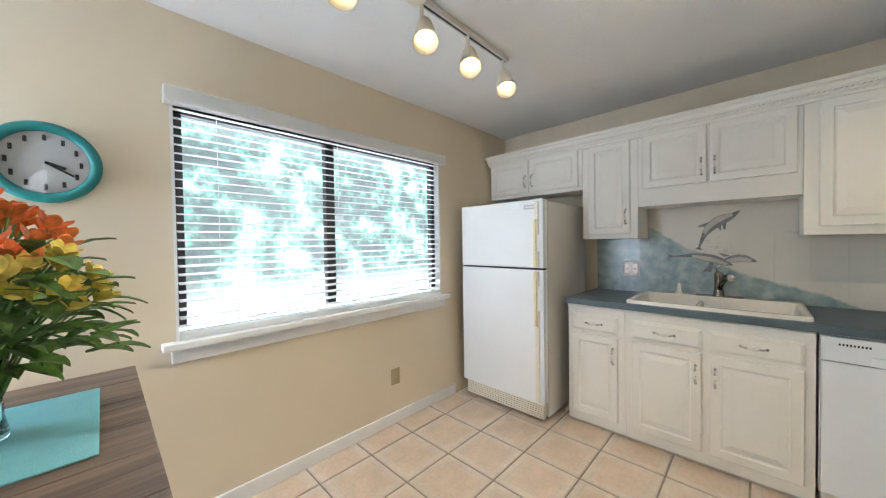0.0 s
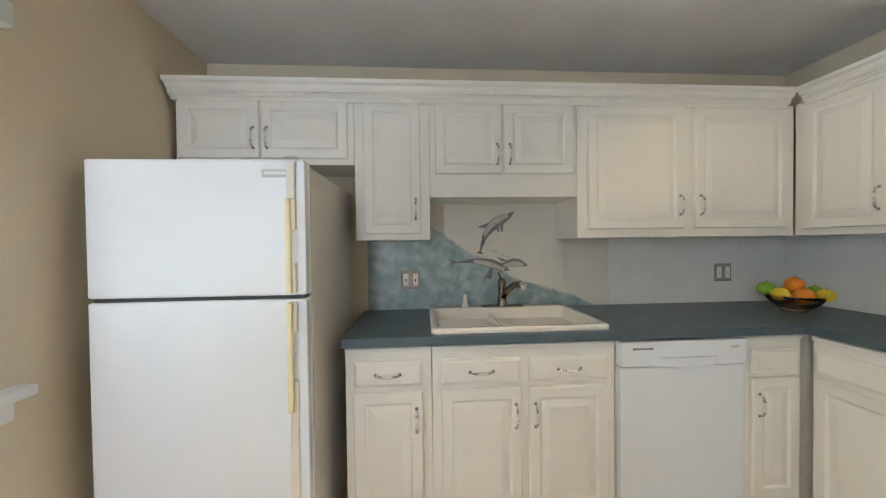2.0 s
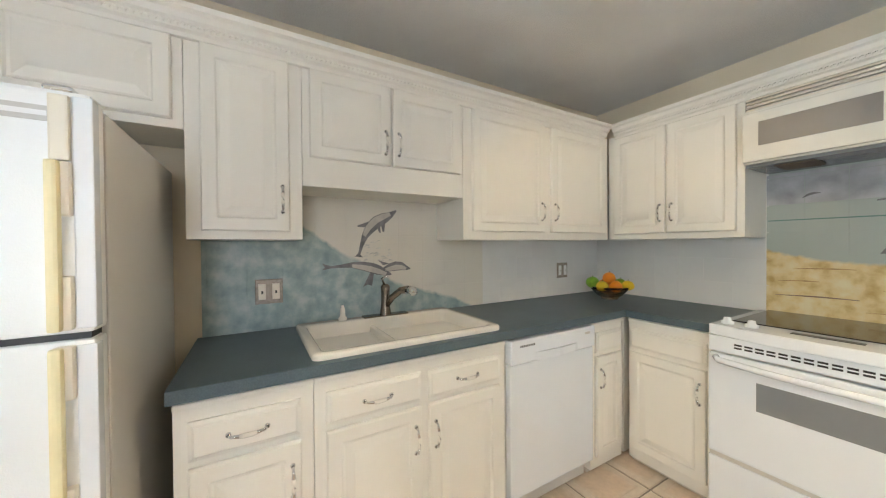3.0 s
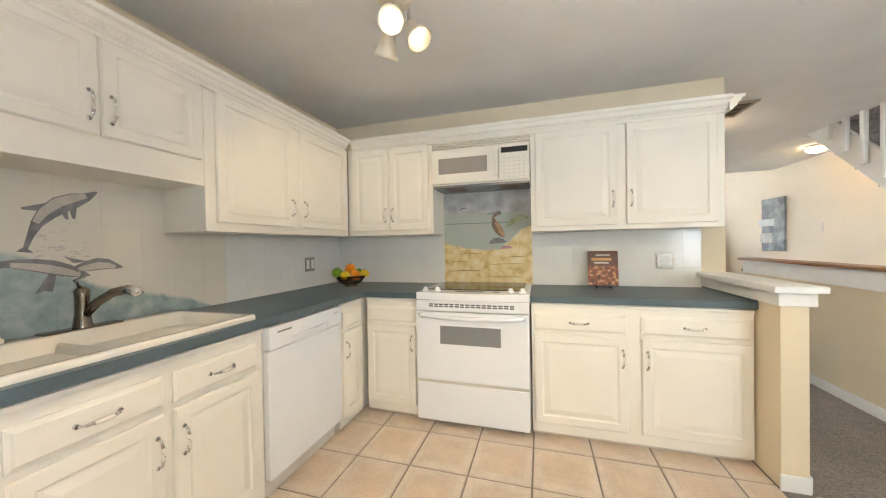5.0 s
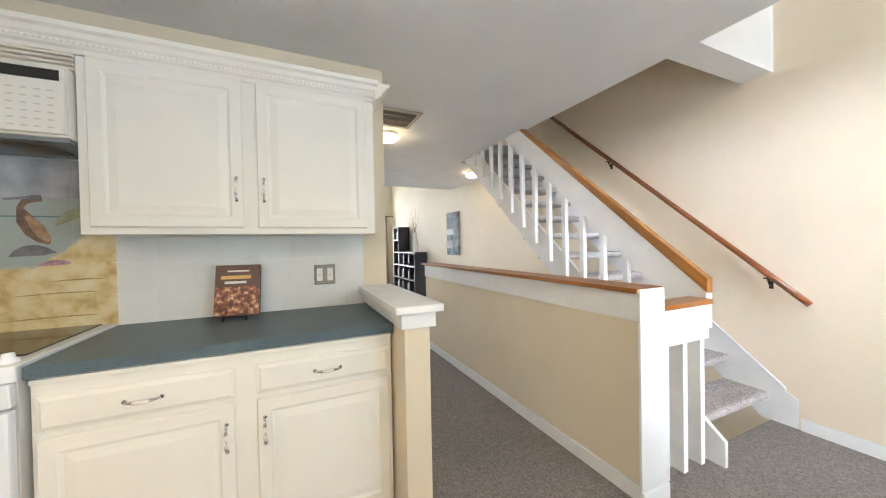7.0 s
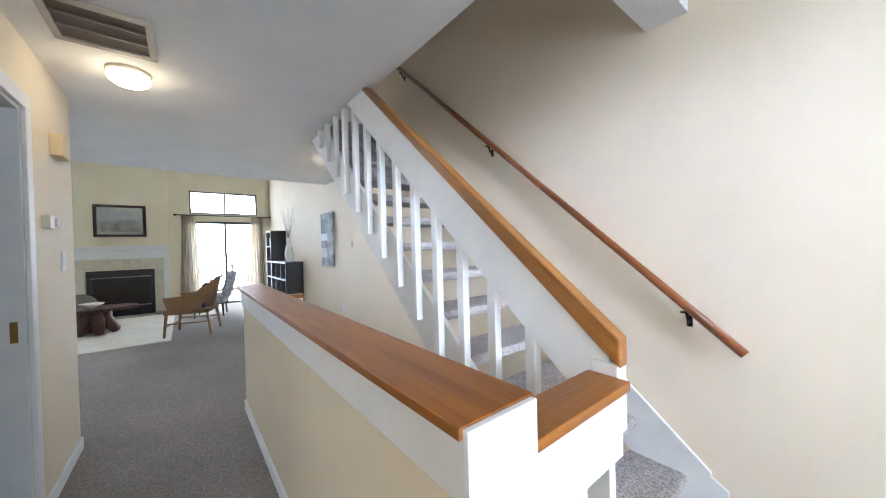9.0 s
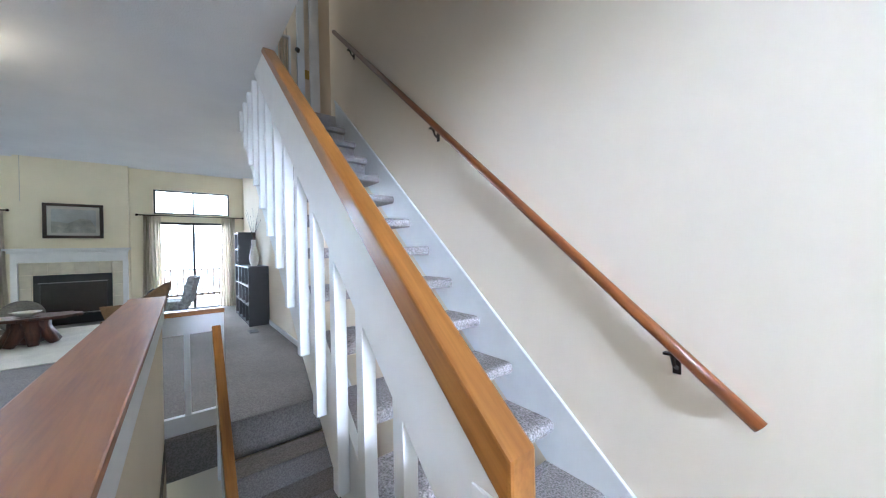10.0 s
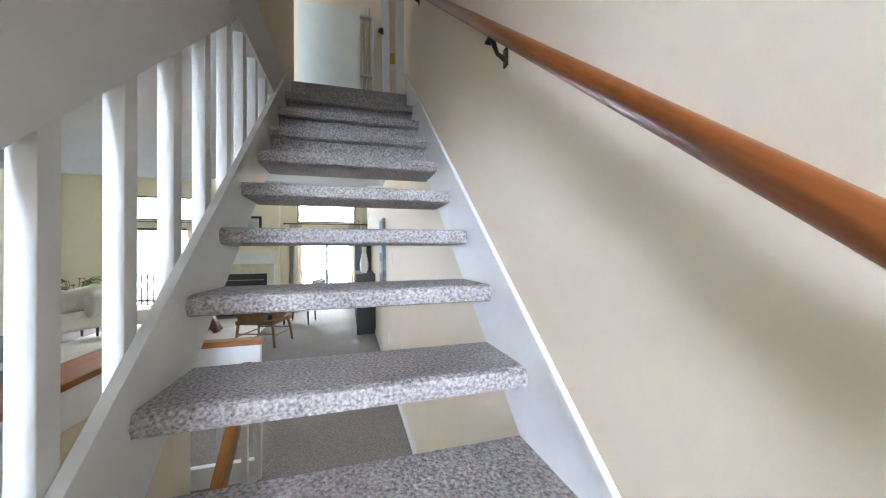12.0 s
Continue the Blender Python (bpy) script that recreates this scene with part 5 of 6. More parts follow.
for i in range(2):
    part("slat", box(3.33, 3.65, 0.66 + i * 0.11, 0.668 + i * 0.11, CEIL_Z - 0.012, CEIL_Z - 0.004), mat("vent_slat", (0.20, 0.165, 0.13), 0.5), cv)


def dome_lamp(x, y, label):
    t = thing("ceiling_lamp", (x, y, CEIL_Z - 0.1), label, "ceiling lamp", "flush ceiling lamps")
    part("base_ring", lathe([(0.100, 0), (0.104, -0.010), (0.094, -0.022), (0, -0.022)], (x, y, CEIL_Z - 0.0005)), LAMPCREAM, t, smooth=True)
    part("shade", lathe([(0.094, -0.023), (0.100, -0.038), (0.090, -0.060), (0.062, -0.078), (0.024, -0.086), (0, -0.087)], (x, y, CEIL_Z)), DOME, t, "glowing frosted glass dome", smooth=True)
    bulb_lamp("dome_light", "POINT", (x, y, CEIL_Z - 0.20), (x, y, 0), DOME_WATTS, (1.0, 0.76, 0.46), 0.08)


dome_lamp(3.54, 1.17, "round frosted dome lamp glowing on the hall ceiling")
dome_lamp(5.25, 2.46, "round frosted dome lamp on the ceiling beyond the stairs")


# ---- kitchen lamps ----
def spot_head(parent, pivot, direction, lit, watts, color, length=0.15):
    d = Vector(direction).normalized()
    p = Vector(pivot)
    h = part("head", lathe([(0.0, 0), (0.026, 0.004), (0.036, 0.03), (0.040, 0.06), (0.056, length - 0.02), (0.060, length), (0.054, length - 0.002), (0.045, length * 0.6), (0, length * 0.55)], p, aim(d)), LAMPCREAM, parent, "cream metal spot head", smooth=True)
    part("bulb", lathe([(0.0, length * 0.56), (0.030, length * 0.58), (0.036, length - 0.030), (0.024, length - 0.016), (0, length - 0.012)], p, aim(d), 20), lit, h, smooth=True)
    e = p + d * (length + 0.02)
    bulb_lamp("spot_light", "SPOT", e, e + d, watts, color, 0.045, 130)


tl = thing("track_light", (2.05, -2.85, CEIL_Z), "ceiling track with four cream spot heads lit", "track light")
part("track", box(1.32, 2.78, -2.868, -2.832, CEIL_Z - 0.026, CEIL_Z - 0.0005, 0.003), TRACKGREY, tl)
part("track_groove", box(1.34, 2.76, -2.856, -2.844, CEIL_Z - 0.0275, CEIL_Z - 0.0255), BLACK, tl)
part("power_feed", box(2.0, 2.14, -2.885, -2.815, CEIL_Z - 0.030, CEIL_Z - 0.0005, 0.004), LAMPCREAM, tl)
for x, dx in ((1.36, 0.12), (1.68, 0.18), (2.00, 0.10), (2.40, 0.1)):
    part("stem", tube([(x, -2.85, CEIL_Z - 0.026), (x, -2.85, CEIL_Z - 0.085)], 0.009, 8), LAMPCREAM, tl)
    spot_head(tl, (x - 0.03, -2.865, CEIL_Z - 0.08), (0.15 + dx, 0.30, -0.80), BULB, SPOT_WATTS, (1.0, 0.82, 0.54))

cl = thing("ceiling_spot", (1.28, -1.40, CEIL_Z), "round cream ceiling fixture with three lit spots", "ceiling lamp")
part("rose", lathe([(0.085, 0), (0.088, -0.015), (0.07, -0.032), (0, -0.034)], (1.28, -1.42, CEIL_Z - 0.0005)), LAMPCREAM, cl, smooth=True)
for off, d, lit in (((-0.01, 0.0, 0), (0.30, -0.80, -0.45), BULBW), ((0.06, 0.03, 0), (0.50, -0.22, -0.80), BULB), ((-0.045, 0.04, 0), (-0.35, 0.35, -0.85), BULB)):
    p = Vector((1.28, -1.42, CEIL_Z - 0.03)) + Vector(off)
    part("arm", tube([p, p + Vector((0, 0, -0.105))], 0.008, 8), CHROME, cl)
    spot_head(cl, p + Vector((0, 0, -0.10)), d, lit, CLUSTER_WATTS, (1.0, 0.74, 0.40), 0.12)

# ---- worktop things ----
fb = thing("fruit_bowl", (0.33, -0.33, 0.914), "brown glass bowl in the counter corner", "bowl")
part("bowl", lathe([(0.0, 0.004), (0.055, 0.0), (0.058, 0.012), (0.09, 0.032), (0.125, 0.075), (0.132, 0.092), (0.126, 0.092), (0.118, 0.077), (0.085, 0.038), (0.0, 0.018)], (0.33, -0.33, 0.914)), AMBER, fb, smooth=True)


def fruit(name, at, r, material, label, sc=(1, 1, 1), stalk=False):
    t = thing(name, Vector(at) - Vector((0, 0, r)), label, "fruit", "fruit in the bowl")
    part("flesh", ball(at, r, sc, 3, lumpy=0.05), material, t, smooth=True)
    part("stalk", tube([Vector(at) + Vector((0, 0, r * sc[2] * 0.9)), Vector(at) + Vector((0.004, 0, r * sc[2] + 0.010))], 0.002, 6), STEM, t)


fruit("apple", (0.258, -0.422, 1.034), 0.046, APPLE, "green apple heaped in the brown glass bowl", (1, 1, 0.92))
fruit("apple", (0.350, -0.232, 1.018), 0.043, APPLE, "green apple in the brown glass bowl", (1, 1, 0.92))
fruit("orange", (0.325, -0.325, 1.062), 0.045, ORANGE, "orange on top of the fruit bowl")
fruit("orange", (0.392, -0.352, 1.010), 0.044, ORANGE, "orange in the brown glass bowl")
fruit("orange", (0.258, -0.285, 1.008), 0.042, ORANGE, "orange in the brown glass bowl")
fruit("lemon", (0.338, -0.425, 1.014), 0.038, LEMON, "yellow lemon in the brown glass bowl", (1.15, 0.95, 0.95))
fruit("lemon", (0.432, -0.270, 1.016), 0.037, LEMON, "yellow lemon in the brown glass bowl", (1.2, 0.95, 0.95))

bk = thing("cookbook", (2.36, -0.13, 0.914), "brown cookbook propped open-faced on the counter", "book")
turn = Matrix.Translation((2.363, -0.150, 0.932)) @ Euler((radians(-14), 0, radians(-6))).to_matrix().to_4x4()


def leaning(x0, x1, y0, y1, z0, z1, bev=0.0):
    b = box(x0, x1, y0, y1, z0, z1, bev)
    bmesh.ops.transform(b, matrix=turn, verts=b.verts)
    return b


part("pages", leaning(-0.100, 0.098, 0.002, 0.026, 0.003, 0.262), PAPER, bk)
part("front_cover", leaning(-0.104, 0.102, -0.002, 0.002, 0, 0.265, 0.001), BOOKRED, bk)
part("back_cover", leaning(-0.104, 0.102, 0.026, 0.030, 0, 0.265, 0.001), BOOKRED, bk)
part("cover_picture", leaning(-0.102, 0.100, -0.0035, -0.0022, 0.004, 0.150), BOOKPIC, bk)
part("title_band", leaning(-0.078, 0.060, -0.0035, -0.0022, 0.190, 0.208), GOLDTXT, bk)
part("title_bar", leaning(-0.050, 0.050, -0.0035, -0.0022, 0.228, 0.236), PAPER, bk)
part("title_bar", leaning(-0.060, 0.040, -0.0035, -0.0022, 0.166, 0.178), PAPER, bk)
es = thing("book_stand", (2.36, -0.13, 0.914), "small black wire easel holding the cookbook", "stand")
for dx in (-0.05, 0.05):
    part("leg", tube([(2.36 + dx, -0.20, 0.918), (2.36 + dx, -0.165, 0.925), (2.36 + dx, -0.10, 0.925), (2.36 + dx, -0.06, 1.03)], 0.005, 8), BLACK, es)
    part("hook", tube([(2.36 + dx, -0.192, 0.918), (2.36 + dx, -0.200, 0.940)], 0.006, 8), BLACK, es)

# ---- table corner with flowers, clock ----
ta = thing("dining_table", (3.55, -2.9, 0), "counter-height table with a weathered grey-brown plank top", "table")
tx0, tx1, ty0, ty1, tz = 2.935, 4.0, -3.43, -2.36, 0.90
for i in range(6):
    y0 = ty0 + i * (ty1 - ty0) / 6
    part("plank", box(tx0, tx1, y0 + 0.001, y0 + (ty1 - ty0) / 6 - 0.001, tz - 0.035, tz, 0.003), TABLEWOOD, ta)
part("apron", box(tx0 + 0.05, tx1 - 0.05, ty0 + 0.05, ty1 - 0.05, tz - 0.12, tz - 0.036), TABLEWOOD, ta)
for x in (tx0 + 0.06, tx1 - 0.13):
    for y in (ty0 + 0.06, ty1 - 0.13):
        part("leg", box(x, x + 0.07, y, y + 0.07, 0.004, tz - 0.036, 0.004), TABLEWOOD, ta)
solid("place_mat", box(3.025, 3.40, -3.235, -2.765, tz + 0.0005, tz + 0.005, 0.002), MATBLUE, "aqua blue fabric place mat on the table", "place mat")
VX, VY = 3.215, -3.02
va = thing("flower_vase", (VX, VY, tz + 0.005), "clear glass vase holding orange and yellow flowers", "vase")
part("glass", lathe([(0.0, 0.0), (0.045, 0.0), (0.048, 0.008), (0.040, 0.05), (0.038, 0.12), (0.048, 0.19), (0.045, 0.19), (0.035, 0.12), (0.037, 0.05), (0.040, 0.012), (0.0, 0.010)], (VX, VY, tz + 0.005)), GLASSY, va, smooth=True)
fl = thing("flower_bouquet", (VX, VY, tz + 0.02), "bouquet of orange and yellow blooms with green leaves", "flowers")
rnd = random.Random(4)


def blossom(c, d, r):
    b = bmesh.new()
    q = aim(d)
    for k in range(6):
        a = 2 * math.pi * k / 6 + rnd.random() * 0.3
        pts = []
        for s, w, lift in ((0.05, 0.10, 0.0), (0.45, 0.36, 0.45), (0.75, 0.34, 0.85), (0.9, 0.10, 1.05)):
            for sg in (-1, 1):
                x, y = s * r, sg * w * r
                pts.append(c + q @ Vector((x * math.cos(a) - y * math.sin(a), x * math.sin(a) + y * math.cos(a), lift * r)))
        v = [b.verts.new(p) for p in pts]
        for j in range(3):
            b.faces.new((v[2 * j], v[2 * j + 1], v[2 * j + 3], v[2 * j + 2]))
    return b


def leaf(c, d, ln, w):
    b = bmesh.new()
    d = Vector(d).normalized()
    side = d.cross(Vector((0, 0, 1))).normalized()
    up = side.cross(d)
    rows = []
    for s, k, h in ((0, 0.1, 0), (0.3, 0.9, 0.05), (0.6, 1.0, 0.03), (0.85, 0.5, -0.06), (1, 0.03, -0.14)):
        m = Vector(c) + d * s * ln + up * h * ln
        rows.append([b.verts.new(m - side * w * k), b.verts.new(m - up * w * 0.25), b.verts.new(m + side * w * k)])
    for a, e in zip(rows, rows[1:]):
        b.faces.new((a[0], a[1], e[1], e[0]))
        b.faces.new((a[1], a[2], e[2], e[1]))
    return b


for k in range(105):
    a, rr = rnd.random() * 2 * math.pi, 0.225 * math.sqrt(rnd.random())
    hgt = 0.27 + 0.25 * (1 - (rr / 0.225) ** 2) + rnd.uniform(-0.06, 0.05)
    c = Vector((VX + rr * math.cos(a), VY + rr * math.sin(a), tz + hgt))
    part("stem", tube([(VX + 0.01 * math.cos(a), VY + 0.01 * math.sin(a), tz + 0.02), (VX + rr * 0.35 * math.cos(a), VY + rr * 0.35 * math.sin(a), tz + hgt * 0.6), c], 0.0028, 5), STEM, fl)
    part("bloom", blossom(c, (math.cos(a) * rr * 2.5, math.sin(a) * rr * 2.5, 0.6), rnd.uniform(0.026, 0.042)), PETALO if c.z > tz + 0.40 + rnd.uniform(-0.05, 0.05) else PETALY, fl)
for k in range(300):
    a, rr = rnd.random() * 2 * math.pi, 0.20 * rnd.random() ** 0.6
    c = Vector((VX + rr * math.cos(a), VY + rr * math.sin(a), tz + 0.17 + rnd.random() * 0.33 * (1 - rr * 1.3)))
    part("leaf", leaf(c, (math.cos(a + rnd.uniform(-0.8, 0.8)), math.sin(a + rnd.uniform(-0.8, 0.8)), rnd.uniform(-0.5, 0.5)), rnd.uniform(0.07, 0.12), rnd.uniform(0.016, 0.028)), LEAF, fl)

ck = thing("wall_clock", (3.15, YW + 0.02, 1.66), "round wall clock with a teal rim on the beige wall", "clock")
q = aim((0, 1, 0))
part("rim", lathe([(0.112, 0.0), (0.150, 0.0), (0.152, 0.018), (0.140, 0.034), (0.122, 0.032), (0.114, 0.018)], (3.15, YW, 1.66), q, 40), TEAL, ck, smooth=True)
part("face", lathe([(0.0, 0.012), (0.116, 0.012), (0.116, 0.0)], (3.15, YW, 1.66), q, 40), CLOCKFACE, ck)
for k in range(12):
    a = math.pi * k / 6
    c = Vector((3.15 + 0.092 * math.sin(a), YW + 0.0135, 1.66 + 0.092 * math.cos(a)))
    part("hour_mark", box(c.x - 0.005, c.x + 0.005, YW + 0.012, YW + 0.014, c.z - 0.011, c.z + 0.011), BLACK, ck)
for ln, a, w in ((0.055, radians(250), 0.006), (0.085, radians(238), 0.004)):
    part("pointer", tube([(3.15, YW + 0.016, 1.66), (3.15 + ln * math.sin(a), YW + 0.016, 1.66 + ln * math.cos(a))], w, 6), BLACK, ck)
gl = part("cover_glass", lathe([(0.0, 0.030), (0.07, 0.028), (0.120, 0.024)], (3.15, YW, 1.66), q, 40), PANE, ck)
gl.visible_shadow = False

# ---- upper landing ----
GATEPANEL = mat("pale_gate_panel", (0.72, 0.75, 0.70), 0.3, var=0.04)
ld = thing("landing_door", (5.60, 2.96, 2.742), "narrow white door edge with a black knob on the landing", "door")
part("leaf", box(5.560, 5.645, 2.935, 2.975, 2.75, 4.70, 0.004), WHITEDOOR, ld)
part("casing", box(5.715, 5.835, 2.955, 2.98, 2.742, 4.76, 0.004), TRIM, ld)
part("knob", lathe([(0.014, 0), (0.012, 0.03), (0.026, 0.038), (0.030, 0.055), (0, 0.068)], (5.572, 2.935, 3.84), aim((-0.5, -1, 0)), 16), BLACK, ld, smooth=True)
part("hinge", box(5.650, 5.705, 2.962, 2.979, 3.55, 3.66), BRASS, ld)
gp = thing("folding_gate", (5.1, 2.9, 2.742), "white folding panel with metal rods on the landing wall", "gate")
part("panel", box(4.74, 5.335, 2.90, 2.93, 2.98, 4.005, 0.004), GATEPANEL, gp)
for x in (5.355, 5.392, 5.428):
    part("rod", tube([(x, 2.90, 3.05), (x, 2.90, 4.06)], 0.007, 8), CHROME, gp)
part("end_post", box(5.450, 5.475, 2.90, 2.93, 2.745, 3.985, 0.003), WHITEDOOR, gp)
part("clip", box(5.335, 5.452, 2.885, 2.93, 3.33, 3.355), TRACKGREY, gp)
part("clip", box(5.335, 5.452, 2.885, 2.93, 3.95, 3.97), TRACKGREY, gp)
part("stand_rail", box(4.74, 5.452, 2.90, 2.976, 2.742, 2.78, 0.003), WHITEDOOR, gp)
part("upright", box(4.74, 4.78, 2.905, 2.925, 2.78, 2.98), WHITEDOOR, gp)
part("upright", box(5.29, 5.33, 2.905, 2.925, 2.78, 2.98), WHITEDOOR, gp)
wall("wall_landing_side", box(4.70, 4.80, 1.98, 2.20, 2.745, TOP), STAIRWALL, "tan painted corner at the top of the stairs")

# ---- living room: chimney breast and fireplace ----
CX0, CX1, CY = 1.93, 3.50, 8.44
b = box(CX0, 2.18, CY, YF, 0, 3.35)
box(3.23, CX1, CY, YF, 0, 3.35, bm=b)
box(2.18, 3.23, CY, YF, 0.98, 3.35, bm=b)
wall("wall_chimney", b, LIVWALL, "pale yellow painted chimney breast")
fp = thing("fireplace", (2.7, CY, 0), "black fireplace with cream tile surround and white mantel", "fireplace")
part("mantel_shelf", box(1.84, 3.53, CY - 0.20, CY, 1.478, 1.520, 0.006), TRIM, fp, "white mantel shelf")
part("frieze", box(1.90, 3.48, CY - 0.075, CY - 0.001, 1.245, 1.478, 0.004), TRIM, fp)
part("bed_moulding", box(1.87, 3.50, CY - 0.13, CY - 0.075, 1.425, 1.478, 0.012), TRIM, fp)
for x0 in (1.90, 3.40):
    part("pilaster", box(x0, x0 + 0.085, CY - 0.075, CY - 0.001, 0.004, 1.245, 0.004), TRIM, fp)
for k in range(8):
    x0 = 1.99 + k * 0.1765
    part("tile", box(x0 + 0.002, x0 + 0.1745, CY - 0.022, CY - 0.001, 1.012, 1.240, 0.003), STONETILE, fp)
for x0 in (1.99, 3.24):
    for k in range(4):
        part("tile", box(x0 + 0.002, x0 + 0.155, CY - 0.022, CY - 0.001, 0.01 + k * 0.25, 0.255 + k * 0.25, 0.003), STONETILE, fp)
part("firebox_back", box(2.18, 3.23, YF - 0.03, YF - 0.01, 0.0, 0.98), SOOT, fp)
part("face_plate", box(2.16, 3.235, CY - 0.03, CY - 0.004, 0.84, 1.00, 0.003), SOOT, fp)
for x0 in (2.16, 3.15):
    part("face_side", box(x0, x0 + 0.085, CY - 0.03, CY - 0.004, 0.03, 0.84, 0.003), SOOT, fp)
part("face_base", box(2.16, 3.235, CY - 0.03, CY - 0.004, 0.005, 0.20, 0.003), SOOT, fp)
part("glass_door", box(2.245, 3.15, CY - 0.016, CY - 0.010, 0.22, 0.82), BLACKGLASS, fp)
part("brass_bar", box(2.22, 3.17, CY - 0.040, CY - 0.030, 0.838, 0.852), NICKEL, fp)
part("brass_bar", box(2.22, 3.17, CY - 0.040, CY - 0.030, 0.212, 0.226), NICKEL, fp)
pc = thing("framed_picture", (2.71, CY - 0.02, 1.72), "faded landscape print in a dark wooden frame", "picture")
b = bmesh.new()
for a in ((2.29, 3.12, 1.72, 1.775), (2.29, 3.12, 2.355, 2.41), (2.29, 2.345, 1.775, 2.355), (3.065, 3.12, 1.775, 2.355)):
    box(a[0], a[1], CY - 0.032, CY - 0.002, a[2], a[3], 0.004, bm=b)
part("frame", b, FRAMEDK, pc)
part("mount", box(2.345, 3.065, CY - 0.012, CY - 0.006, 1.775, 2.355), PAPER, pc)
part("print", box(2.40, 3.01, CY - 0.0145, CY - 0.0125, 1.83, 2.30), PRINTSKY, pc)
part("print_land", prism([(2.40, 1.83), (3.01, 1.83), (3.01, 1.93), (2.93, 2.10), (2.80, 2.12), (2.62, 2.02), (2.40, 2.06)], 1, CY - 0.0165, CY - 0.015), PRINT, pc)
part("glazing", box(2.345, 3.065, CY - 0.021, CY - 0.019, 1.775, 2.355), PANE, pc).visible_shadow = False
solid("pull_cord", tube([(2.02, CY - 0.02, 3.30), (2.02, CY - 0.02, 2.42)], 0.004, 6), TRACKGREY, "thin hanging pull cord before the chimney breast", "cord")


# glazed doors, transoms, curtains
def glazed(x0, x1, nm):
    t = thing(nm, ((x0 + x1) / 2, YF + 0.07, 0), "dark-framed sliding glass door to the deck", "glass door", kind="structure")
    xm = (x0 + x1) / 2
    b = box(x0, x1, YF + 0.04, YF + 0.10, 2.055, 2.11, 0.003)
    box(x0, x1, YF + 0.04, YF + 0.10, 0.0, 0.045, 0.003, bm=b)
    for x in (x0, xm - 0.03, x1 - 0.05):
        box(x, x + 0.05, YF + 0.04, YF + 0.10, 0.045, 2.055, 0.003, bm=b)
    part("door_frame", b, ALUM, t)
    for a, c in ((x0 + 0.05, xm - 0.03), (xm + 0.02, x1 - 0.05)):
        part("pane", box(a, c, YF + 0.066, YF + 0.072, 0.045, 2.055), PANE, t).visible_shadow = False
    u = thing("transom_window", (xm, YF + 0.07, 2.30), "dark-framed transom window above the glass door", "window", kind="structure")
    b = box(x0, x1, YF + 0.04, YF + 0.10, 2.30, 2.335, 0.003)
    box(x0, x1, YF + 0.04, YF + 0.10, 2.825, 2.86, 0.003, bm=b)
    for x in (x0, xm - 0.02, x1 - 0.035):
        box(x, x + 0.035, YF + 0.04, YF + 0.10, 2.335, 2.825, 0.003, bm=b)
    part("frame", b, ALUM, u)
    for a, c in ((x0 + 0.035, xm - 0.02), (xm + 0.015, x1 - 0.035)):
        part("pane", box(a, c, YF + 0.066, YF + 0.072, 2.335, 2.825), PANE, u).visible_shadow = False


glazed(*DOORS[0], "door_2")
glazed(*DOORS[1], "door_3")


def curtain(x0, x1, spread, lean=0.0):
    n, rows = 44, 9
    b = bmesh.new()
    grid = []
    for j in range(rows):
        z = 2.235 - j * (2.235 - 0.02) / (rows - 1)
        f = j / (rows - 1)
        row = []
        for i in range(n + 1):
            s = i / n
            w0, w1 = x0 - spread * f * (1 if lean <= 0 else 0.2), x1 + spread * f * (1 if lean >= 0 else 0.2)
            x = w0 + (w1 - w0) * s + 0.012 * math.sin(f * 4 + s * 9)
            y = YF - 0.11 + (0.035 + 0.01 * f) * math.sin(s * 2 * math.pi * 6.5 + 0.6 * math.sin(f * 3))
            row.append(b.verts.new((x, y, z)))
        grid.append(row)
    for a, c in zip(grid, grid[1:]):
        for i in range(n):
            b.faces.new((a[i], a[i + 1], c[i + 1], c[i]))
    bmesh.ops.solidify(b, geom=b.faces[:], thickness=0.004)
    return solid("curtain", b, DRAPE, "beige floor-length drape gathered on a dark rod", "curtain", group="living room drapes", smooth=True, at=((x0 + x1) / 2, YF - 0.11, 0.02))


curtain(3.73, 4.02, 0.05)
curtain(5.18, 5.46, 0.05)
curtain(1.50, 1.78, 0.10, 0.3)
curtain(0.02, 0.30, 0.05)
for x0, x1 in ((3.62, 5.64), (-0.1, 1.84)):
    rd = thing("curtain_rod", ((x0 + x1) / 2, YF - 0.11, 2.25), "dark metal curtain rod with ball finials", "curtain rod", "curtain rods")
    part("rod", tube([(x0, YF - 0.11, 2.25), (x1, YF - 0.11, 2.25)], 0.011, 10), BRONZE, rd, smooth=True)
    for x in (x0, x1):
        part("finial", ball((x, YF - 0.11, 2.25), 0.026, sub=2), BRONZE, rd, smooth=True)
    for x in (x0 + 0.12, (x0 + x1) / 2, x1 - 0.12):
        part("bracket", box(x - 0.008, x + 0.008, YF - 0.12, YF, 2.232, 2.248), BRONZE, rd)

# deck outside
solid("deck", box(-2, 8, YF + 0.14, 11.6, -0.16, -0.04), DECKWOOD, "weathered timber deck outside the glass doors", "deck", "structure")
dk = thing("deck_railing", (3.0, 11.4, -0.04), "weathered timber deck railing with square pickets", "railing")
part("top_rail", box(-1.8, 7.8, 11.33, 11.47, 0.86, 0.90, 0.004), DECKWOOD, dk)
part("bottom_rail", box(-1.8, 7.8, 11.38, 11.42, 0.06, 0.14), DECKWOOD, dk)
for k in range(64):
    x = -1.75 + k * 0.15
    part("picket", box(x, x + 0.04, 11.38, 11.42, -0.04, 0.86), DECKWOOD, dk)
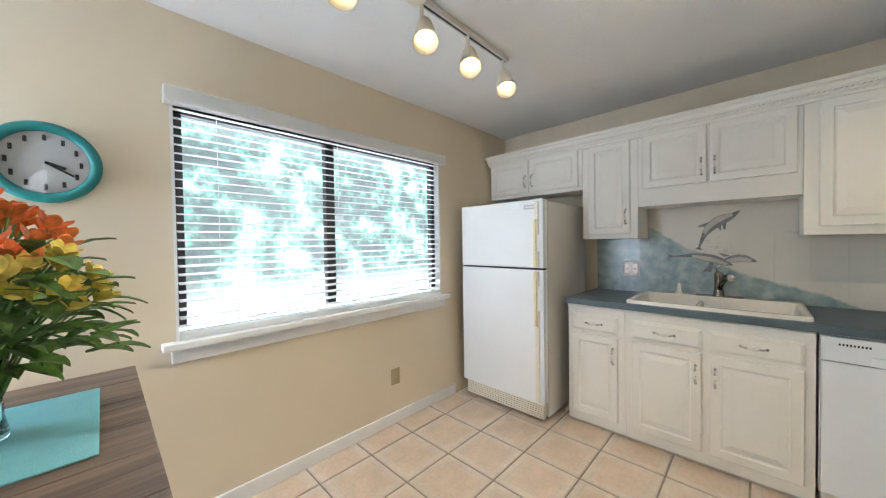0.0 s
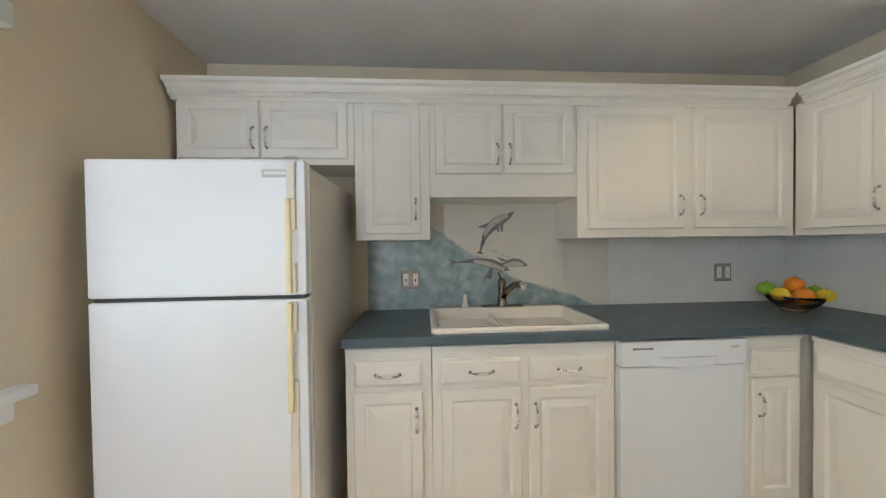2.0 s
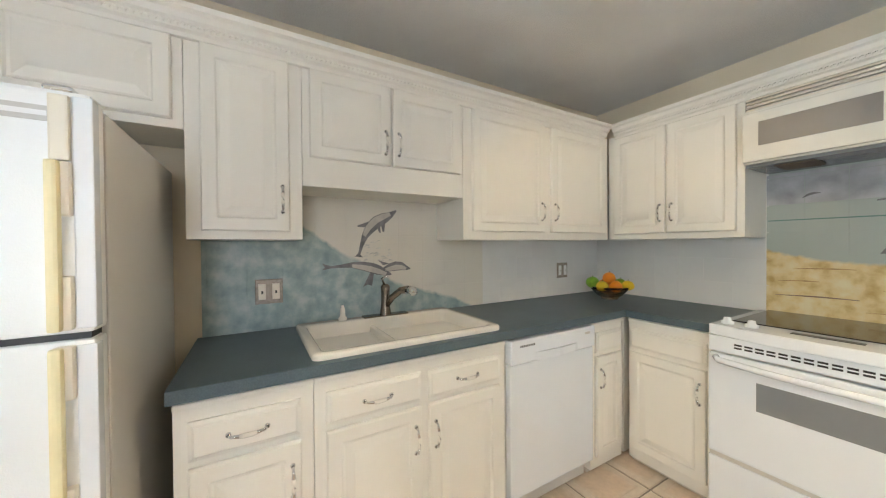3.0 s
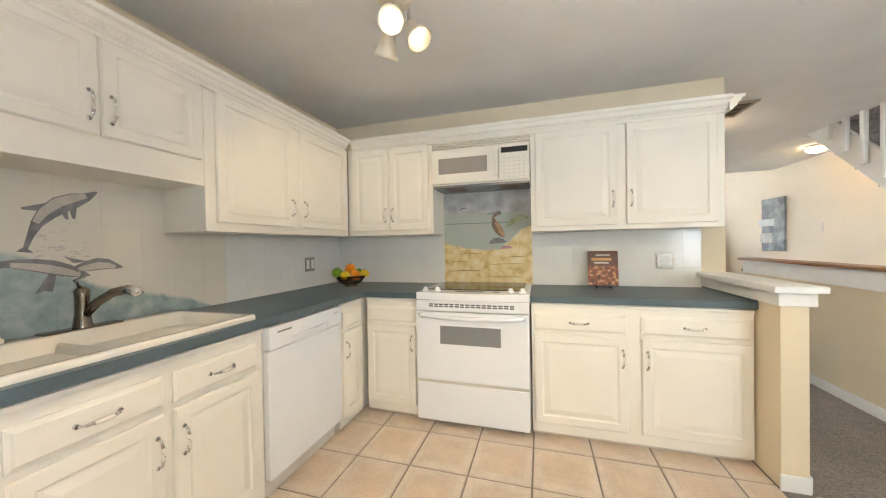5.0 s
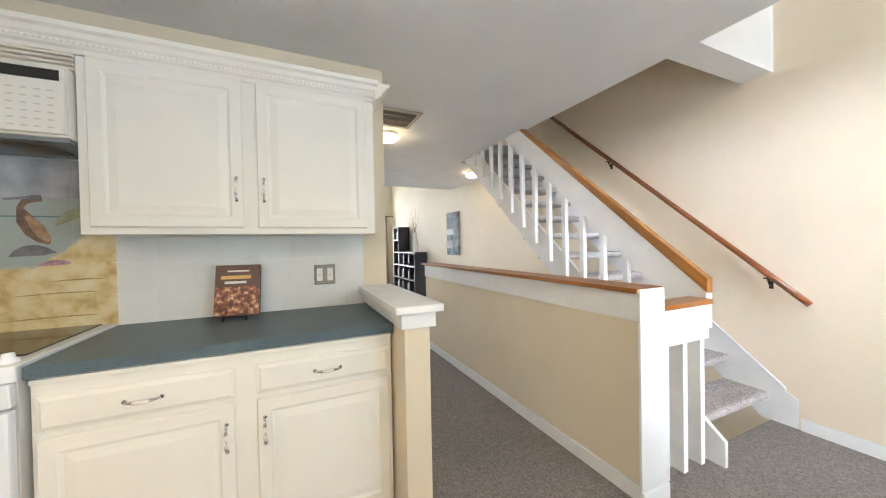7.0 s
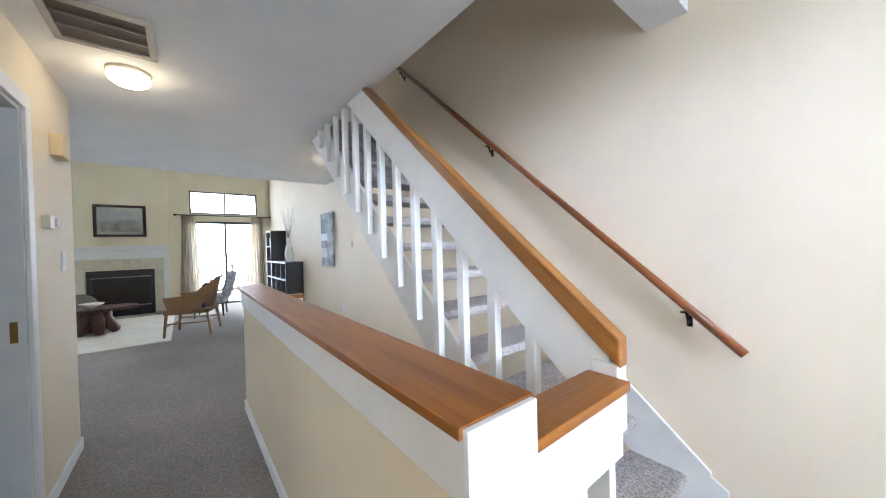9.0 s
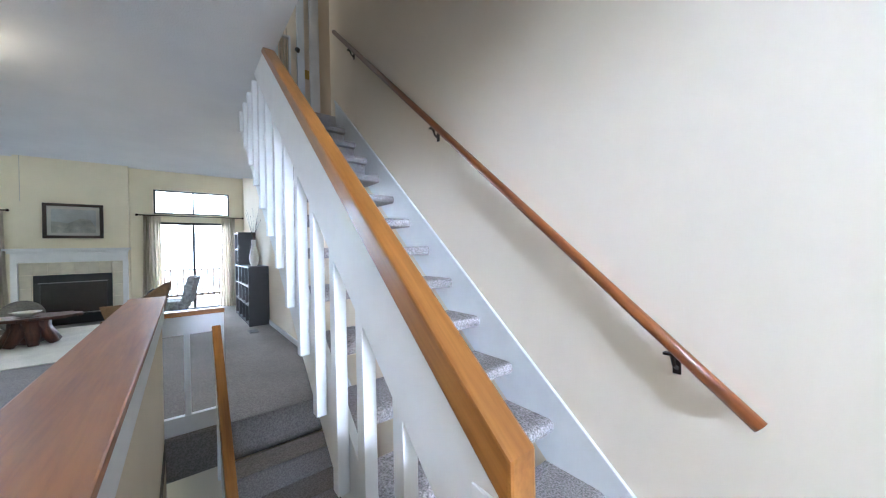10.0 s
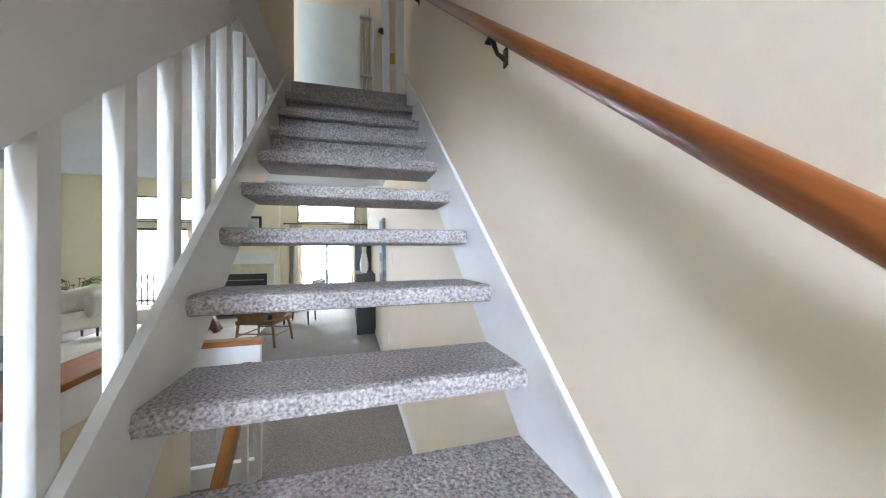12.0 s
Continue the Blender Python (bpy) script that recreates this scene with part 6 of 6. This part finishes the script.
dc = thing("deck_chair", (0.75, 10.6, -0.04), "dark folding metal chair out on the deck", "chair")
for x in (0.55, 0.98):
    part("leg", tube([(x, 10.35, -0.04), (x, 10.85, 0.62), (x, 10.95, 0.95)], 0.014, 8), BLACK, dc)
    part("leg", tube([(x, 10.85, -0.04), (x, 10.35, 0.45)], 0.014, 8), BLACK, dc)
part("seat", box(0.55, 0.98, 10.35, 10.78, 0.42, 0.445, 0.004), BLACK, dc)
for k in range(4):
    part("back_slat", tube([(0.55, 10.88 + 0.02 * k, 0.66 + 0.08 * k), (0.98, 10.88 + 0.02 * k, 0.66 + 0.08 * k)], 0.010, 6), BLACK, dc)

# rug, coffee table, bowl
solid("area_rug", box(0.6, 3.58, 5.0, 7.9, 0.0045, 0.018, 0.004), RUG, "large cream area rug before the fireplace", "rug")
ct = thing("coffee_table", (2.55, 6.55, 0.018), "live-edge slab coffee table on a dark root base", "coffee table")
r5 = random.Random(9)
outl = []
for k in range(22):
    a = 2 * math.pi * k / 22
    rr = 1 + r5.uniform(-0.10, 0.12)
    outl.append((2.55 + 0.56 * rr * math.cos(a), 6.55 + 0.34 * rr * math.sin(a)))
part("slab_top", prism(outl, 2, 0.405, 0.45, 0.010), ROOTWOOD, ct, "live-edge wooden top")
for k in range(7):
    a = 2 * math.pi * k / 7 + 0.3
    part("root", tube([(2.55 + 0.10 * math.cos(a), 6.55 + 0.08 * math.sin(a), 0.42), (2.55 + 0.14 * math.cos(a + 0.3), 6.55 + 0.12 * math.sin(a + 0.3), 0.24), (2.55 + 0.30 * math.cos(a + 0.2), 6.55 + 0.24 * math.sin(a + 0.2), 0.025)], [0.14, 0.10, 0.055], 9), ROOTWOOD, ct, smooth=True)
b = ball((2.55, 6.55, 0.24), 0.20, (1, 0.85, 1.05), 2, lumpy=0.4)
part("root_base", b, ROOTWOOD, ct, smooth=True)
bw = solid("bowl", lathe([(0, 0.0), (0.05, 0.0), (0.06, 0.01), (0.14, 0.05), (0.165, 0.078), (0.158, 0.078), (0.13, 0.052), (0, 0.014)], (2.52, 6.52, 0.4505)), PORCELAIN, "white china bowl on the coffee table", "bowl", smooth=True)
fs = thing("fire_screen", (2.15, 7.9, 0), "round dark wicker screen standing by the hearth", "screen")
part("disc", lathe([(0, -0.015), (0.27, -0.015), (0.285, 0), (0.27, 0.015), (0, 0.015)], (2.13, 7.95, 0.30), aim((0.2, -1, 0.25)), 28), mat("grey_woven_disc", (0.16, 0.14, 0.12), 0.8, var=0.3, scale=40, bump=0.6), fs, smooth=True)
part("foot", box(2.0, 2.28, 7.85, 8.05, 0.004, 0.04, 0.006), BLACK, fs)
solid("hearth_stones", ball((3.42, 7.95, 0.045), 0.05, (3.2, 1.6, 0.85), 2, lumpy=0.7), mat("river_stone", (0.25, 0.2, 0.15), 0.8, var=0.3, scale=20), "low pile of driftwood and stones by the hearth", "stones", smooth=True)


# wicker armchair
def wicker_chair():
    t = thing("wicker_armchair", (0, 0, 0), "brown wicker armchair with a navy blue seat cushion", "chair")
    for x, y, sx, sy in ((-0.27, 0.26, -0.03, 0.03), (0.27, 0.26, 0.03, 0.03), (-0.24, -0.26, -0.04, -0.06), (0.24, -0.26, 0.04, -0.06)):
        part("leg", tube([(x, y, 0.42), (x + sx * 0.6, y + sy * 0.6, 0.20), (x + sx, y + sy, 0.005)], [0.024, 0.020, 0.017], 10), WICKER, t, smooth=True)
    for p0, p1 in (((-0.28, 0.28, 0.18), (0.28, 0.28, 0.18)), ((-0.27, -0.28, 0.18), (0.27, -0.28, 0.18)), ((-0.28, -0.28, 0.22), (-0.28, 0.28, 0.22)), ((0.28, -0.28, 0.22), (0.28, 0.28, 0.22))):
        part("stretcher", tube([p0, p1], 0.012, 8), WICKER, t)
    part("seat", box(-0.30, 0.30, -0.30, 0.30, 0.36, 0.43, 0.015), WICKER, t)
    part("cushion", box(-0.25, 0.25, -0.24, 0.28, 0.43, 0.53, 0.03), NAVY, t, "navy blue cushion")
    b = bmesh.new()
    n = 22
    lo, hi, lo2, hi2 = [], [], [], []
    for i in range(n + 1):
        a = math.pi * (1.0 + i / n)
        x, y = 0.34 * math.cos(a), 0.30 * math.sin(a) * 1.05
        back = math.sin(math.pi * i / n) ** 1.5
        h = 0.64 + 0.29 * back
        yy = y if i not in (0, n) else y + 0.25
        lo.append(b.verts.new((x * 0.92, yy * 0.92, 0.40)))
        hi.append(b.verts.new((x * 1.05, yy * 1.12 - 0.06 * back, h)))
        lo2.append(b.verts.new((x * 0.86, yy * 0.86, 0.40)))
        hi2.append(b.verts.new((x * 0.97, yy * 1.03 - 0.05 * back, h)))
    for i in range(n):
        b.faces.new((lo[i], lo[i + 1], hi[i + 1], hi[i]))
        b.faces.new((lo2[i], hi2[i], hi2[i + 1], lo2[i + 1]))
        b.faces.new((hi[i], hi[i + 1], hi2[i + 1], hi2[i]))
    part("backrest", b, WICKER, t, "curved woven back", smooth=True)
    part("back_cushion", ball((0, -0.20, 0.66), 0.2, (1.0, 0.42, 0.85), 3), NAVY, t, smooth=True)
    return t


wc = wicker_chair()
wc.matrix_basis = pose(3.86, 5.42, 0.0045, 0, 0, 72)

# patterned chair by the glass door
pch = thing("patterned_chair", (0, 0, 0), "armless chair in grey patterned fabric by the glass door", "chair")
for x in (-0.22, 0.22):
    for y in (-0.24, 0.22):
        part("leg", tube([(x, y, 0.30), (x * 1.05, y * 1.08, 0.005)], [0.022, 0.014], 8), BLACK, pch)
part("seat", box(-0.28, 0.28, -0.30, 0.30, 0.28, 0.46, 0.04), PATTERN, pch)
b = box(-0.28, 0.28, -0.07, 0.07, 0, 0.55, 0.045)
bmesh.ops.transform(b, matrix=pose(0, -0.28, 0.38, 14), verts=b.verts)
part("backrest", b, PATTERN, pch)
pch.matrix_basis = pose(4.18, 7.0, 0.0045, 0, 0, 78)


# ---- bookcases ----
def bookcase(y0, y1, h, cols, rows, label, fill):
    x0, x1 = 5.33, XR - 0.004
    t = thing("bookcase", (5.5, (y0 + y1) / 2, 0), label, "bookcase", "black bookcases")
    part("back", box(x1 - 0.012, x1, y0, y1, 0.02, h), ESPRESSO, t)
    for y in (y0, y1 - 0.03):
        part("side", box(x0, x1 - 0.013, y, y + 0.03, 0.005, h, 0.002), ESPRESSO, t)
    for k in range(rows + 1):
        z = 0.02 + k * (h - 0.05) / rows
        part("shelf", box(x0 + 0.002, x1 - 0.013, y0 + 0.031, y1 - 0.031, z, z + 0.028), ESPRESSO, t)
    for k in range(1, cols):
        y = y0 + (y1 - y0) * k / cols
        part("divider", box(x0 + 0.004, x1 - 0.013, y - 0.012, y + 0.012, 0.05, h - 0.032), ESPRESSO, t)
    rb = random.Random(int(h * 100))
    for k in range(rows):
        z = 0.049 + k * (h - 0.05) / rows
        for c in range(cols):
            ya = y0 + (y1 - y0) * c / cols + 0.04
            yb = y0 + (y1 - y0) * (c + 1) / cols - 0.04
            y = ya
            if rb.random() > fill:
                continue
            while y < ya + (yb - ya) * rb.uniform(0.4, 1.0):
                w = rb.uniform(0.016, 0.035)
                hb = rb.uniform(0.16, 0.24)
                solid("book", box(x0 + 0.05, x0 + 0.20, y, y + w, z, z + hb, 0.001), BOOKMIX, "book with a plain spine on the bookcase shelf", "book", group="books on the shelves")
                y += w + 0.002
    return t


bookcase(5.52, 6.85, 1.10, 3, 3, "low black cube bookcase half filled with books", 0.7)
t = bookcase(6.86, 7.36, 1.80, 1, 5, "tall narrow black bookcase with a few books", 0.6)
vz = thing("floor_vase", (5.48, 5.75, 1.10), "slim white ceramic vase with dry twigs on the bookcase", "vase")
part("body", lathe([(0, 0), (0.05, 0), (0.075, 0.06), (0.085, 0.16), (0.06, 0.30), (0.035, 0.40), (0.05, 0.50), (0.04, 0.50), (0, 0.42)], (5.48, 5.85, 1.1005)), PORCELAIN, vz, smooth=True)
for k in range(7):
    a = k * 0.9
    part("twig", tube([(5.48, 5.85, 1.55), (5.48 + 0.05 * math.cos(a), 5.85 + 0.05 * math.sin(a), 1.80), (5.48 + 0.13 * math.cos(a), 5.85 + 0.15 * math.sin(a), 2.0 + 0.04 * k)], [0.004, 0.003, 0.002], 5), ROOTWOOD, vz)
cp = thing("canvas_picture", (XR, 4.15, 1.15), "tall grey-blue coastal canvas on the long wall", "picture")
part("canvas", box(XR - 0.035, XR - 0.001, 3.72, 4.27, 1.06, 1.94, 0.003), CANVAS, cp)
part("light_band", box(XR - 0.038, XR - 0.0355, 3.95, 4.35, 1.48, 1.60), PRINTSKY, cp)
part("pale_band", box(XR - 0.038, XR - 0.0355, 4.0, 4.30, 1.20, 1.36), PRINT, cp)
rg = thing("floor_register", (5.36, 5.1, 0.004), "dark metal floor register in the carpet", "vent")
part("plate", box(5.26, 5.40, 4.96, 5.24, 0.004, 0.010, 0.002), BRONZE, rg)
for k in range(6):
    part("slot", box(5.28, 5.38, 4.985 + k * 0.04, 5.003 + k * 0.04, 0.010, 0.012), BLACK, rg)

# ---- left side of the living room ----
ot = thing("ottoman_bench", (1.5, 6.9, 0.004), "long off-white upholstered bench with dark legs", "bench")
part("seat", box(0.75, 1.95, 6.75, 7.25, 0.20, 0.46, 0.03), UPHOL, ot)
for x in (0.82, 1.88):
    for y in (6.82, 7.18):
        part("leg", tube([(x, y, 0.21), (x, y, 0.006)], [0.028, 0.016], 8), BLACK, ot)
ac = thing("tufted_armchair", (0, 0, 0), "off-white tufted armchair with dark turned legs", "chair")
part("seat", box(-0.36, 0.36, -0.36, 0.38, 0.22, 0.46, 0.05), UPHOL, ac)
b = bmesh.new()
rolls = []
for i in range(25):
    a = math.pi * (1 + i / 24)
    top = 0.62 + 0.10 * math.sin(math.pi * i / 24)
    puff = 1 + 0.07 * abs(math.sin(i * math.pi / 2.0))
    rolls.append([b.verts.new(((0.37 + 0.115 * puff * math.cos(q)) * math.cos(a), (0.36 + 0.115 * puff * math.cos(q)) * math.sin(a) - 0.02, top + 0.21 * puff * math.sin(q))) for q in [2 * math.pi * k / 14 for k in range(14)]])
for p0, p1 in zip(rolls, rolls[1:]):
    for k in range(14):
        b.faces.new((p0[k], p0[(k + 1) % 14], p1[(k + 1) % 14], p1[k]))
b.faces.new(rolls[0])
b.faces.new(rolls[-1][::-1])
part("backrest", b, UPHOL, ac, "rolled tufted back", smooth=True)
for i in range(5):
    for j in range(2):
        a = math.pi * (1.2 + 0.6 * i / 4)
        part("button", ball((0.27 * math.cos(a), 0.25 * math.sin(a), 0.60 + 0.14 * j), 0.014, sub=1), UPHOL, ac)
for x in (-0.30, 0.30):
    for y in (-0.30, 0.32):
        part("leg", tube([(x, y, 0.24), (x, y, 0.005)], [0.030, 0.017], 8), BLACK, ac)
ac.matrix_basis = pose(0.62, 6.55, 0.0045, 0, 0, 150)
pp = thing("potted_plant", (-0.3, 8.1, 0), "leafy green house plant in a dark pot", "plant")
part("pot", lathe([(0, 0), (0.13, 0), (0.17, 0.30), (0.18, 0.32), (0.155, 0.32), (0.15, 0.28), (0, 0.28)], (-0.3, 8.1, 0.005)), BLACK, pp, smooth=True)
r7 = random.Random(3)
for k in range(36):
    a = r7.random() * 2 * math.pi
    h = r7.uniform(0.45, 1.0)
    c = Vector((-0.3 + 0.2 * math.cos(a) * h, 8.1 + 0.2 * math.sin(a) * h, 0.25 + h * 0.75))
    part("stem", tube([(-0.3, 8.1, 0.28), c], 0.006, 5), STEM, pp)
    part("leaf", leaf(c, (math.cos(a), math.sin(a), r7.uniform(-0.2, 0.5)), r7.uniform(0.16, 0.26), r7.uniform(0.04, 0.07)), LEAF, pp)
sf = thing("sofa", (-0.4, 5.0, 0), "dark teal sofa along the living room side wall", "sofa")
part("base", box(-0.96, -0.05, 4.0, 6.0, 0.08, 0.42, 0.04), TEALBOX, sf)
part("backrest", box(-0.96, -0.72, 4.0, 6.0, 0.42, 0.86, 0.05), TEALBOX, sf)
for y0 in (4.0, 5.82):
    part("armrest", box(-0.96, -0.05, y0, y0 + 0.18, 0.42, 0.62, 0.04), TEALBOX, sf)
for x in (-0.9, -0.12):
    for y in (4.08, 5.92):
        part("foot", tube([(x, y, 0.10), (x, y, 0.005)], 0.025, 8), BLACK, sf)
wa = thing("wall_art", (-0.98, 5.0, 1.3), "brown framed wood-toned picture on the side wall", "picture")
part("frame", box(-0.999, -0.965, 4.5, 5.5, 1.20, 1.85, 0.006), TRIM, wa)
part("image", box(-0.964, -0.962, 4.56, 5.44, 1.26, 1.79), TABLEWOOD, wa)

# ---- laid pieces: wall tiles, then floor tiles ----
tile_field(bs, SINKWALL, -2.782, -0.008, 0.915, 1.570, lambda u, v: SEATILE if u < -1.25 else WTILE)
tile_field(bt, STOVEWALL, 0.014, 3.035, 0.915, 1.700, lambda u, v: (SKYTILE if v > 1.475 else BEACHTILE) if 1.10 < u < 1.83 else WTILE)

PX, PY = 0.339, 0.3465
floor = bpy.data.objects["floor_kitchen"]
tiles = {}
for i in range(-3, 8):
    for j in range(-2, 11):
        x0, x1 = max(0.0, 0.842 + i * PX), min(3.18, 0.842 + (i + 1) * PX)
        y1, y0 = min(-0.02, -0.760 - (j - 1) * PY), max(YW + 0.002, -0.760 - j * PY)
        w, h = x1 - x0 - 0.010, y1 - y0 - 0.010
        if w < 0.02 or h < 0.02:
            continue
        key = (round(w, 3), round(h, 3))
        if key not in tiles:
            lv = [(0.0, 0.003), (0.004, 0.006)]
            if w > 0.2 and h > 0.2:
                lv += [(0.036, 0.006), (0.041, 0.0044), (0.047, 0.0058)]
            tiles[key] = finish(rings_panel(-w / 2, w / 2, -h / 2, h / 2, lv, Matrix()), "tile", FTILE)
        ob = new("tile", tiles[key])
        ob.parent = floor
        ob.location = ((x0 + x1) / 2, (y0 + y1) / 2, -0.006)
